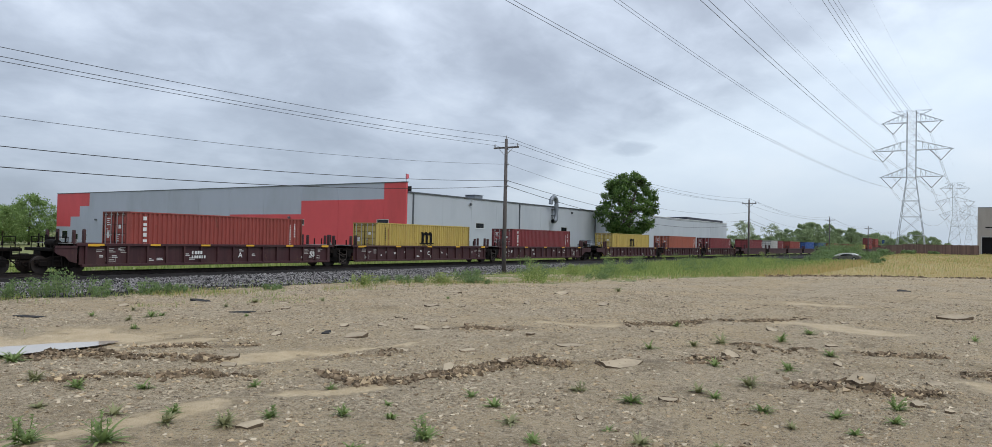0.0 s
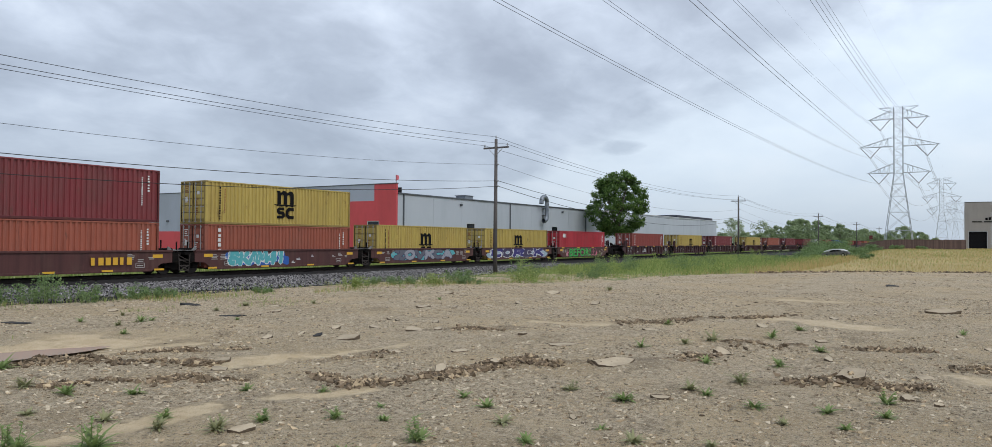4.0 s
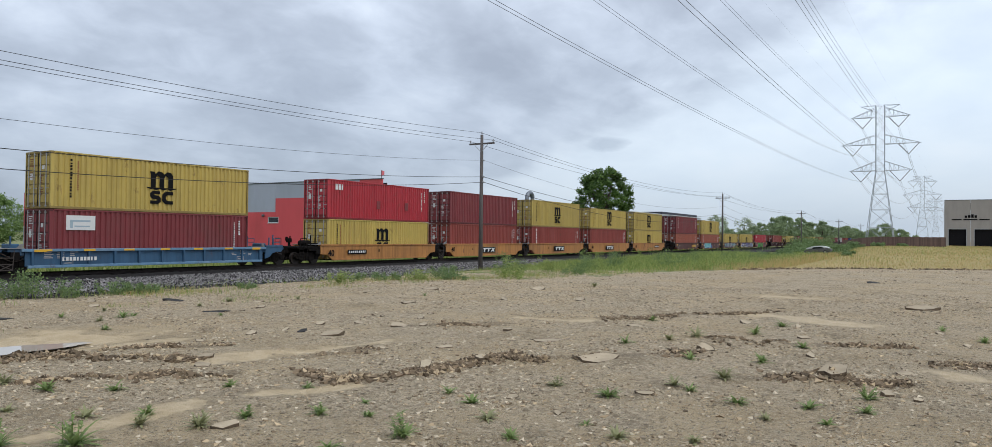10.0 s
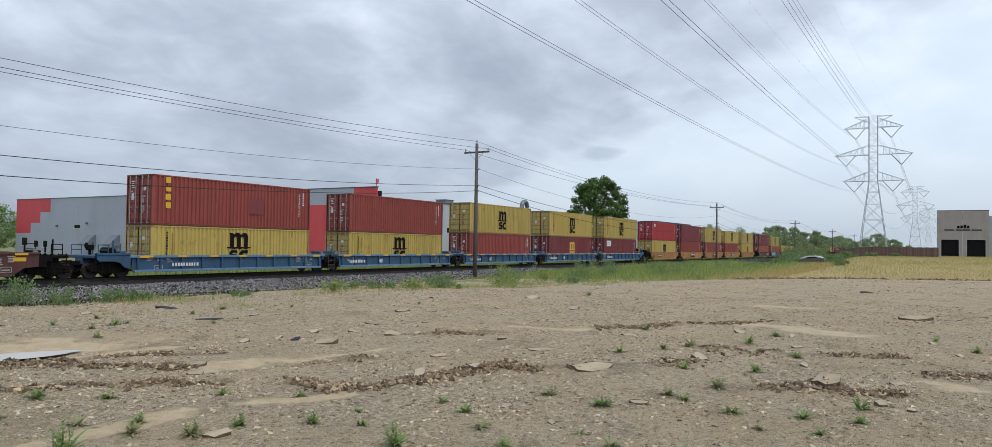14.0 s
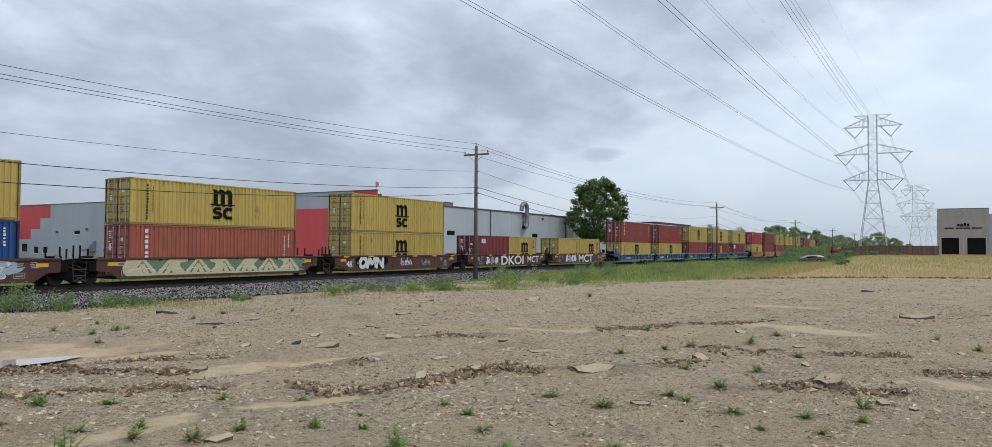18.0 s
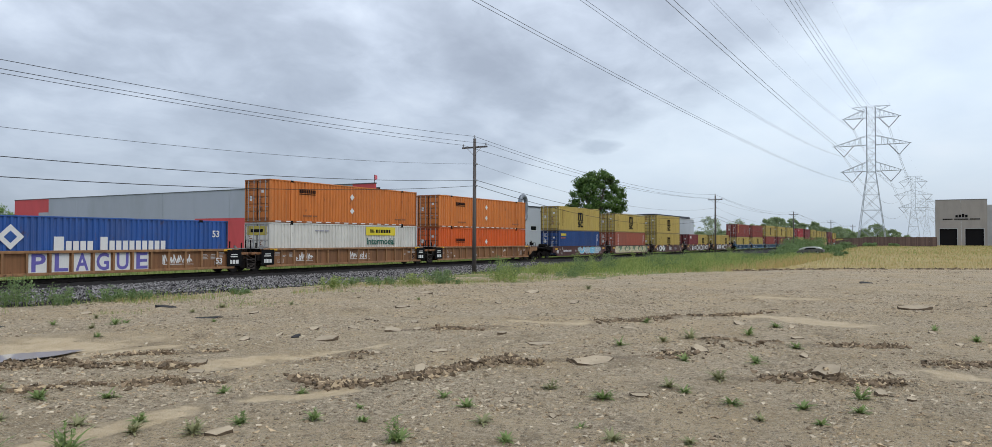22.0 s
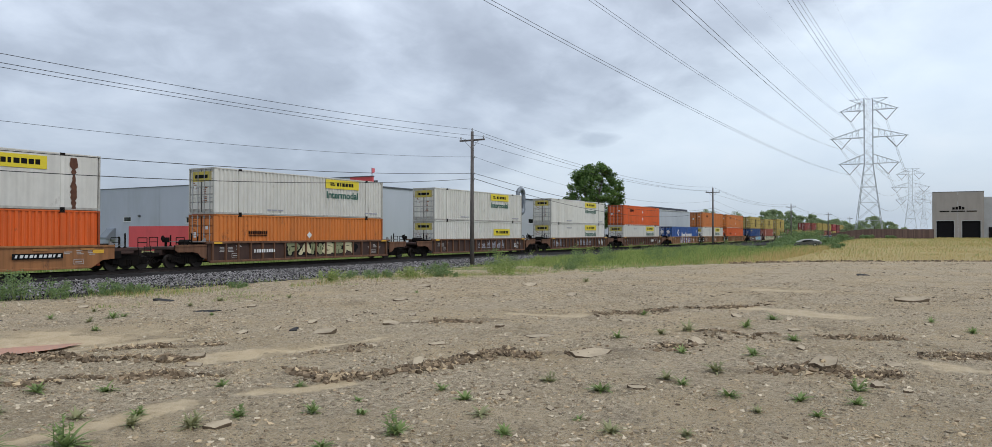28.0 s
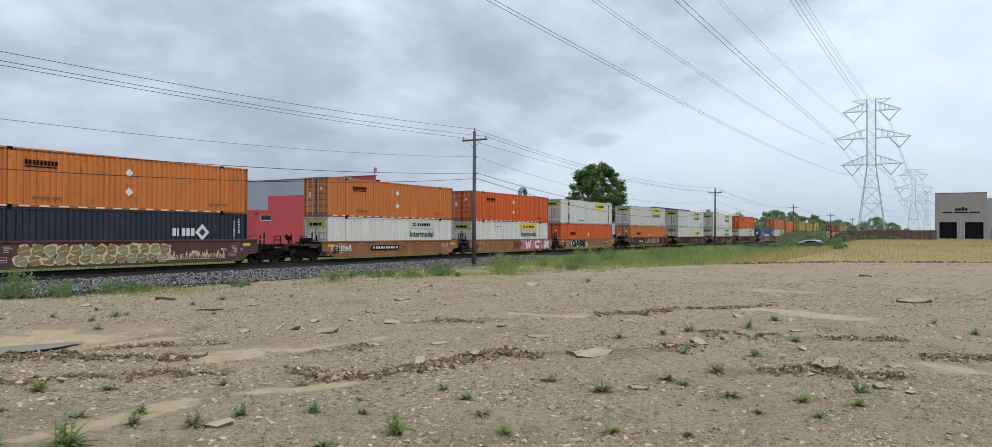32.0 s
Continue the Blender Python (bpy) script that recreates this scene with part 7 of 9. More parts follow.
def weed(x, y, size, height, mat, seed, label="green leafy weed growing in the dirt", name="weed"):
    """A tuft: rosette of arched leaves at the ground and on a few upright stems."""
    r = random.Random(seed)
    v, f = [(0, 0, 0)], []
    for i in range(int((10 if is_thin(seed) else 20) + 34 * size)):
        leaf_strip(v, f, (0, 0, 0), r.uniform(0, 6.28), r.uniform(0.3, 1.15), size * r.uniform(0.32, 0.78), 0.014 + 0.022 * size, r, 0.22, 0)
    ob = tagged(put(name, raw_mesh("leaves", v, f, M[mat]), None, (x, y, float(ground_z(x, y)) - 0.01)), label, "plant", "weeds on the lot")
    for q in range(int(2 + height * 7)):
        h = height * r.uniform(0.55, 1.05)
        bx, by, lx, ly = r.uniform(-0.22, 0.22) * size, r.uniform(-0.22, 0.22) * size, r.uniform(-0.18, 0.18) * h, r.uniform(-0.18, 0.18) * h
        v, f = [], []
        for j in range(10):
            t = j / 9
            v += [(bx + lx * t - 0.006, by + ly * t, h * t), (bx + lx * t + 0.006, by + ly * t, h * t)]
            if j:
                f.append((2 * j - 2, 2 * j - 1, 2 * j + 1, 2 * j))
        for j in range(1, 10):
            t = j / 9
            for e in range(2):
                leaf_strip(v, f, (bx + lx * t, by + ly * t, h * t), r.uniform(0, 6.28), r.uniform(0.0, 0.9), h * r.uniform(0.2, 0.36), 0.014 + 0.015 * h, r, 0.3, 2 * j + e)
        put("stem", raw_mesh("stem", v, f, M[mat]), ob)
    return ob


WEEDS = [(6.09, 8.13, 0.42, 0.28), (4.72, 8.54, 0.6, 0.36), (4.25, 9.3, 0.55, 0.38), (5.7, 8.8, 0.36, 0.14), (7.38, 7.31, 0.34, 0.16), (9.16, 5.97, 0.36, 0.08), (8.45, 5.25, 0.34, 0.05), (7.09, 5.61, 0.46, 0.32), (10.74, 4.46, 0.42, 0.12), (13.11, 3.28, 0.48, 0.26),
         (12.58, 0.98, 0.44, 0.24), (11.57, 1.66, 0.36, 0.08), (10.66, 2.08, 0.22, 0.0), (10.83, 1.33, 0.3, 0.0), (11.29, 2.62, 0.34, 0.1), (10.99, 5.49, 0.34, 0.16), (9.56, 6.66, 0.3, 0.12), (6.66, 7.95, 0.28, 0.16), (5.61, 9.87, 0.34, 0.1), (6.67, 15.24, 0.6, 0.2),
         (6.09, 11.81, 0.4, 0.16), (5.08, 10.83, 0.26, 0.06), (15.01, 4.43, 0.4, 0.1), (11.81, 0.93, 0.3, 0.06), (13.4, 22.67, 0.3, 0.15), (12.95, 20.4, 0.4, 0.12), (22.1, 3.87, 0.5, 0.1), (18.41, 5.28, 0.55, 0.1), (9.1, 4.1, 0.2, 0.0), (8.2, 7.2, 0.18, 0.05),
         (17.2, 5.6, 0.4, 0.1), (20, 4.2, 0.5, 0.12), (14.6, 18.6, 0.25, 0.1), (16, 21.5, 0.3, 0.15), (11.6, 21.8, 0.3, 0.1), (24, 18, 0.3, 0.08), (19.5, 20.5, 0.35, 0.12), (7.6, 6.6, 0.22, 0.08), (6.2, 6.0, 0.3, 0.08), (9.0, 2.6, 0.26, 0.1),
         (6.69, 11.0, 0.36, 0.12), (6.06, 9.22, 0.3, 0.16), (11.69, 20.02, 0.3, 0.2), (12.5, 20.2, 0.5, 0.12), (10.88, 18.33, 0.28, 0.15), (17.72, 22.14, 0.4, 0.25), (8.5, 8.7, 0.26, 0.1), (7.89, 9.78, 0.3, 0.14), (5.92, 12.74, 0.4, 0.2), (16.02, 6.24, 0.42, 0.08), (15.43, 3.1, 0.42, 0.16), (11.97, 3.8, 0.34, 0.06),
         (11.85, 3.5, 0.3, 0.08), (7.97, 4.61, 0.28, 0.1), (8.66, 3.47, 0.34, 0.12), (21.36, 7.47, 0.4, 0.06), (18.33, 2.77, 0.4, 0.06), (34.0, 14.9, 0.6, 0.12), (23.7, 0.0, 0.35, 0.06), (21.9, -0.9, 0.4, 0.06)]
for i, (x, y, s, h) in enumerate(WEEDS):
    weed(x, y, s, h, "weed" if i % 3 else "weed_dry", 200 + i)
# taller clumps along the foot of the ballast and round the pole
CLUMPS = [(14.3, 28.9, 1.5, 0.95), (13.5, 29.0, 1.3, 0.75), (15.0, 28.6, 1.2, 0.6), (12.4, 29.2, 1.2, 0.55), (17.4, 28.4, 1.1, 0.5), (18.6, 28.3, 1.1, 0.36), (22.6, 26.8, 1.2, 0.22), (27.1, 25.6, 0.8, 0.6), (29.6, 26.2, 1.4, 0.35), (31.2, 25.8, 1.4, 0.35), (32.6, 25.0, 1.2, 0.5),
          (34.6, 24.6, 1.4, 0.6), (36.2, 25.2, 1.2, 0.6), (39.6, 22.8, 1.5, 1.25), (41.5, 24.8, 1.1, 1.2), (48.5, 22.0, 1.4, 1.35), (51.6, 22.6, 1.2, 1.4), (54, 24.5, 1.3, 0.9), (62.0, 20.5, 1.4, 1.2), (37.6, 21.8, 1.2, 0.5), (34.0, 23.6, 1.1, 0.4), (45.0, 21.2, 1.2, 0.6), (58.8, 16.4, 1.2, 0.7), (66, 20.0, 1.6, 1.2), (44.2, 25.2, 1.2, 0.9), (46.8, 24.0, 1.1, 0.8), (56.5, 23.0, 1.3, 1.3), (60.0, 24.6, 1.3, 1.2), (64.5, 23.4, 1.4, 1.3), (70.0, 23.8, 1.6, 1.4), (75.0, 21.5, 1.6, 1.4), (71.0, 17.2, 1.6, 1.1), (80.0, 20.0, 1.8, 1.5), (86.0, 18.0, 1.8, 1.4), (92.0, 21.0, 2.0, 1.5)]

# ---- railway: ballast, ties, rails ----
bx = spaced([(-60, 6, 6), (6, 70, 0.25), (70, 200, 3), (200, 2400, 100)])
prof = [(28.2, -0.10), (29.2, 0.02), (30.4, 0.05), (32.0, 0.06), (33.5, 0.05), (35.0, 0.06), (36.2, 0.05), (36.9, 0.045), (37.25, 0.08), (37.6, 0.225), (38.2, 0.225), (38.6, 0.17), (39.8, 0.17), (40.2, 0.21), (41.0, 0.22), (41.8, 0.16), (42.8, 0.0), (43.6, -0.06), (44.4, -0.08)]
by_, bz_ = np.array([p[0] for p in prof]), np.array([p[1] for p in prof])
BX, BY = np.meshgrid(bx, by_, indexing="ij")
BZ = np.broadcast_to(bz_, BX.shape) + 0.03 * wave(BX, BY, 41, 0.5, 2)
BY2 = BY + np.where(BY < 30.0, 0.6 * wave(BX, BY, 42, 2.0) + np.interp(BX, [6, 14, 20, 34, 48, 70], [0.0, 0.4, 0.9, -0.4, 0.6, 2.0]), 0)
bi = np.arange(BX.size).reshape(BX.shape)
bf = np.stack([bi[:-1, :-1], bi[1:, :-1], bi[1:, 1:], bi[:-1, 1:]], -1).reshape(-1, 4)
# bed is near-black: its colour holds the shade in the gaps between stones
M["ballast_bed"] = material("gap_shade_ballast_bed", (0.022, 0.021, 0.022), 0.95, tint=(0.012, 0.011, 0.012), grain=11, amount=0.95, stain=(0.10, 0.095, 0.095), stain_scale=1.0, stain_amount=0.3, bump=1.0, bump_scale=14)
BYC = (BY[:-1, :-1] + BY[1:, 1:]).ravel() / 2
# the shade below the train is put into this near-black strip of bed
M["shaded_bed"] = material("shade_blackened_ballast", (0.008, 0.007, 0.007), 0.95, tint=(0.016, 0.013, 0.012), grain=11, amount=0.8, bump=1.0, bump_scale=14)
tagged(put("ballast_bed", raw_mesh("ballast_bed", np.stack([BX, BY2, BZ], -1).reshape(-1, 3).tolist(), bf.tolist(), M["ballast_bed"], M["shaded_bed"], index=np.where((BYC > 37.05) & (BYC < 40.4), 1, 0).tolist())), "bed of grey crushed stone ballast", "ballast", kind="structure")
rs = np.random.RandomState(9)
n = 60000
sx, sy = 8 + 62 * rs.rand(n) ** 1.3, 28.6 + 8.55 * rs.rand(n)
ok = sy > 28.9 + np.interp(sx, [6, 14, 20, 34, 48, 70], [0.0, 0.4, 0.9, -0.4, 0.6, 2.0]) + 0.7 * wave(sx, sy, 43, 1.5)
sx, sy = sx[ok], sy[ok]
n = len(sx)
sz = np.interp(sy, by_, bz_) + 0.02
tagged(put("ballast_stones", stones("ballast_stones", sx, sy, sz, 0.018 + 0.044 * rs.rand(n) + 0.0005 * sx, (M["ballast"],), 10, 0.9)), "loose grey crushed ballast stones", "gravel", kind="stuff")

rail_profile = [(-0.07, 0), (0.07, 0), (0.07, 0.012), (0.012, 0.035), (0.012, 0.115), (0.036, 0.125), (0.036, 0.158), (0.028, 0.165), (-0.028, 0.165), (-0.036, 0.158), (-0.036, 0.125), (-0.012, 0.115), (-0.012, 0.035), (-0.07, 0.012)]
track = tagged(new("railway_track"), "single railway track of rusty rails on dark ties", "track", kind="structure")
for y in (TRACK_Y - 0.753, TRACK_Y + 0.753):
    k = len(rail_profile)
    v = [(x, y + a, RAIL_Z - 0.165 + b) for x in (-80, 2400) for a, b in rail_profile]
    f = [(i, (i + 1) % k, k + (i + 1) % k, k + i) for i in range(k)]
    put("rail", raw_mesh("rail", v, f, M["rail"]), track)
tie_me = mesh_of("tie", boxes(((-0.115, -1.3, -0.18), (0.115, 1.3, 0)), bevel=0.015), M["tie"])
for i in range(150):
    put("tie", tie_me, track, pose(10 + i * 0.6, TRACK_Y + 0.04 * math.sin(i * 7.3), RAIL_Z - 0.158, 0, 0, 1.2 * math.sin(i * 3.7)))
v, f = [], []
for i in range(420):
    x = 100 + i * 0.6 if i < 380 else -14 + (i - 380) * 0.6
    o = len(v)
    v += [(x + a, TRACK_Y + b, RAIL_Z - 0.158 + c) for a in (-0.115, 0.115) for b in (-1.3, 1.3) for c in (-0.18, 0)]
    f += [(o, o + 1, o + 3, o + 2), (o + 4, o + 6, o + 7, o + 5), (o, o + 4, o + 5, o + 1), (o + 2, o + 3, o + 7, o + 6), (o + 1, o + 5, o + 7, o + 3)]
tagged(put("far_ties", raw_mesh("far_ties", v, f, M["tie"]), track), kind="stuff")

# ---- warehouse beyond the track ----
M["wall_grey"] = material("grey_painted_panel", (0.405, 0.435, 0.525), 0.6, tint=(0.37, 0.40, 0.48), grain=0.6, amount=0.6, stain=(0.24, 0.26, 0.29), stain_scale=0.12, stain_amount=0.4, stretch=(1, 1, 0.4))
M["wall_red"] = material("red_painted_panel", (0.65, 0.08, 0.095), 0.6, tint=(0.57, 0.07, 0.082), grain=0.6, amount=0.6, stain=(0.36, 0.05, 0.045), stain_scale=0.15, stain_amount=0.35, stretch=(1, 1, 0.4))
M["wall_pale"] = material("pale_grey_metal_cladding", (0.455, 0.49, 0.535), 0.5, tint=(0.405, 0.44, 0.485), grain=0.4, amount=0.7, stain=(0.30, 0.33, 0.37), stain_scale=0.1, stain_amount=0.4, stretch=(1, 1, 0.3))
M["trim"] = material("dark_grey_metal_trim", (0.10, 0.11, 0.125), 0.5, 0.3, amount=0.3)
M["roofing"] = material("dark_roof_membrane", (0.05, 0.055, 0.07), 0.8, amount=0.4, grain=1.0)
M["concrete"] = material("weathered_tilt_up_concrete", (0.34, 0.32, 0.30), 0.85, tint=(0.29, 0.275, 0.26), grain=0.8, amount=0.7, stain=(0.22, 0.20, 0.18), stain_scale=0.2, stain_amount=0.4, stretch=(1, 1, 0.35), bump=0.2)
M["concrete_grey"] = material("pale_grey_concrete", (0.42, 0.44, 0.46), 0.85, grain=0.8, amount=0.5)
M["frame"] = material("white_window_frame", (0.62, 0.63, 0.64), 0.5, amount=0.2)
M["interior"] = material("dark_interior", (0.02, 0.022, 0.025), 0.9, amount=0.3)
M["door_dark"] = material("black_dock_door", (0.012, 0.012, 0.014), 0.85, amount=0.4, grain=2, spec=0.1)
M["duct"] = material("dull_sheet_metal", (0.22, 0.245, 0.275), 0.5, 0.45, amount=0.4, grain=4)
M["pink"] = material("faded_pink_flag_cloth", (0.85, 0.20, 0.24), 0.8, amount=0.3)
glass_m = bpy.data.materials.new("dark_window_glass")
glass_m.use_nodes = True
gb = glass_m.node_tree.nodes["Principled BSDF"]
gb.inputs["Base Color"].default_value = (0.02, 0.025, 0.03, 1)
gb.inputs["Roughness"].default_value, gb.inputs["Transmission Weight"].default_value, gb.inputs["IOR"].default_value = 0.05, 0.35, 1.5
M["glass"] = glass_m


def cell_wall(name, parent, place, us, zs, holes, colour_of, mats, joints, thick=0.25, gap=0.03, label=""):
    """A wall of panels in u and z, open at the holes, with a groove at each joint; every panel is a part of its own."""
    wall = put(name, None, parent, place, label)
    ends = sorted({min(us), max(us)} | set(joints))
    z_b = sorted(set(zs) | {h[2] for h in holes} | {h[3] for h in holes})
    for e0, e1 in zip(ends, ends[1:]):
        u_b = sorted({e0 + gap / 2, e1 - gap / 2} | {u for u in set(us) | {h[0] for h in holes} | {h[1] for h in holes} if e0 + gap < u < e1 - gap})
        bm = bmesh.new()
        for a, b in zip(u_b, u_b[1:]):
            for c, d in zip(z_b, z_b[1:]):
                um, zm = (a + b) / 2, (c + d) / 2
                if any(h[0] < um < h[1] and h[2] < zm < h[3] for h in holes):
                    continue
                n0 = len(bm.faces)
                box(bm, (a, 0, c), (b, thick, d))
                bm.faces.ensure_lookup_table()
                for i in range(n0, len(bm.faces)):
                    bm.faces[i].material_index = colour_of(um, zm)
        bmesh.ops.remove_doubles(bm, verts=bm.verts, dist=0.0005)
        put("panel", mesh_of("panel", bm, *mats), wall)
    return wall


def window(parent, u0, u1, z0, z1, place, name="window"):
    """Framed pane set into a wall; place turns u, depth and z into the building's space."""
    fr = boxes(((u0, 0.02, z0), (u1, 0.14, z0 + 0.07)), ((u0, 0.02, z1 - 0.07), (u1, 0.14, z1)), ((u0, 0.02, z0 + 0.07), (u0 + 0.07, 0.14, z1 - 0.07)), ((u1 - 0.07, 0.02, z0 + 0.07), (u1, 0.14, z1 - 0.07)))
    w = put(name, mesh_of("window_frame", fr, M["frame"]), parent, place, "white-framed dark window")
    put("pane", mesh_of("pane", boxes(((u0 + 0.06, 0.07, z0 + 0.06), (u1 - 0.06, 0.085, z1 - 0.06))), M["glass"]), w)
    put("sill", mesh_of("sill", boxes(((u0 - 0.05, -0.06, z0 - 0.06), (u1 + 0.05, 0.06, z0)), bevel=0.01), M["frame"]), w)
    return w


WX, WY, WEND = 64.9, 55.0, 134.3
warehouse = thing("warehouse", "long grey and red panelled warehouse beside the railway", "building", at=(0, 0, 0))
# west wall: u runs along +y; outside faces -x
west = Matrix(((0, 1, 0, WX), (1, 0, 0, 0), (0, 0, 1, 0), (0, 0, 0, 1)))
JOINTS = {58.4, 65.86, 72.5, 79.8, 86.9, 94.0, 101.2, 108.4, 115.6, 123.7}
w_holes = [(57.6, 59.5, 3.9, 4.66), (71.9, 73.85, 3.9, 4.66), (86.95, 88.2, 3.8, 4.66), (100.7, 102.5, 4.07, 4.8), (115.0, 116.8, 4.03, 4.75), (130.5, 132.5, 1.15, 2.62), (127.1, 128.7, 0.95, 2.15), (124.3, 125.8, 1.0, 2.15)]


def west_colour(u, z):
    red = (u < 58.4) or (u < 72.5 and z < 7.02) or (u < 86.9 and z < 5.28) or (u < 101.2 and z < 3.4)
    red = red or (u > 123.7 and z > 6.77) or (u > 126.7 and z > 5.0) or (u > 129.6 and z > 3.3)
    return 1 if red else 0


us = sorted({WY, WEND, 126.7, 129.6} | JOINTS)
cell_wall("west_wall", warehouse, west, us, [-0.1, 3.3, 3.4, 5.0, 5.28, 6.77, 7.02, 8.95], w_holes, west_colour, (M["wall_grey"], M["wall_red"]), JOINTS, label="grey panel wall with stepped red blocks")
put("backing", mesh_of("backing", boxes(((WY + 0.3, 1.2, -0.1), (WEND - 0.3, 1.3, 8.6))), M["interior"]), warehouse, west)
for h in w_holes:
    if h[3] - h[2] < 2:
        window(warehouse, *h, west)
for u0 in (104.4, 110.6):
    # sheet metal hood: its top slopes down away from the wall
    hood = bmesh.new()
    va, vb = ([hood.verts.new((u, -d, z)) for d, z in ((0.002, 3.1), (0.25, 3.1), (1.5, 1.75), (1.5, 1.45), (0.002, 1.45))] for u in (u0, u0 + 1.9))
    hood.faces.new(va)
    hood.faces.new(vb[::-1])
    for i in range(5):
        hood.faces.new((va[i], vb[i], vb[(i + 1) % 5], va[(i + 1) % 5]))
    bmesh.ops.recalc_face_normals(hood, faces=hood.faces)
    put("intake_hood", mesh_of("intake_hood", hood, M["duct"]), warehouse, west, "sloping grey sheet metal intake hood")
put("coping", mesh_of("coping", boxes(((WY - 0.05, -0.06, 8.95), (WEND, 0.32, 9.05)), bevel=0.01), M["trim"]), warehouse, west)
for u, z in ((121.4, 4.5), (74.6, 4.85), (98.5, 4.9), (113.0, 4.9)):
    put("wall_lamp", mesh_of("wall_lamp", boxes(((u - 0.18, -0.3, z - 0.15), (u + 0.18, 0, z + 0.15)), bevel=0.06), M["trim"]), warehouse, west)
# south wall along the track: u runs along +x, outside faces -y; two bays of cladding
south = Matrix.Translation((0, WY, 0))
SEND, SEND2 = 115.2, 195.0
s_holes = [(79.1, 81.1, 3.95, 4.72), (102.8, 104.85, 4.0, 4.78)]
cell_wall("south_wall", warehouse, south, [WX + 0.25, SEND], [-0.1, 7.75], s_holes, lambda u, z: 0, (M["wall_pale"],), (71.9, 78.0, 84.0, 90.0, 96.2, 102.3, 108.6), gap=0.02, label="pale grey metal-clad side wall")
cell_wall("south_wall", warehouse, south, [SEND + 0.1, SEND2], [-0.1, 7.95], [], lambda u, z: 0, (M["wall_pale"],), (125.0, 140.0, 154.0, 167.6, 181.0), gap=0.05, label="pale grey metal-clad rear bay wall")
for h in s_holes:
    window(warehouse, *h, south)
put("backing", mesh_of("backing", boxes(((WX + 1, 1.2, -0.1), (SEND2 - 0.5, 1.3, 7.6))), M["interior"]), warehouse, south)
put("eave_trim", mesh_of("eave_trim", boxes(((WX + 0.25, -0.12, 7.75), (SEND, 0.2, 7.93)), bevel=0.02), M["trim"]), warehouse, south)
put("eave_trim", mesh_of("eave_trim", boxes(((SEND + 0.1, -0.12, 7.95), (SEND2, 0.2, 8.08)), bevel=0.02), M["frame"]), warehouse, south)
for u in (66.15, 90.0, SEND - 0.1):
    put("downpipe", mesh_of("downpipe", boxes(((u - 0.09, -0.14, 0.2), (u + 0.09, -0.003, 7.75)), bevel=0.02), M["trim"]), warehouse, south)
v = [(WX + 0.25, WY + 0.2, 7.8), (SEND2, WY + 0.2, 7.8), (SEND2, WEND, 8.3), (WX + 0.25, WEND, 8.3)]
put("roof", raw_mesh("roof", v, [(0, 1, 2, 3)], M["roofing"]), warehouse)
put("back_wall", mesh_of("back_wall", boxes(((WX + 0.25, WEND - 0.25, -0.1), (SEND2, WEND, 8.3)), ((SEND2 - 0.25, WY + 0.25, -0.1), (SEND2, WEND - 0.25, 8.0))), M["wall_grey"]), warehouse)
put("dark_parapet", mesh_of("dark_parapet", boxes(((166.5, WY + 1.0, 7.9), (194.8, WY + 6, 8.75)), bevel=0.03), M["roofing"]), warehouse, None, "dark raised roof parapet")
put("roof_unit", mesh_of("roof_unit", boxes(((81.0, WY + 1.6, 7.7), (82.9, WY + 3.2, 8.5)), ((80.9, WY + 1.5, 8.5), (83.0, WY + 3.3, 8.56)), bevel=0.04), M["duct"]), warehouse, None, "sheet metal rooftop air unit")
for u, z in ((77.7, 7.05), (106.2, 7.15)):
    put("wall_lamp", mesh_of("wall_lamp", boxes(((u - 0.16, -0.3, z - 0.16), (u + 0.16, 0, z + 0.16)), bevel=0.06), M["trim"]), warehouse, south)


def tube(path, r, mat, name, parent, sides=14, label=""):
    """A round duct along a path."""
    v, f = [], []
    pts = [Vector(p) for p in path]
    for i, p in enumerate(pts):
        d = (pts[min(i + 1, len(pts) - 1)] - pts[max(i - 1, 0)]).normalized()
        q = d.to_track_quat("Z", "Y")
        for j in range(sides):
            a = 6.2832 * j / sides
            v.append(p + q @ Vector((r * math.cos(a), r * math.sin(a), 0)))
    for i in range(len(pts) - 1):
        for j in range(sides):
            f.append((i * sides + j, i * sides + (j + 1) % sides, (i + 1) * sides + (j + 1) % sides, (i + 1) * sides + j))
    return put(name, raw_mesh(name, v, f, mat, smooth=True), parent, None, label)


duct = [(98.75, 54.3, 5.55), (99.2, 54.3, 5.55), (99.6, 54.3, 5.75), (99.8, 54.3, 6.2), (99.8, 54.3, 7.2), (99.8, 54.3, 8.2)]
duct += [(98.95 + 0.85 * math.cos(a), 54.3, 8.5 + 0.75 * math.sin(a)) for a in [k * math.pi / 9 for k in range(0, 9)]] + [(98.05, 54.3, 8.15)]
tube(duct, 0.34, M["duct"], "exhaust_duct", warehouse, label="gooseneck sheet metal exhaust duct on the wall")
for z in (6.4, 7.4):
    put("duct_bracket", mesh_of("duct_bracket", boxes(((99.4, 54.25, z), (100.2, WY, z + 0.08))), M["trim"]), warehouse)

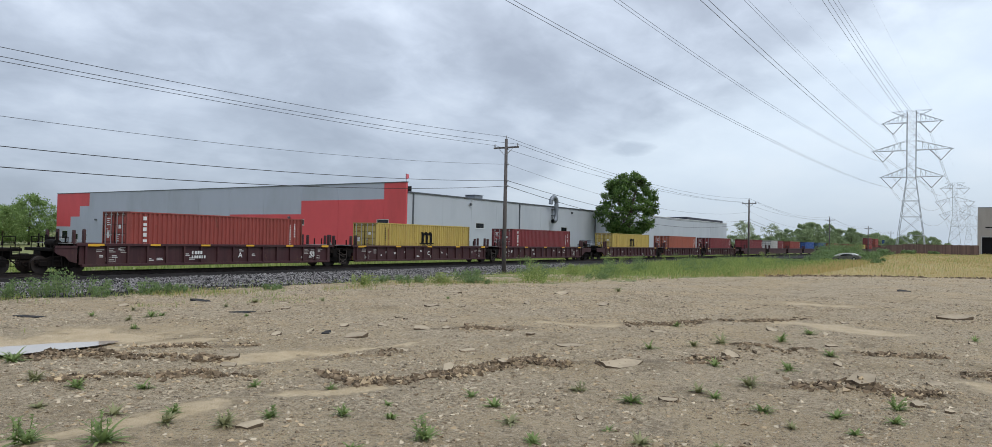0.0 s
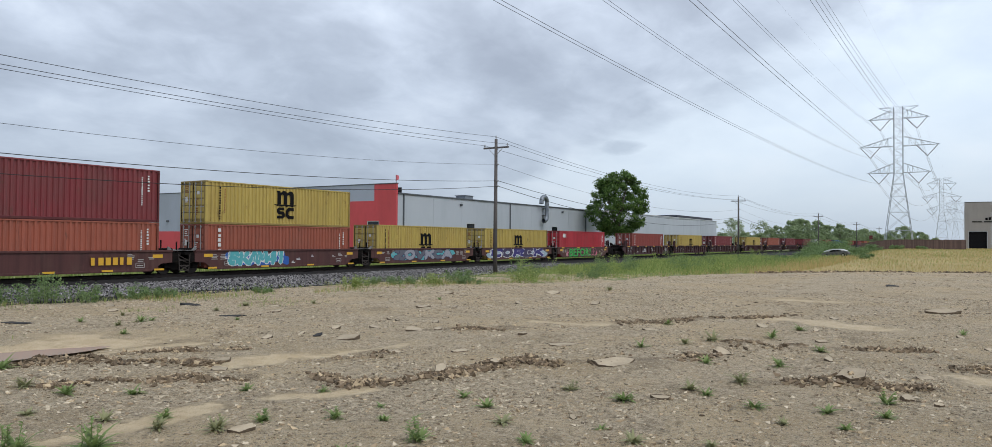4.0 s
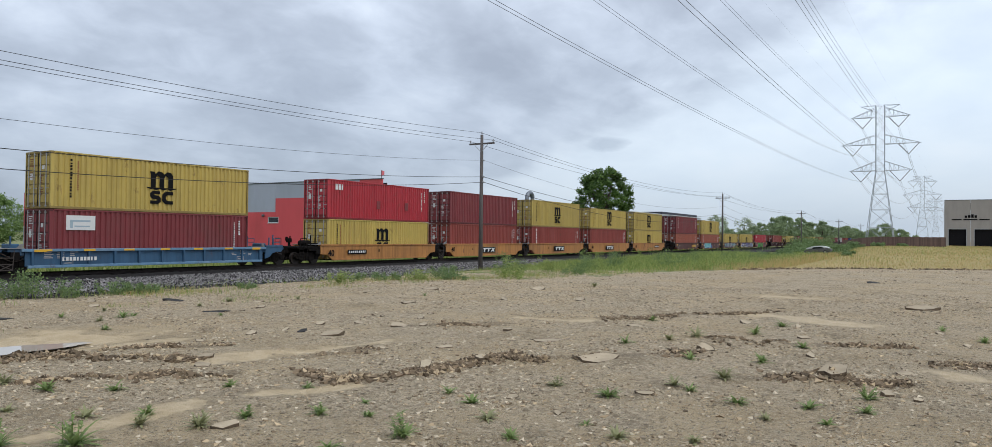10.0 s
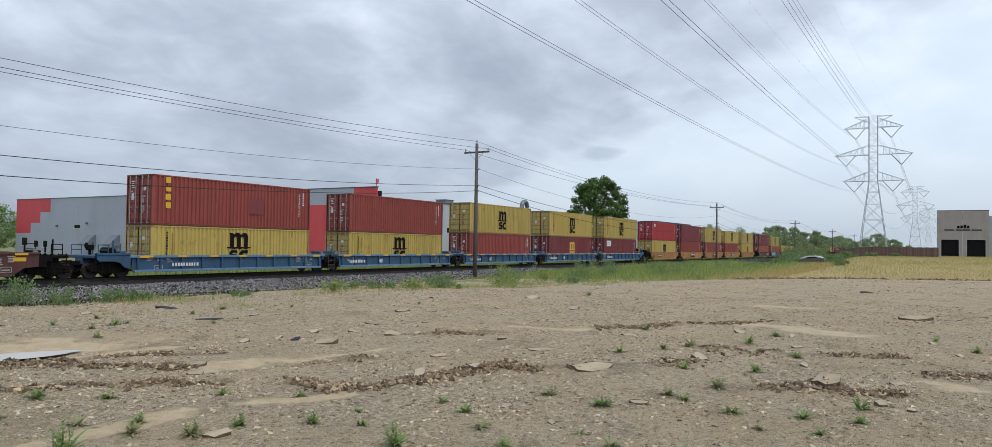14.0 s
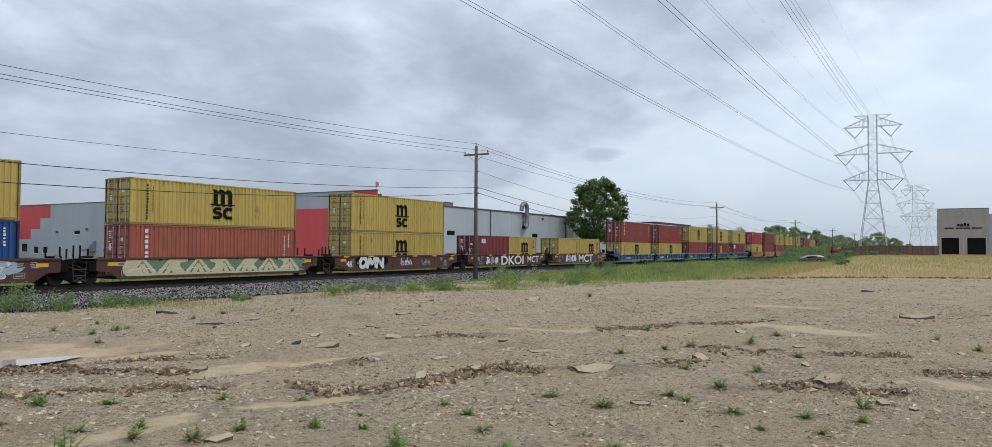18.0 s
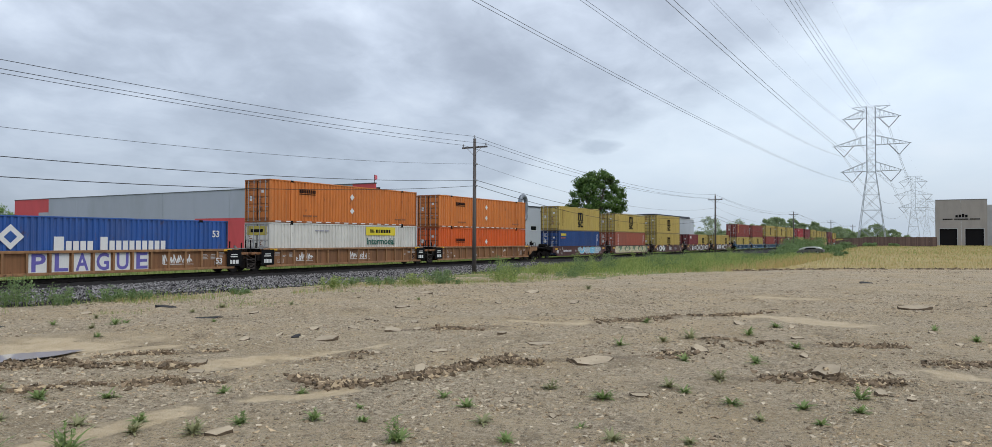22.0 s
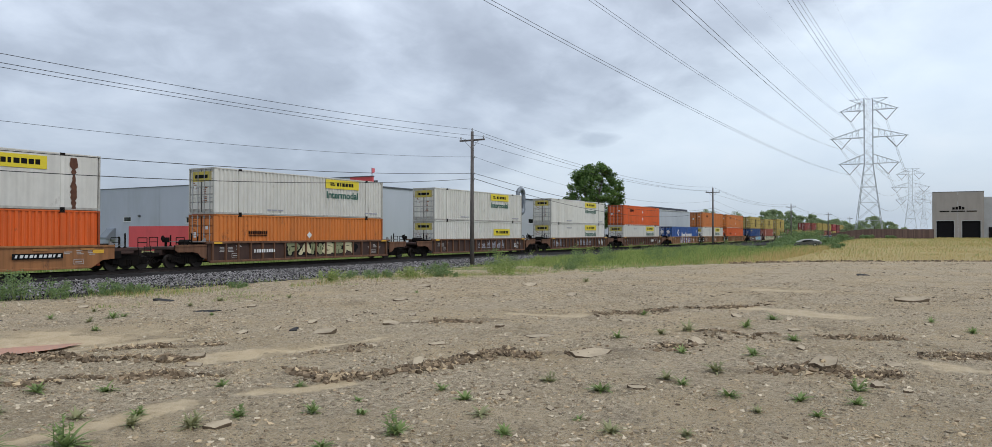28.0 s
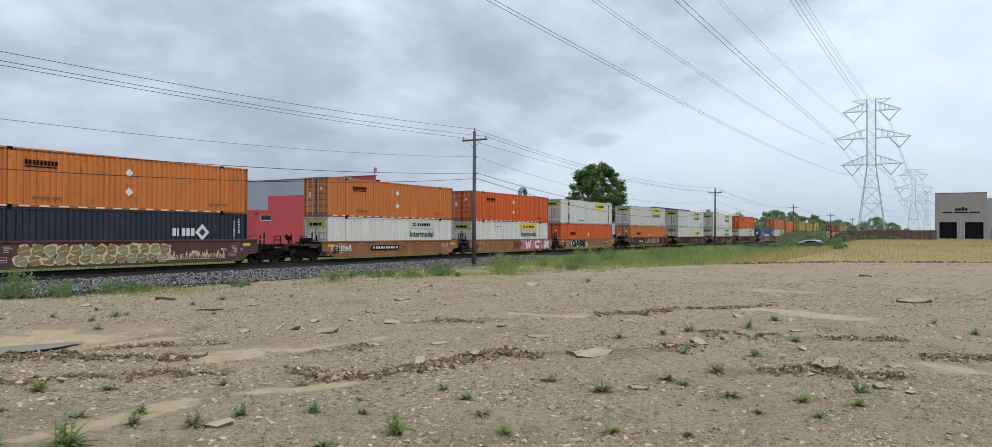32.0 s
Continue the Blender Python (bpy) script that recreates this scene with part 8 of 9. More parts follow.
mast = thing("roof_flag", "small faded pink flag on a short mast at the roof corner", "flag", at=(WX + 0.4, WY + 0.4, 9.05))
put("mast", mesh_of("mast", rods(0.035, ((0, 0, 0), (0, 0, 0.95))), M["trim"]), mast)
put("flag", raw_mesh("flag", [(-0.02, 0, 0.25), (-0.02, 0, 0.95), (0.12, -0.30, 0.85), (0.10, -0.34, 0.45), (0.02, 0.1, 0.25), (0.02, 0.1, 0.95)], [(0, 1, 2, 3), (4, 3, 2, 5)], M["pink"]), mast)
for i, (x, y) in enumerate(((109.7, 53.2), (107.6, 53.4))):
    bn = thing("air_handler", "rounded grey sheet metal air handler by the wall", "machine", at=(x, y, 0.0))
    put("casing", mesh_of("casing", boxes(((-0.9, -0.7, 0.0), (0.9, 0.7, 2.3)), bevel=0.25), M["duct"]), bn)
    put("cap", mesh_of("cap", rods(0.55, ((0, 0, 2.25), (0, 0, 2.8)), sides=14), M["duct"]), bn)

# ---- office and dock building at the right ----
dock = thing("dock_building", "tan concrete dock building with two dark roll-up doors", "building", at=(190.0, 0, 1.3))
face = Matrix(((0, 1, 0, 0), (1, 0, 0, 0), (0, 0, 1, 0), (0, 0, 0, 1)))
d_holes = [(-4.45, -1.15, 0.15, 3.95), (-9.35, -5.95, 0.15, 3.95)]
cell_wall("front_wall", dock, face, [-10.0, -0.4], [-0.5, 10.3], d_holes, lambda u, z: 0, (M["concrete"],), (-5.2,), 0.4, 0.04)
put("side_wall", mesh_of("side_wall", boxes(((0.4, -0.8, -0.5), (40, -0.4, 10.3)), ((0.4, -10.0, -0.5), (14, -9.6, 10.3))), M["concrete"]), dock)
put("roof", mesh_of("roof", boxes(((0.4, -9.6, 9.6), (40, -0.8, 9.75))), M["roofing"]), dock)
put("cornice", mesh_of("cornice", boxes(((-0.05, -10.05, 10.3), (0.5, -0.35, 10.42)), bevel=0.02), M["trim"]), dock)
for h in d_holes:
    d = put("roll_up_door", mesh_of("roll_up_door", boxes(((h[0], 0.30, h[2]), (h[1], 0.34, h[3]))), M["door_dark"]), dock, face, "black panelled roll-up door")
    for k in range(8):
        put("slat", mesh_of("slat", boxes(((h[0] + 0.02, 0.26, h[2] + 0.01 + k * 0.474), (h[1] - 0.02, 0.30, h[2] + k * 0.474 + 0.45)), bevel=0.01), M["door_dark"]), d)
    put("door_frame", mesh_of("door_frame", boxes(((h[0] - 0.12, -0.04, h[2]), (h[0], 0.1, h[3] + 0.12)), ((h[1], -0.04, h[2]), (h[1] + 0.12, 0.1, h[3] + 0.12)), ((h[0], -0.04, h[3]), (h[1], 0.1, h[3] + 0.12))), M["concrete_grey"]), d)
put("emblem", mesh_of("emblem", boxes(*[((-6.4 + i * 0.6, -0.06, 6.45), (-5.95 + i * 0.6, -0.002, 6.45 + hh)) for i, hh in enumerate((0.55, 0.75, 0.6, 0.5))]), M["mark_black"]), dock, face)
for i, (a, w) in enumerate(((-8.7, 1.9), (-6.5, 2.6), (-3.6, 1.85))):
    put("sign_bar", mesh_of("sign_bar", boxes(((a, -0.05, 5.95), (a + w, -0.002, 6.18))), M["mark_black"]), dock, face, "unreadable dark lettering")
put("annex", mesh_of("annex", boxes(((2.0, -45, -0.5), (2.4, -10.0, 9.2)), ((2.4, -45, 8.8), (30, -10.0, 9.0))), M["concrete_grey"]), dock, None, "pale grey set-back annex wall")
put("roll_up_door", mesh_of("roll_up_door", boxes(((1.94, -13.6, -0.3), (1.997, -10.9, 2.6))), M["door_dark"]), dock)

# ---- long brown fence in front of the dock building ----
M["fence"] = material("brown_weathered_board", (0.155, 0.10, 0.085), 0.85, tint=(0.11, 0.075, 0.065), grain=5, amount=0.6, vary=0.22, stretch=(1, 1, 0.3))
fence = thing("board_fence", "long brown weathered board fence", "fence")
fp = [(176.0, 18.5), (176.0, -0.6)]
k = 96
board = mesh_of("board", boxes(((0, -0.1, 0), (0.03, 0.1, 2.05)), bevel=0.004), M["fence"])
for i in range(k):
    y = 18.5 - i * 0.2
    put("board", board, fence, (176.0 + 0.015 * math.sin(i * 2.7), y, float(ground_z(176, y)) - 0.05 + 0.03 * math.sin(i * 0.9)))
post = mesh_of("post", boxes(((0.035, -0.06, 0), (0.15, 0.06, 2.0)), bevel=0.01), M["fence"])
for i in range(9):
    y = 18.3 - i * 2.35
    put("post", post, fence, (176.0, y, float(ground_z(176, y)) - 0.1))
rail_b = mesh_of("rail", boxes(((0.032, -9.6, 0), (0.07, 9.6, 0.1)), bevel=0.01), M["fence"])
for z in (0.4, 1.7):
    put("rail", rail_b, fence, (176.0, 9.0, 1.3 + z))

# ---- utility poles and wires ----
M["pole"] = material("weathered_grey_pole_timber", (0.125, 0.112, 0.108), 0.85, tint=(0.07, 0.062, 0.06), grain=6, amount=0.7, stretch=(4, 4, 0.25), bump=0.4)
M["porcelain"] = material("grey_insulator_porcelain", (0.30, 0.31, 0.33), 0.3, amount=0.2)
M["wire"] = material("dark_weathered_cable", (0.02, 0.02, 0.022), 0.7, 0.0, amount=0.3)
M["conductor"] = material("dull_aluminium_conductor", (0.10, 0.105, 0.115), 0.55, 0.4, amount=0.3)
M["lattice"] = material("galvanised_lattice_steel", (0.42, 0.46, 0.52), 0.6, 0.2, amount=0.35, grain=2)


def utility_pole(x, y, h, far=False):
    p = thing("utility_pole", "weathered wooden utility pole with crossarm and insulators", "utility pole", "poles along the track", at=(x, y, 0))
    bm = rod(bmesh.new(), (0, 0, -0.6), (0, 0, h), 0.17, 12, 0.11)
    part("pole", bm, M["pole"], p, smooth=True)
    put("crossarm", mesh_of("crossarm", boxes(((-0.06, -1.1, h - 0.72), (0.06, 1.1, h - 0.60)), bevel=0.01), M["pole"]), p)
    put("brace", mesh_of("brace", rods(0.022, ((-0.08, -0.62, h - 0.72), (-0.08, 0, h - 1.3)), ((-0.08, 0.62, h - 0.72), (-0.08, 0, h - 1.3))), M["galv"]), p)
    bm = rods(0.018, ((0, 0, -0.06), (0, 0, 0.18)), sides=6)
    for z, r in ((0.0, 0.055), (0.06, 0.07), (0.13, 0.05)):
        bmesh.ops.create_cone(bm, cap_ends=True, segments=10, radius1=r, radius2=r * 0.8, depth=0.05, matrix=Matrix.Translation((0, 0, z + 0.05)))
    ins = mesh_of("insulator", bm, M["porcelain"])
    for yy, zz in ((-1.0, h - 0.58), (1.0, h - 0.58), (0.0, h + 0.04)):
        put("insulator", ins, p, (0, yy, zz))
    for zz in (h - 1.92, h - 3.15, h - 3.55):
        put("cable_clamp", mesh_of("cable_clamp", boxes(((-0.08, -0.24, zz - 0.06), (0.08, -0.1, zz + 0.06)), bevel=0.02), M["galv"]), p)
    return p


POLES = [(46.2, 29.5, 10.1), (116.7, 29.5, 9.6), (192.0, 29.5, 9.6), (268.0, 29.5, 9.4), (345.0, 29.5, 9.4)]
for x, y, h in POLES:
    utility_pole(x, y, h)


def wire(name, a, b, sag, r, label, group, mat="wire", steps=26):
    """A hanging wire as one bent tube; a and b are its ends."""
    a, b = Vector(a), Vector(b)
    pts = []
    for i in range(steps + 1):
        t = i / steps
        p = a.lerp(b, t)
        p.z -= sag * 4 * t * (1 - t)
        pts.append(p)
    v, f = [], []
    k = 4
    for p in pts:
        for j in range(k):
            an = 6.2832 * (j + 0.5) / k
            v.append((p.x, p.y + r * math.cos(an), p.z + r * math.sin(an)))
    for i in range(steps):
        for j in range(k):
            f.append((i * k + j, i * k + (j + 1) % k, (i + 1) * k + (j + 1) % k, (i + 1) * k + j))
    return tagged(put(name, raw_mesh(name, v, f, M[mat], smooth=True)), label, "wire", group)


LINES = [(0.0, 0.16, 1.16, 0.013), (1.0, -0.45, 0.85, 0.013), (-1.0, -0.45, 1.1, 0.013), (-0.2, -1.92, 1.6, 0.010), (-0.2, -3.15, 1.45, 0.019), (-0.2, -3.55, 1.8, 0.021)]
spots = [(-24.0, 29.5, 10.1)] + POLES
for (x0, y0, h0), (x1, y1, h1) in zip(spots, spots[1:]):
    for dy, dz, sag, r in LINES:
        wire("overhead_wire", (x0, y0 + dy, h0 + dz), (x1, y1 + dy, h1 + dz), sag, r, "dark overhead wire sagging between utility poles", "wires of the pole line")

# ---- transmission towers ----


def lattice_tower(x, y, h=44.0):
    """A double-circuit lattice tower: tapered legs, narrow body, three pairs of arms, V strings."""
    t = thing("transmission_tower", "tall grey galvanised lattice transmission tower with six arms", "tower", "transmission towers", at=(x, y, 0))
    waist, body, foot = 23.8, 1.2, 4.1
    legs = []
    for sx in (-1, 1):
        for sy in (-1, 1):
            bm = rod(bmesh.new(), (sx * foot, sy * foot, 0), (sx * body, sy * body, waist), 0.085, 6)
            rod(bm, (sx * body, sy * body, waist), (sx * body, sy * body, h), 0.085, 6)
            part("leg", bm, M["lattice"], t)
    levels = [0.0, 6.5, 12.0, 16.8, 20.6, waist]
    half = lambda z: foot + (body - foot) * z / waist if z < waist else body
    bm = bmesh.new()
    for z0, z1 in zip(levels, levels[1:]):
        a, b = half(z0), half(z1)
        for s in (-1, 1):
            for q in ((0, 1), (1, 0)):
                P = lambda u, v_, z: (u, s * v_, z) if q == (0, 1) else (s * v_, u, z)
                rod(bm, P(-a, a, z0), P(b, b, z1), 0.042, 4)
                rod(bm, P(a, a, z0), P(-b, b, z1), 0.042, 4)
                rod(bm, P(-b, b, z1), P(b, b, z1), 0.05, 4)
    part("leg_bracing", bm, M["lattice"], t)
    bm = bmesh.new()
    n = 11
    for i in range(n):
        z0, z1 = waist + (h - waist) * i / n, waist + (h - waist) * (i + 1) / n
        for s in (-1, 1):
            e = 1 if i % 2 else -1
            rod(bm, (-body * e, s * body, z0), (body * e, s * body, z1), 0.03, 4)
            rod(bm, (s * body, -body * e, z0), (s * body, body * e, z1), 0.03, 4)
            rod(bm, (-body, s * body, z1), (body, s * body, z1), 0.03, 4)
            rod(bm, (s * body, -body, z1), (s * body, body, z1), 0.03, 4)
    part("body_bracing", bm, M["lattice"], t)
    for z, reach in ((40.5, 8.2), (32.1, 10.9), (24.0, 8.6)):
        for s in (-1, 1):
            bm = bmesh.new()
            tip = (0, s * reach, z)
            for e in (-1, 1):
                lo, hi = (e * body, s * body, z), (e * body, s * body, z + 2.9)
                rod(bm, lo, tip, 0.06, 4)
                rod(bm, hi, tip, 0.06, 4)
                m_ = 6
                for i in range(1, m_):
                    f0, f1 = i / m_, (i + 0.6) / m_
                    L = lambda p, q_, f_: tuple(a + (b - a) * f_ for a, b in zip(p, q_))
                    rod(bm, L(lo, tip, f0), L(hi, tip, f0), 0.03, 4)
                    rod(bm, L(hi, tip, f0), L(lo, tip, min(1, f1)), 0.03, 4)
                for i in range(m_):
                    rod(bm, L(lo, tip, i / m_), (-L(lo, tip, (i + 1) / m_)[0], *L(lo, tip, (i + 1) / m_)[1:]), 0.03, 4)
            part("crossarm", bm, M["lattice"], t)
            yv = s * (reach - 3.3)
            bm = bmesh.new()
            for yy in (s * (reach - 0.6), s * (reach - 6.0)):
                rod(bm, (0, yy, z - 0.1), (0, yv, z - 3.3), 0.11, 6)
            part("insulator_string", bm, M["porcelain"], t, "grey V-shaped insulator string")
    for s in (-1, 1):
        bm = bmesh.new()
        for e in (-1, 1):
            rod(bm, (e * body, s * body, h), (0, s * 5.3, h), 0.05, 4)
            rod(bm, (e * body, s * body, h - 1.9), (0, s * 5.3, h), 0.05, 4)
        part("peak_arm", bm, M["lattice"], t)
    return t


TOWERS = [(252.6, 16.3), (539.0, 11.0), (815.0, 5.5)]
first = lattice_tower(*TOWERS[0])
for x, y in TOWERS[1:]:
    copy_thing(first, pose(x, y, 0))
line = [(-34.0, 21.6)] + TOWERS + [(1100.0, 0.0)]
PHASES = [(5.3, 20.7, 3.3), (7.6, 28.8, 4.8), (4.9, 37.2, 4.1), (-5.3, 20.7, 2.9), (-7.6, 28.8, 3.2), (-4.9, 37.2, 4.9)]
for (x0, y0), (x1, y1) in zip(line, line[1:]):
    for dy, z, sag in PHASES:
        sg = sag if x0 < 0 else 7.0
        for d in (-0.23, 0.23):
            wire("conductor", (x0, y0 + dy + d, z), (x1, y1 + dy + d, z), sg, 0.018 if x0 < 0 else 0.026, "dull aluminium transmission conductor", "conductors of the power line", "conductor", 34)
    for dy in (5.3, -5.3):
        wire("shield_wire", (x0, y0 + dy, 44.0), (x1, y1 + dy, 44.0), 4.0, 0.005, "thin shield wire at the tower tops", "conductors of the power line", "conductor", 34)

# ---- trees ----
M["bark"] = material("grey_brown_bark", (0.11, 0.085, 0.065), 0.9, tint=(0.06, 0.048, 0.04), grain=8, amount=0.7, stretch=(2, 2, 0.4), bump=0.6, bump_scale=15)
M["leaf_dark"] = island_material("dark_green_leaf", (0.03, 0.075, 0.015), (0.18, 0.29, 0.075), 0.5, leafy=True)
# far belt's green is lightened: distance haze is mixed into the leaf colour
M["leaf_hazy"] = island_material("green_leaf", (0.19, 0.26, 0.14), (0.37, 0.45, 0.24), 0.55, leafy=True)
M["leaf_deep"] = island_material("deep_green_leaf", (0.13, 0.21, 0.065), (0.33, 0.45, 0.16), 0.55, leafy=True)
# pale leaves, also lightened for the haze at that distance
M["leaf_pale"] = island_material("hazy_pale_leaf", (0.26, 0.32, 0.20), (0.46, 0.52, 0.36), 0.6, leafy=True)
M["leaf_bush"] = island_material("bush_leaf", (0.10, 0.17, 0.065), (0.25, 0.34, 0.14), 0.55, leafy=True)
M["grass_green"] = island_material("green_grass_blade", (0.14, 0.23, 0.05), (0.44, 0.49, 0.17), 0.65, leafy=True)
M["grass_straw"] = island_material("dry_straw_grass_blade", (0.42, 0.325, 0.13), (0.60, 0.475, 0.22), 0.7, leafy=True)


def leaf_cloud(name, centres, radii, per, size, mat, seed):
    """Many small leaves, each a bent quad, gathered in clumps round the centres."""
    rng = np.random.RandomState(seed)
    c = np.repeat(np.array(centres), per, 0)
    rad = np.repeat(np.array(radii), per)
    d = rng.randn(len(c), 3)
    d /= np.linalg.norm(d, axis=1)[:, None]
    p = c + d * (rad * rng.rand(len(c)) ** 0.45)[:, None] * np.array([1, 1, 0.75])
    s = size * (0.6 + 0.8 * rng.rand(len(c)))
    u = rng.randn(len(c), 3)
    u /= np.linalg.norm(u, axis=1)[:, None]
    w = np.cross(u, d + 0.4 * rng.randn(len(c), 3))
    w /= np.linalg.norm(w, axis=1)[:, None] + 1e-9
    u, w = u * s[:, None], w * (s * 0.6)[:, None]
    v = np.stack([p - u, p + w * 0.9, p + u, p - w * 0.9], 1).reshape(-1, 3)
    f = np.arange(len(v)).reshape(-1, 4)
    me = bpy.data.meshes.new(name)
    me.from_pydata(v.tolist(), [], f.tolist())
    me.materials.append(M[mat])
    return me


def tree(x, y, z, h, width, base, clumps, per, leaf, mat, seed, label, lean=0.0, limbs=4, clump=(0.075, 0.15), hollow=0.45, lumpy=1.0):
    """Tapered trunk, forking limbs, and a crown of leaf clumps with gaps between them."""
    r = random.Random(seed)
    t = thing("tree", label, "tree", "trees", at=(x, y, z))
    bm = bmesh.new()
    fork = max(base * 0.9, h * 0.22)
    rod(bm, (0, 0, -0.3), (lean * 0.3, 0, fork), h * 0.024, 10, h * 0.017)
    rod(bm, (lean * 0.3, 0, fork), (lean, 0, h * 0.72), h * 0.017, 8, h * 0.006)
    part("trunk", bm, M["bark"], t, smooth=True)
    cs, rd = [], []
    mid, half = (base + h) / 2, (h - base) / 2
    for i in range(clumps):
        a, e = r.uniform(0, 6.2832), r.uniform(-0.95, 1)
        k = r.uniform(hollow, 0.96)
        shape = math.sqrt(max(0.05, 1 - e * e)) * (1.0 if e < 0.1 else 0.94)
        wob = 1 + lumpy * 0.18 * math.sin(3 * a + seed) + lumpy * 0.10 * math.sin(5 * a + 2.1 * seed + 4 * e)
        cs.append((lean * (e + 1) / 2 + math.cos(a) * shape * k * wob * width / 2, math.sin(a) * shape * k * wob * width / 2, mid + e * half * r.uniform(0.86, 0.98)))
        rd.append(width * r.uniform(*clump))
    for i in range(min(limbs, clumps // 6)):
        c = cs[i * 7 % clumps]
        bm = rod(bmesh.new(), (lean * 0.4, 0, fork + (h - fork) * 0.35 * r.random()), (c[0] * 0.9, c[1] * 0.9, c[2]), h * 0.008, 6, h * 0.003)
        part("limb", bm, M["bark"], t, smooth=True)
    put("crown", leaf_cloud("crown", cs, rd, per, leaf, mat, seed), t)
    return t


tree(115.0, 48.8, 0, 14.2, 10.9, 2.9, 330, 84, 0.17, "leaf_dark", 3, "large dark green leafy tree beside the warehouse", limbs=14, clump=(0.05, 0.09), hollow=0.58, lumpy=0.35)
FAR = [tree(600, 300, 0, 12.0, 10.5, 0.8, 110, 50, 0.34, "leaf_hazy", 11, "leafy green tree in the belt beyond the track"),
       tree(620, 300, 0, 13.0, 9.0, 1.6, 90, 50, 0.34, "leaf_hazy", 12, "tall leafy green tree in the belt beyond the track"),
       tree(640, 300, 0, 13.0, 10.0, 1.6, 80, 26, 0.26, "leaf_pale", 13, "thinly leaved pale green tree in the belt beyond the track"),
       tree(660, 300, 0, 8.0, 9.5, 0.3, 100, 50, 0.32, "leaf_hazy", 14, "low dark green tree in the belt beyond the track"),
       tree(690, 300, 0, 12.0, 12.0, 0.4, 130, 70, 0.22, "leaf_deep", 15, "dense deep green tree behind the warehouse")]
BELT = [(205, 56, 3, 0.85), (212, 62, 2, 0.85), (222, 54, 3, 0.9), (232, 60, 2, 1.0), (243, 55, 3, 0.9), (250, 64, 2, 1.0), (262, 56, 1, 0.75), (268, 60, 2, 1.0), (281, 57, 1, 0.85), (292, 62, 2, 0.95), (300, 55, 0, 0.9), (312, 58, 1, 0.95),
        (325, 56, 1, 1.15), (338, 60, 0, 1.15), (350, 55, 3, 1.0), (366, 57, 1, 1.2), (384, 56, 3, 1.2), (402, 58, 0, 1.1), (420, 54, 1, 1.1), (440, 57, 3, 1.3), (465, 56, 0, 1.0), (490, 55, 3, 1.1), (520, 57, 0, 1.0),
        (330, 24, 3, 0.95), (342, 20, 0, 0.8), (352, 15, 3, 0.9), (372, 27, 3, 0.8), (395, 21, 0, 0.75), (312, 27, 3, 0.75), (365, 10, 3, 0.6),
        (52, 142, 0, 0.8), (60, 146, 0, 0.85), (66, 152, 0, 0.9), (46, 146, 0, 0.75), (72, 146, 0, 0.8), (38, 140, 0, 0.75), (30, 132, 0, 0.7), (55, 160, 0, 0.95), (64, 142, 3, 1.0), (50, 136, 3, 0.8), (42, 152, 0, 0.9), (58, 138, 3, 0.75)]
rb = random.Random(4)
for x, y, k, s in BELT:
    k, s = (4, s * 0.70) if x < 80 else (k, s * (0.76 if x < 310 else 0.88))
    copy_thing(FAR[k], pose(x, y, 0.9 if y < 30 else 0, 0, 0, rb.uniform(0, 360)) @ Matrix.Scale(s * rb.uniform(0.94, 1.06), 4))
for i, o in enumerate(FAR):
    o.location = (560 + 18 * i, 58, 0)


def bush(x, y, w, h, seed, mat="leaf_bush", label="rounded green bush in the tall grass"):
    r = random.Random(seed)
    t = thing("bush", label, "bush", "bushes by the track", at=(x, y, float(ground_z(x, y))))
    cs = [(r.uniform(-0.5, 0.5) * w, r.uniform(-0.4, 0.4) * w, h * r.uniform(0.15, 0.85)) for i in range(26)]
    cs = [c for c in cs if (c[0] / w * 2) ** 2 + (c[2] / h) ** 2 < 1.1]
    put("foliage", leaf_cloud("foliage", cs, [w * r.uniform(0.1, 0.2) for c in cs], 70, 0.12, mat, seed), t)
    bm = bmesh.new()
    for c in cs[:8]:
        rod(bm, (c[0] * 0.2, c[1] * 0.2, -0.1), c, 0.03, 5, 0.01)
    part("woody_stem", bm, M["bark"], t)
    return t


BUSHES = [(113.0, 19.6, 2.4, 0.9), (112.2, 11.8, 2.0, 0.7), (122, 19.0, 3.5, 1.4), (126, 21, 4.5, 1.7), (119.5, 12.2, 3.0, 0.8), (121, 15.6, 3.6, 1.2), (132, 18.0, 4.5, 1.9), (137, 15.0, 4.0, 1.7), (140, 20.5, 5.0, 2.1), (147, 15.5, 4.5, 1.9), (150, 22.5, 6.0, 2.6), (158, 18, 5.5, 2.3), (160, 25.0, 6, 3.2), (168, 22.5, 6, 3.3), (178, 26.0, 7, 3.7), (186, 28.0, 7, 3.8), (196, 28, 8, 4.0), (207, 29, 8, 4.2), (174, 24, 6, 2.6), (112, 19, 3, 1.0), (104, 20, 3, 0.9), (168, 15.5, 4, 1.5), (172, 11.5, 3, 1.0), (173, 7, 2.5, 0.8), (82, -9, 3.5, 1.1), (79.5, -6.5, 2.6, 0.9), (222, 30, 9, 4.4), (240, 31, 9, 4.6)]
for i, (x, y, w, h) in enumerate(BUSHES):
    bush(x, y, w, h * (0.55 if x < 165 else 0.85), 500 + i)

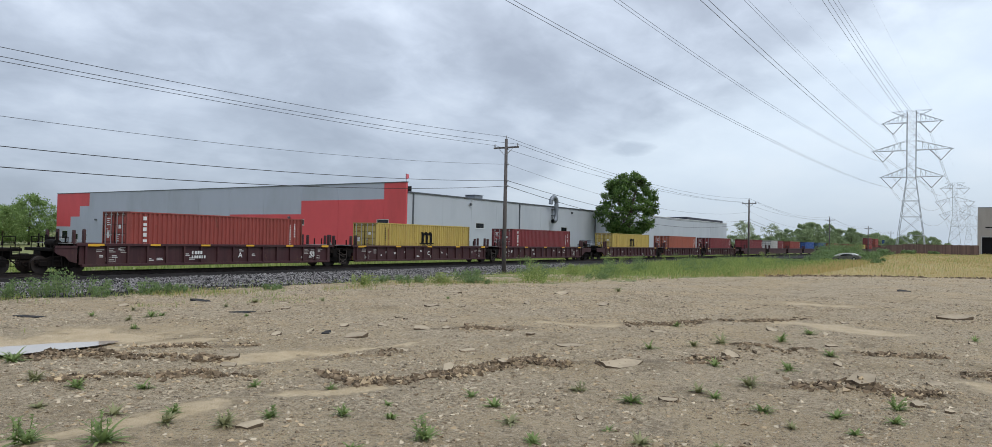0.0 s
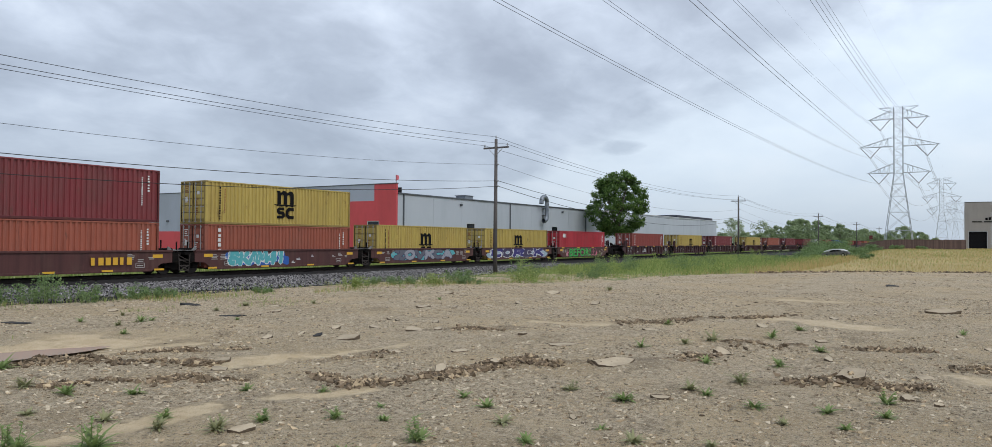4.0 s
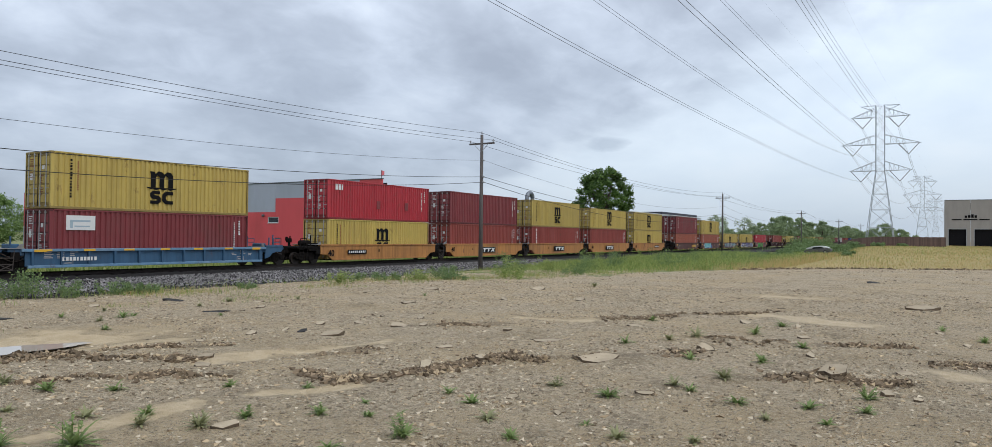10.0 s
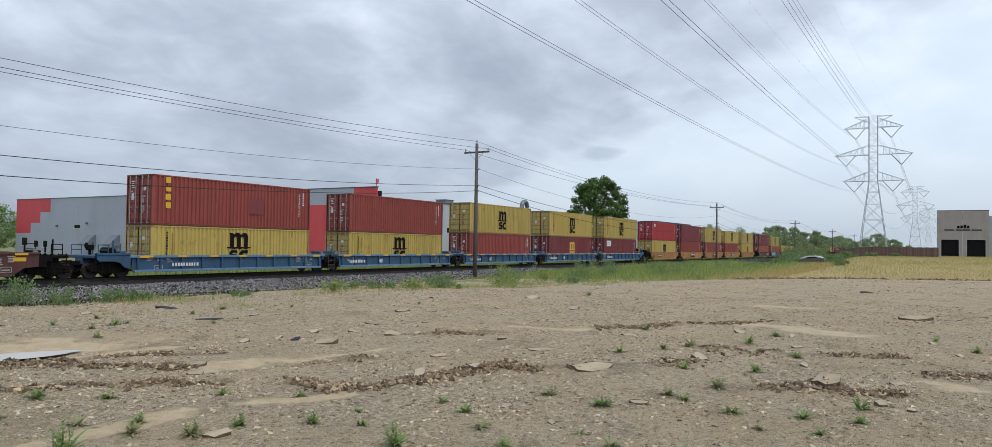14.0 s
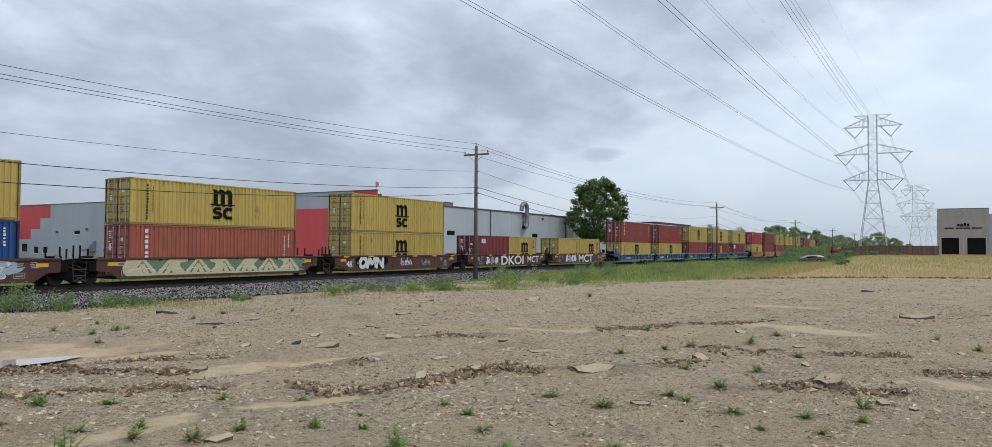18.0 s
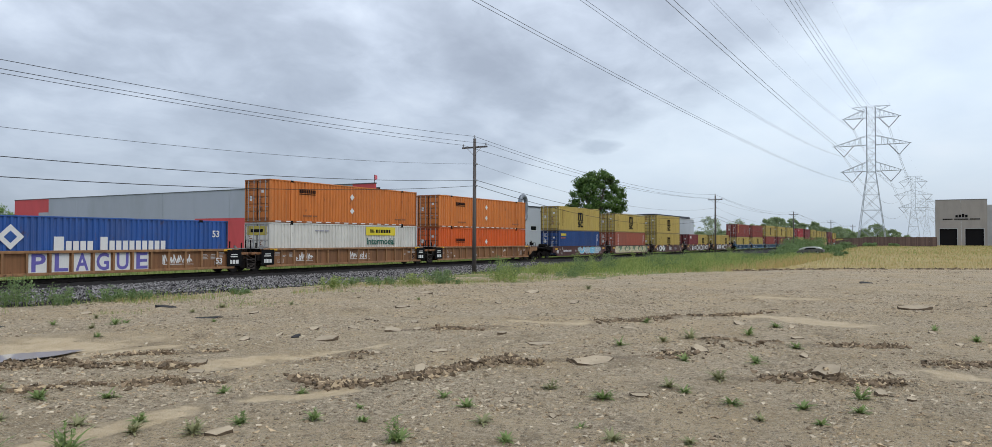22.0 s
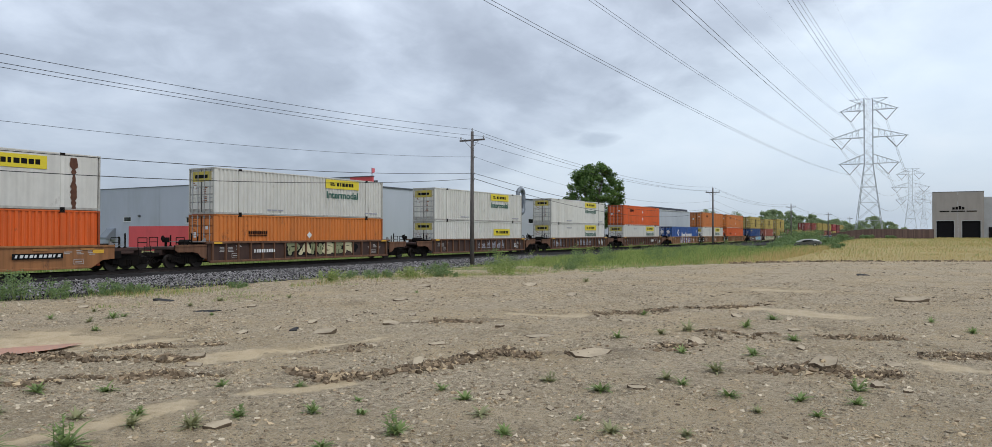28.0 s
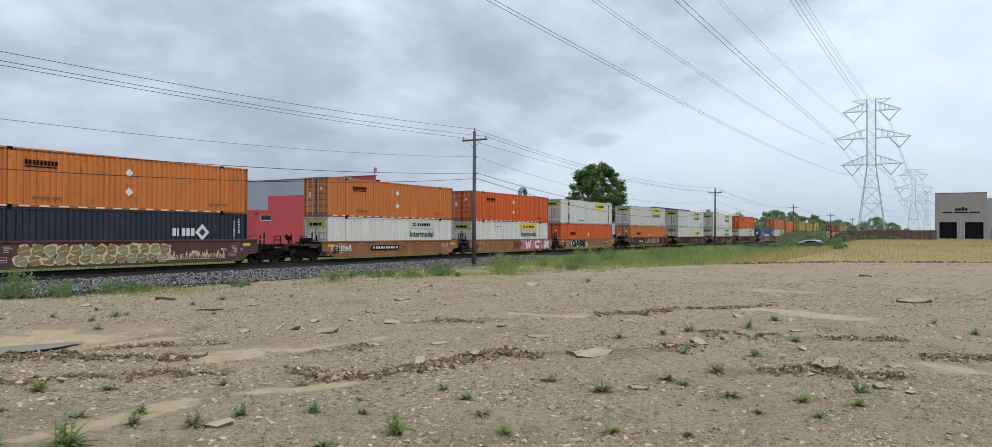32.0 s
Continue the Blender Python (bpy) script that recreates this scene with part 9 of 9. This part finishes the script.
for i, (x, y, w, h) in enumerate(CLUMPS):
    r = random.Random(700 + i)
    t = thing("weed_clump", "wispy tall green weed clump beside the ballast", "plant", "weed clumps along the track", at=(x, y, float(ground_z(x, y))))
    cs = [(r.gauss(0, 0.3) * w, r.gauss(0, 0.3) * w, 0) for k in range(12)]
    tops = [(a * 1.25, b * 1.25, 1.15 * h * r.uniform(0.35, 1.0)) for a, b, c in cs]
    pts = [(a + (p - a) * q, b + (s_ - b) * q, z * q) for (a, b, c), (p, s_, z) in zip(cs, tops) for q in (0.35, 0.7, 0.95)]
    put("foliage", leaf_cloud("foliage", pts, [0.13 + 0.13 * h] * len(pts), 20, 0.045, "grass_green" if i % 3 == 1 and i > 4 else "leaf_bush", 700 + i), t)
    bm = bmesh.new()
    for a, b in zip(cs, tops):
        rod(bm, (a[0], a[1], -0.05), b, 0.012, 4, 0.004)
    part("woody_stem", bm, M["weed"], t)

# ---- tall grass between the lot and the track, dry meadow at the right ----


def blades(name, xs, ys, hs, ws, mat, seed):
    rng = np.random.RandomState(seed)
    n = len(xs)
    a, lean = rng.rand(n) * 6.283, rng.randn(n, 2) * 0.28
    zs = ground_z(xs, ys) - 0.03
    dx, dy = np.cos(a) * ws, np.sin(a) * ws
    b0, b1 = np.stack([xs - dx, ys - dy, zs], -1), np.stack([xs + dx, ys + dy, zs], -1)
    mx, my = xs + lean[:, 0] * hs * 0.3, ys + lean[:, 1] * hs * 0.3
    m0, m1 = np.stack([mx - dx * 0.7, my - dy * 0.7, zs + hs * 0.6], -1), np.stack([mx + dx * 0.7, my + dy * 0.7, zs + hs * 0.6], -1)
    t = np.stack([xs + lean[:, 0] * hs, ys + lean[:, 1] * hs, zs + hs], -1)
    v = np.stack([b0, b1, m1, m0, t], 1).reshape(-1, 3)
    o = (np.arange(n) * 5)[:, None]
    f = (o + np.array([0, 1, 2, 3])).tolist() + (o + np.array([3, 2, 4])).tolist()
    me = bpy.data.meshes.new(name)
    me.from_pydata(v.tolist(), [], f)
    me.materials.append(M[mat])
    return me


rs = np.random.RandomState(17)


def field(n, x0, x1, y0, y1, seed):
    x, y = x0 + (x1 - x0) * rs.rand(n), y0 + (y1 - y0) * rs.rand(n)
    ok = (y > edge_y(x) + 1.2 * wave(x, y, 21, 2.5) - 0.3) & (wave(x, y, seed, 3.0) + rs.rand(n) > -0.1)
    return x[ok], y[ok]


x, y = field(84000, 26, 120, 12, 31.0, 51)
gate = rs.rand(len(x)) < np.clip((x - 28) / 26, 0.12, 1)
x, y = x[gate], y[gate]
h = np.clip((x - 36) / 42, 0.13, 1) * (0.45 + 0.5 * rs.rand(len(x))) * (0.8 + 0.4 * wave(x, y, 52, 5.0))
green = (rs.rand(len(x)) < np.clip((y - 14) / 8, 0.05, 0.9))
tagged(put("tall_green_grass", blades("tall_green_grass", x[green], y[green], h[green], 0.012 + 0.00015 * x[green], "grass_green", 61)), "tall green grass along the railway", "grass", kind="stuff")
xs_, ys_, hs_ = x[~green], y[~green], h[~green] * 0.7
x, y = field(100000, 66, 190, -48, 15, 53)
h = (0.14 + 0.24 * rs.rand(len(x))) * (0.85 + 0.5 * wave(x, y, 54, 6.0))
mix_ = rs.rand(len(x)) < 0.04 + 0.14 * (wave(x, y, 55, 8.0) > 0.15) + 0.18 * np.clip((x - 95) / 40, 0, 1)
tagged(put("dry_meadow_grass", blades("dry_meadow_grass", np.concatenate([xs_, x[~mix_]]), np.concatenate([ys_, y[~mix_]]), np.concatenate([hs_, h[~mix_]]), 0.006 + 0.0001 * np.concatenate([xs_, x[~mix_]]), "grass_straw", 62)), "dry straw-coloured meadow grass", "grass", kind="stuff")
tagged(put("green_meadow_grass", blades("green_meadow_grass", x[mix_], y[mix_], h[mix_], 0.009 + 0.00012 * x[mix_], "grass_green", 63)), "green grass mixed through the dry meadow", "grass", kind="stuff")
# thin sprigs over the edge of the lot
n = 22000
x, y = 7 + 46 * rs.rand(n), 18 + 13.0 * rs.rand(n)
ok = (wave(x, y, 56, 1.8) + 0.05 * (y - 27) + 0.22 * np.clip((x - 22) / 14, 0, 1) * (y > edge_y(x) - 0.5) + 0.25 * (rs.rand(n) - 0.5) > 0.16)
x, y = x[ok], y[ok]
tagged(put("sparse_sprigs", blades("sparse_sprigs", x, y, 0.05 + 0.22 * rs.rand(len(x)) ** 2 * np.clip((y - 16) / 10, 0.3, 1.2), np.full(len(x), 0.012), "grass_green", 65)), "sparse green sprigs at the edge of the dirt", "grass", kind="stuff")
n = 16000
x, y = 5 + 190 * rs.rand(n), 43.5 + 11 * rs.rand(n)
tagged(put("verge_grass", blades("verge_grass", x, y, 0.25 + 0.3 * rs.rand(n), np.full(n, 0.04), "grass_green", 64)), "green verge grass beyond the track", "grass", kind="stuff")

# low wisps along the foot of the ballast
n = 8500
x = 17 + 32 * rs.rand(n)
y = np.interp(x, [17, 20, 24, 27, 33, 40, 49], [28.0, 27.2, 26.0, 25.4, 24.6, 23.0, 21.2]) + 1.15 * rs.randn(n)
ok = wave(x, y, 57, 2.4) + 0.35 * (rs.rand(n) - 0.5) > -0.02
x, y = x[ok], y[ok]
pale = rs.rand(len(x)) < 0.4
for key, sel, mat_ in (("foot_grass", ~pale, "grass_green"), ("dry_foot_grass", pale, "grass_straw")):
    tagged(put(key, blades(key, x[sel], y[sel], 0.06 + 0.24 * rs.rand(sel.sum()) ** 1.8, np.full(sel.sum(), 0.011), mat_, 66 + sel.sum() % 5)), "thin wispy grass along the foot of the ballast", "grass", kind="stuff")

# ---- derelict white car sunk in the weeds ----
M["car_white"] = material("chalky_white_car_paint", (0.78, 0.79, 0.79), 0.5, amount=0.3, stain=(0.35, 0.33, 0.28), stain_scale=1.0)
M["tyre"] = material("perished_tyre_rubber", (0.02, 0.02, 0.02), 0.9, amount=0.3)
wreck = thing("derelict_car", "derelict white car sunk in the weeds", "car", at=pose(116.0, 15.5, float(ground_z(116.0, 15.5)) + 0.3, 0, 4, 86) @ Matrix.Scale(0.86, 4))
body = prism([(-2.1, 0.25), (-2.15, 0.62), (-1.9, 0.78), (-1.2, 0.86), (1.0, 0.84), (1.9, 0.70), (2.1, 0.5), (2.1, 0.25)], -0.85, 0.85)
bmesh.ops.bevel(body, geom=list(body.edges), offset=0.06, segments=2, affect="EDGES")
M["car_dull"] = material("dark_grey_car_paint", (0.13, 0.13, 0.12), 0.7, amount=0.5, stain=(0.05, 0.045, 0.035), stain_scale=1.0)
part("body", body, M["car_dull"], wreck, "dark grey lower body")
part("cabin", prism([(-1.25, 0.84), (-0.75, 1.22), (0.35, 1.24), (1.0, 0.84)], -0.72, 0.72), M["glass"], wreck, "dark glass cabin")
roof = prism([(-1.75, 0.93), (-1.2, 1.16), (-0.6, 1.27), (0.2, 1.31), (0.9, 1.24), (1.7, 0.98), (1.7, 0.84), (0.85, 1.06), (0.2, 1.12), (-0.6, 1.1), (-1.15, 0.98), (-1.75, 0.84)], -0.78, 0.78)
part("roof", roof, M["car_white"], wreck)
for a, b in (((-1.25, 0.84), (-0.75, 1.24)), ((1.0, 0.84), (0.38, 1.25))):
    for yy in (-0.73, 0.73):
        part("pillar", rods(0.045, ((a[0], yy, a[1]), (b[0], yy, b[1]))), M["car_white"], wreck)
for xx in (-1.3, 1.3):
    for yy in (-0.8, 0.8):
        w = part("wheel", rod(bmesh.new(), (xx, yy - 0.1, 0.22), (xx, yy + 0.1, 0.22), 0.31, 18), M["tyre"], wreck)
        part("hubcap", rod(bmesh.new(), (xx, yy - 0.115, 0.22), (xx, yy + 0.115, 0.22), 0.18, 14), M["galv"], w)

build_train()
motions()
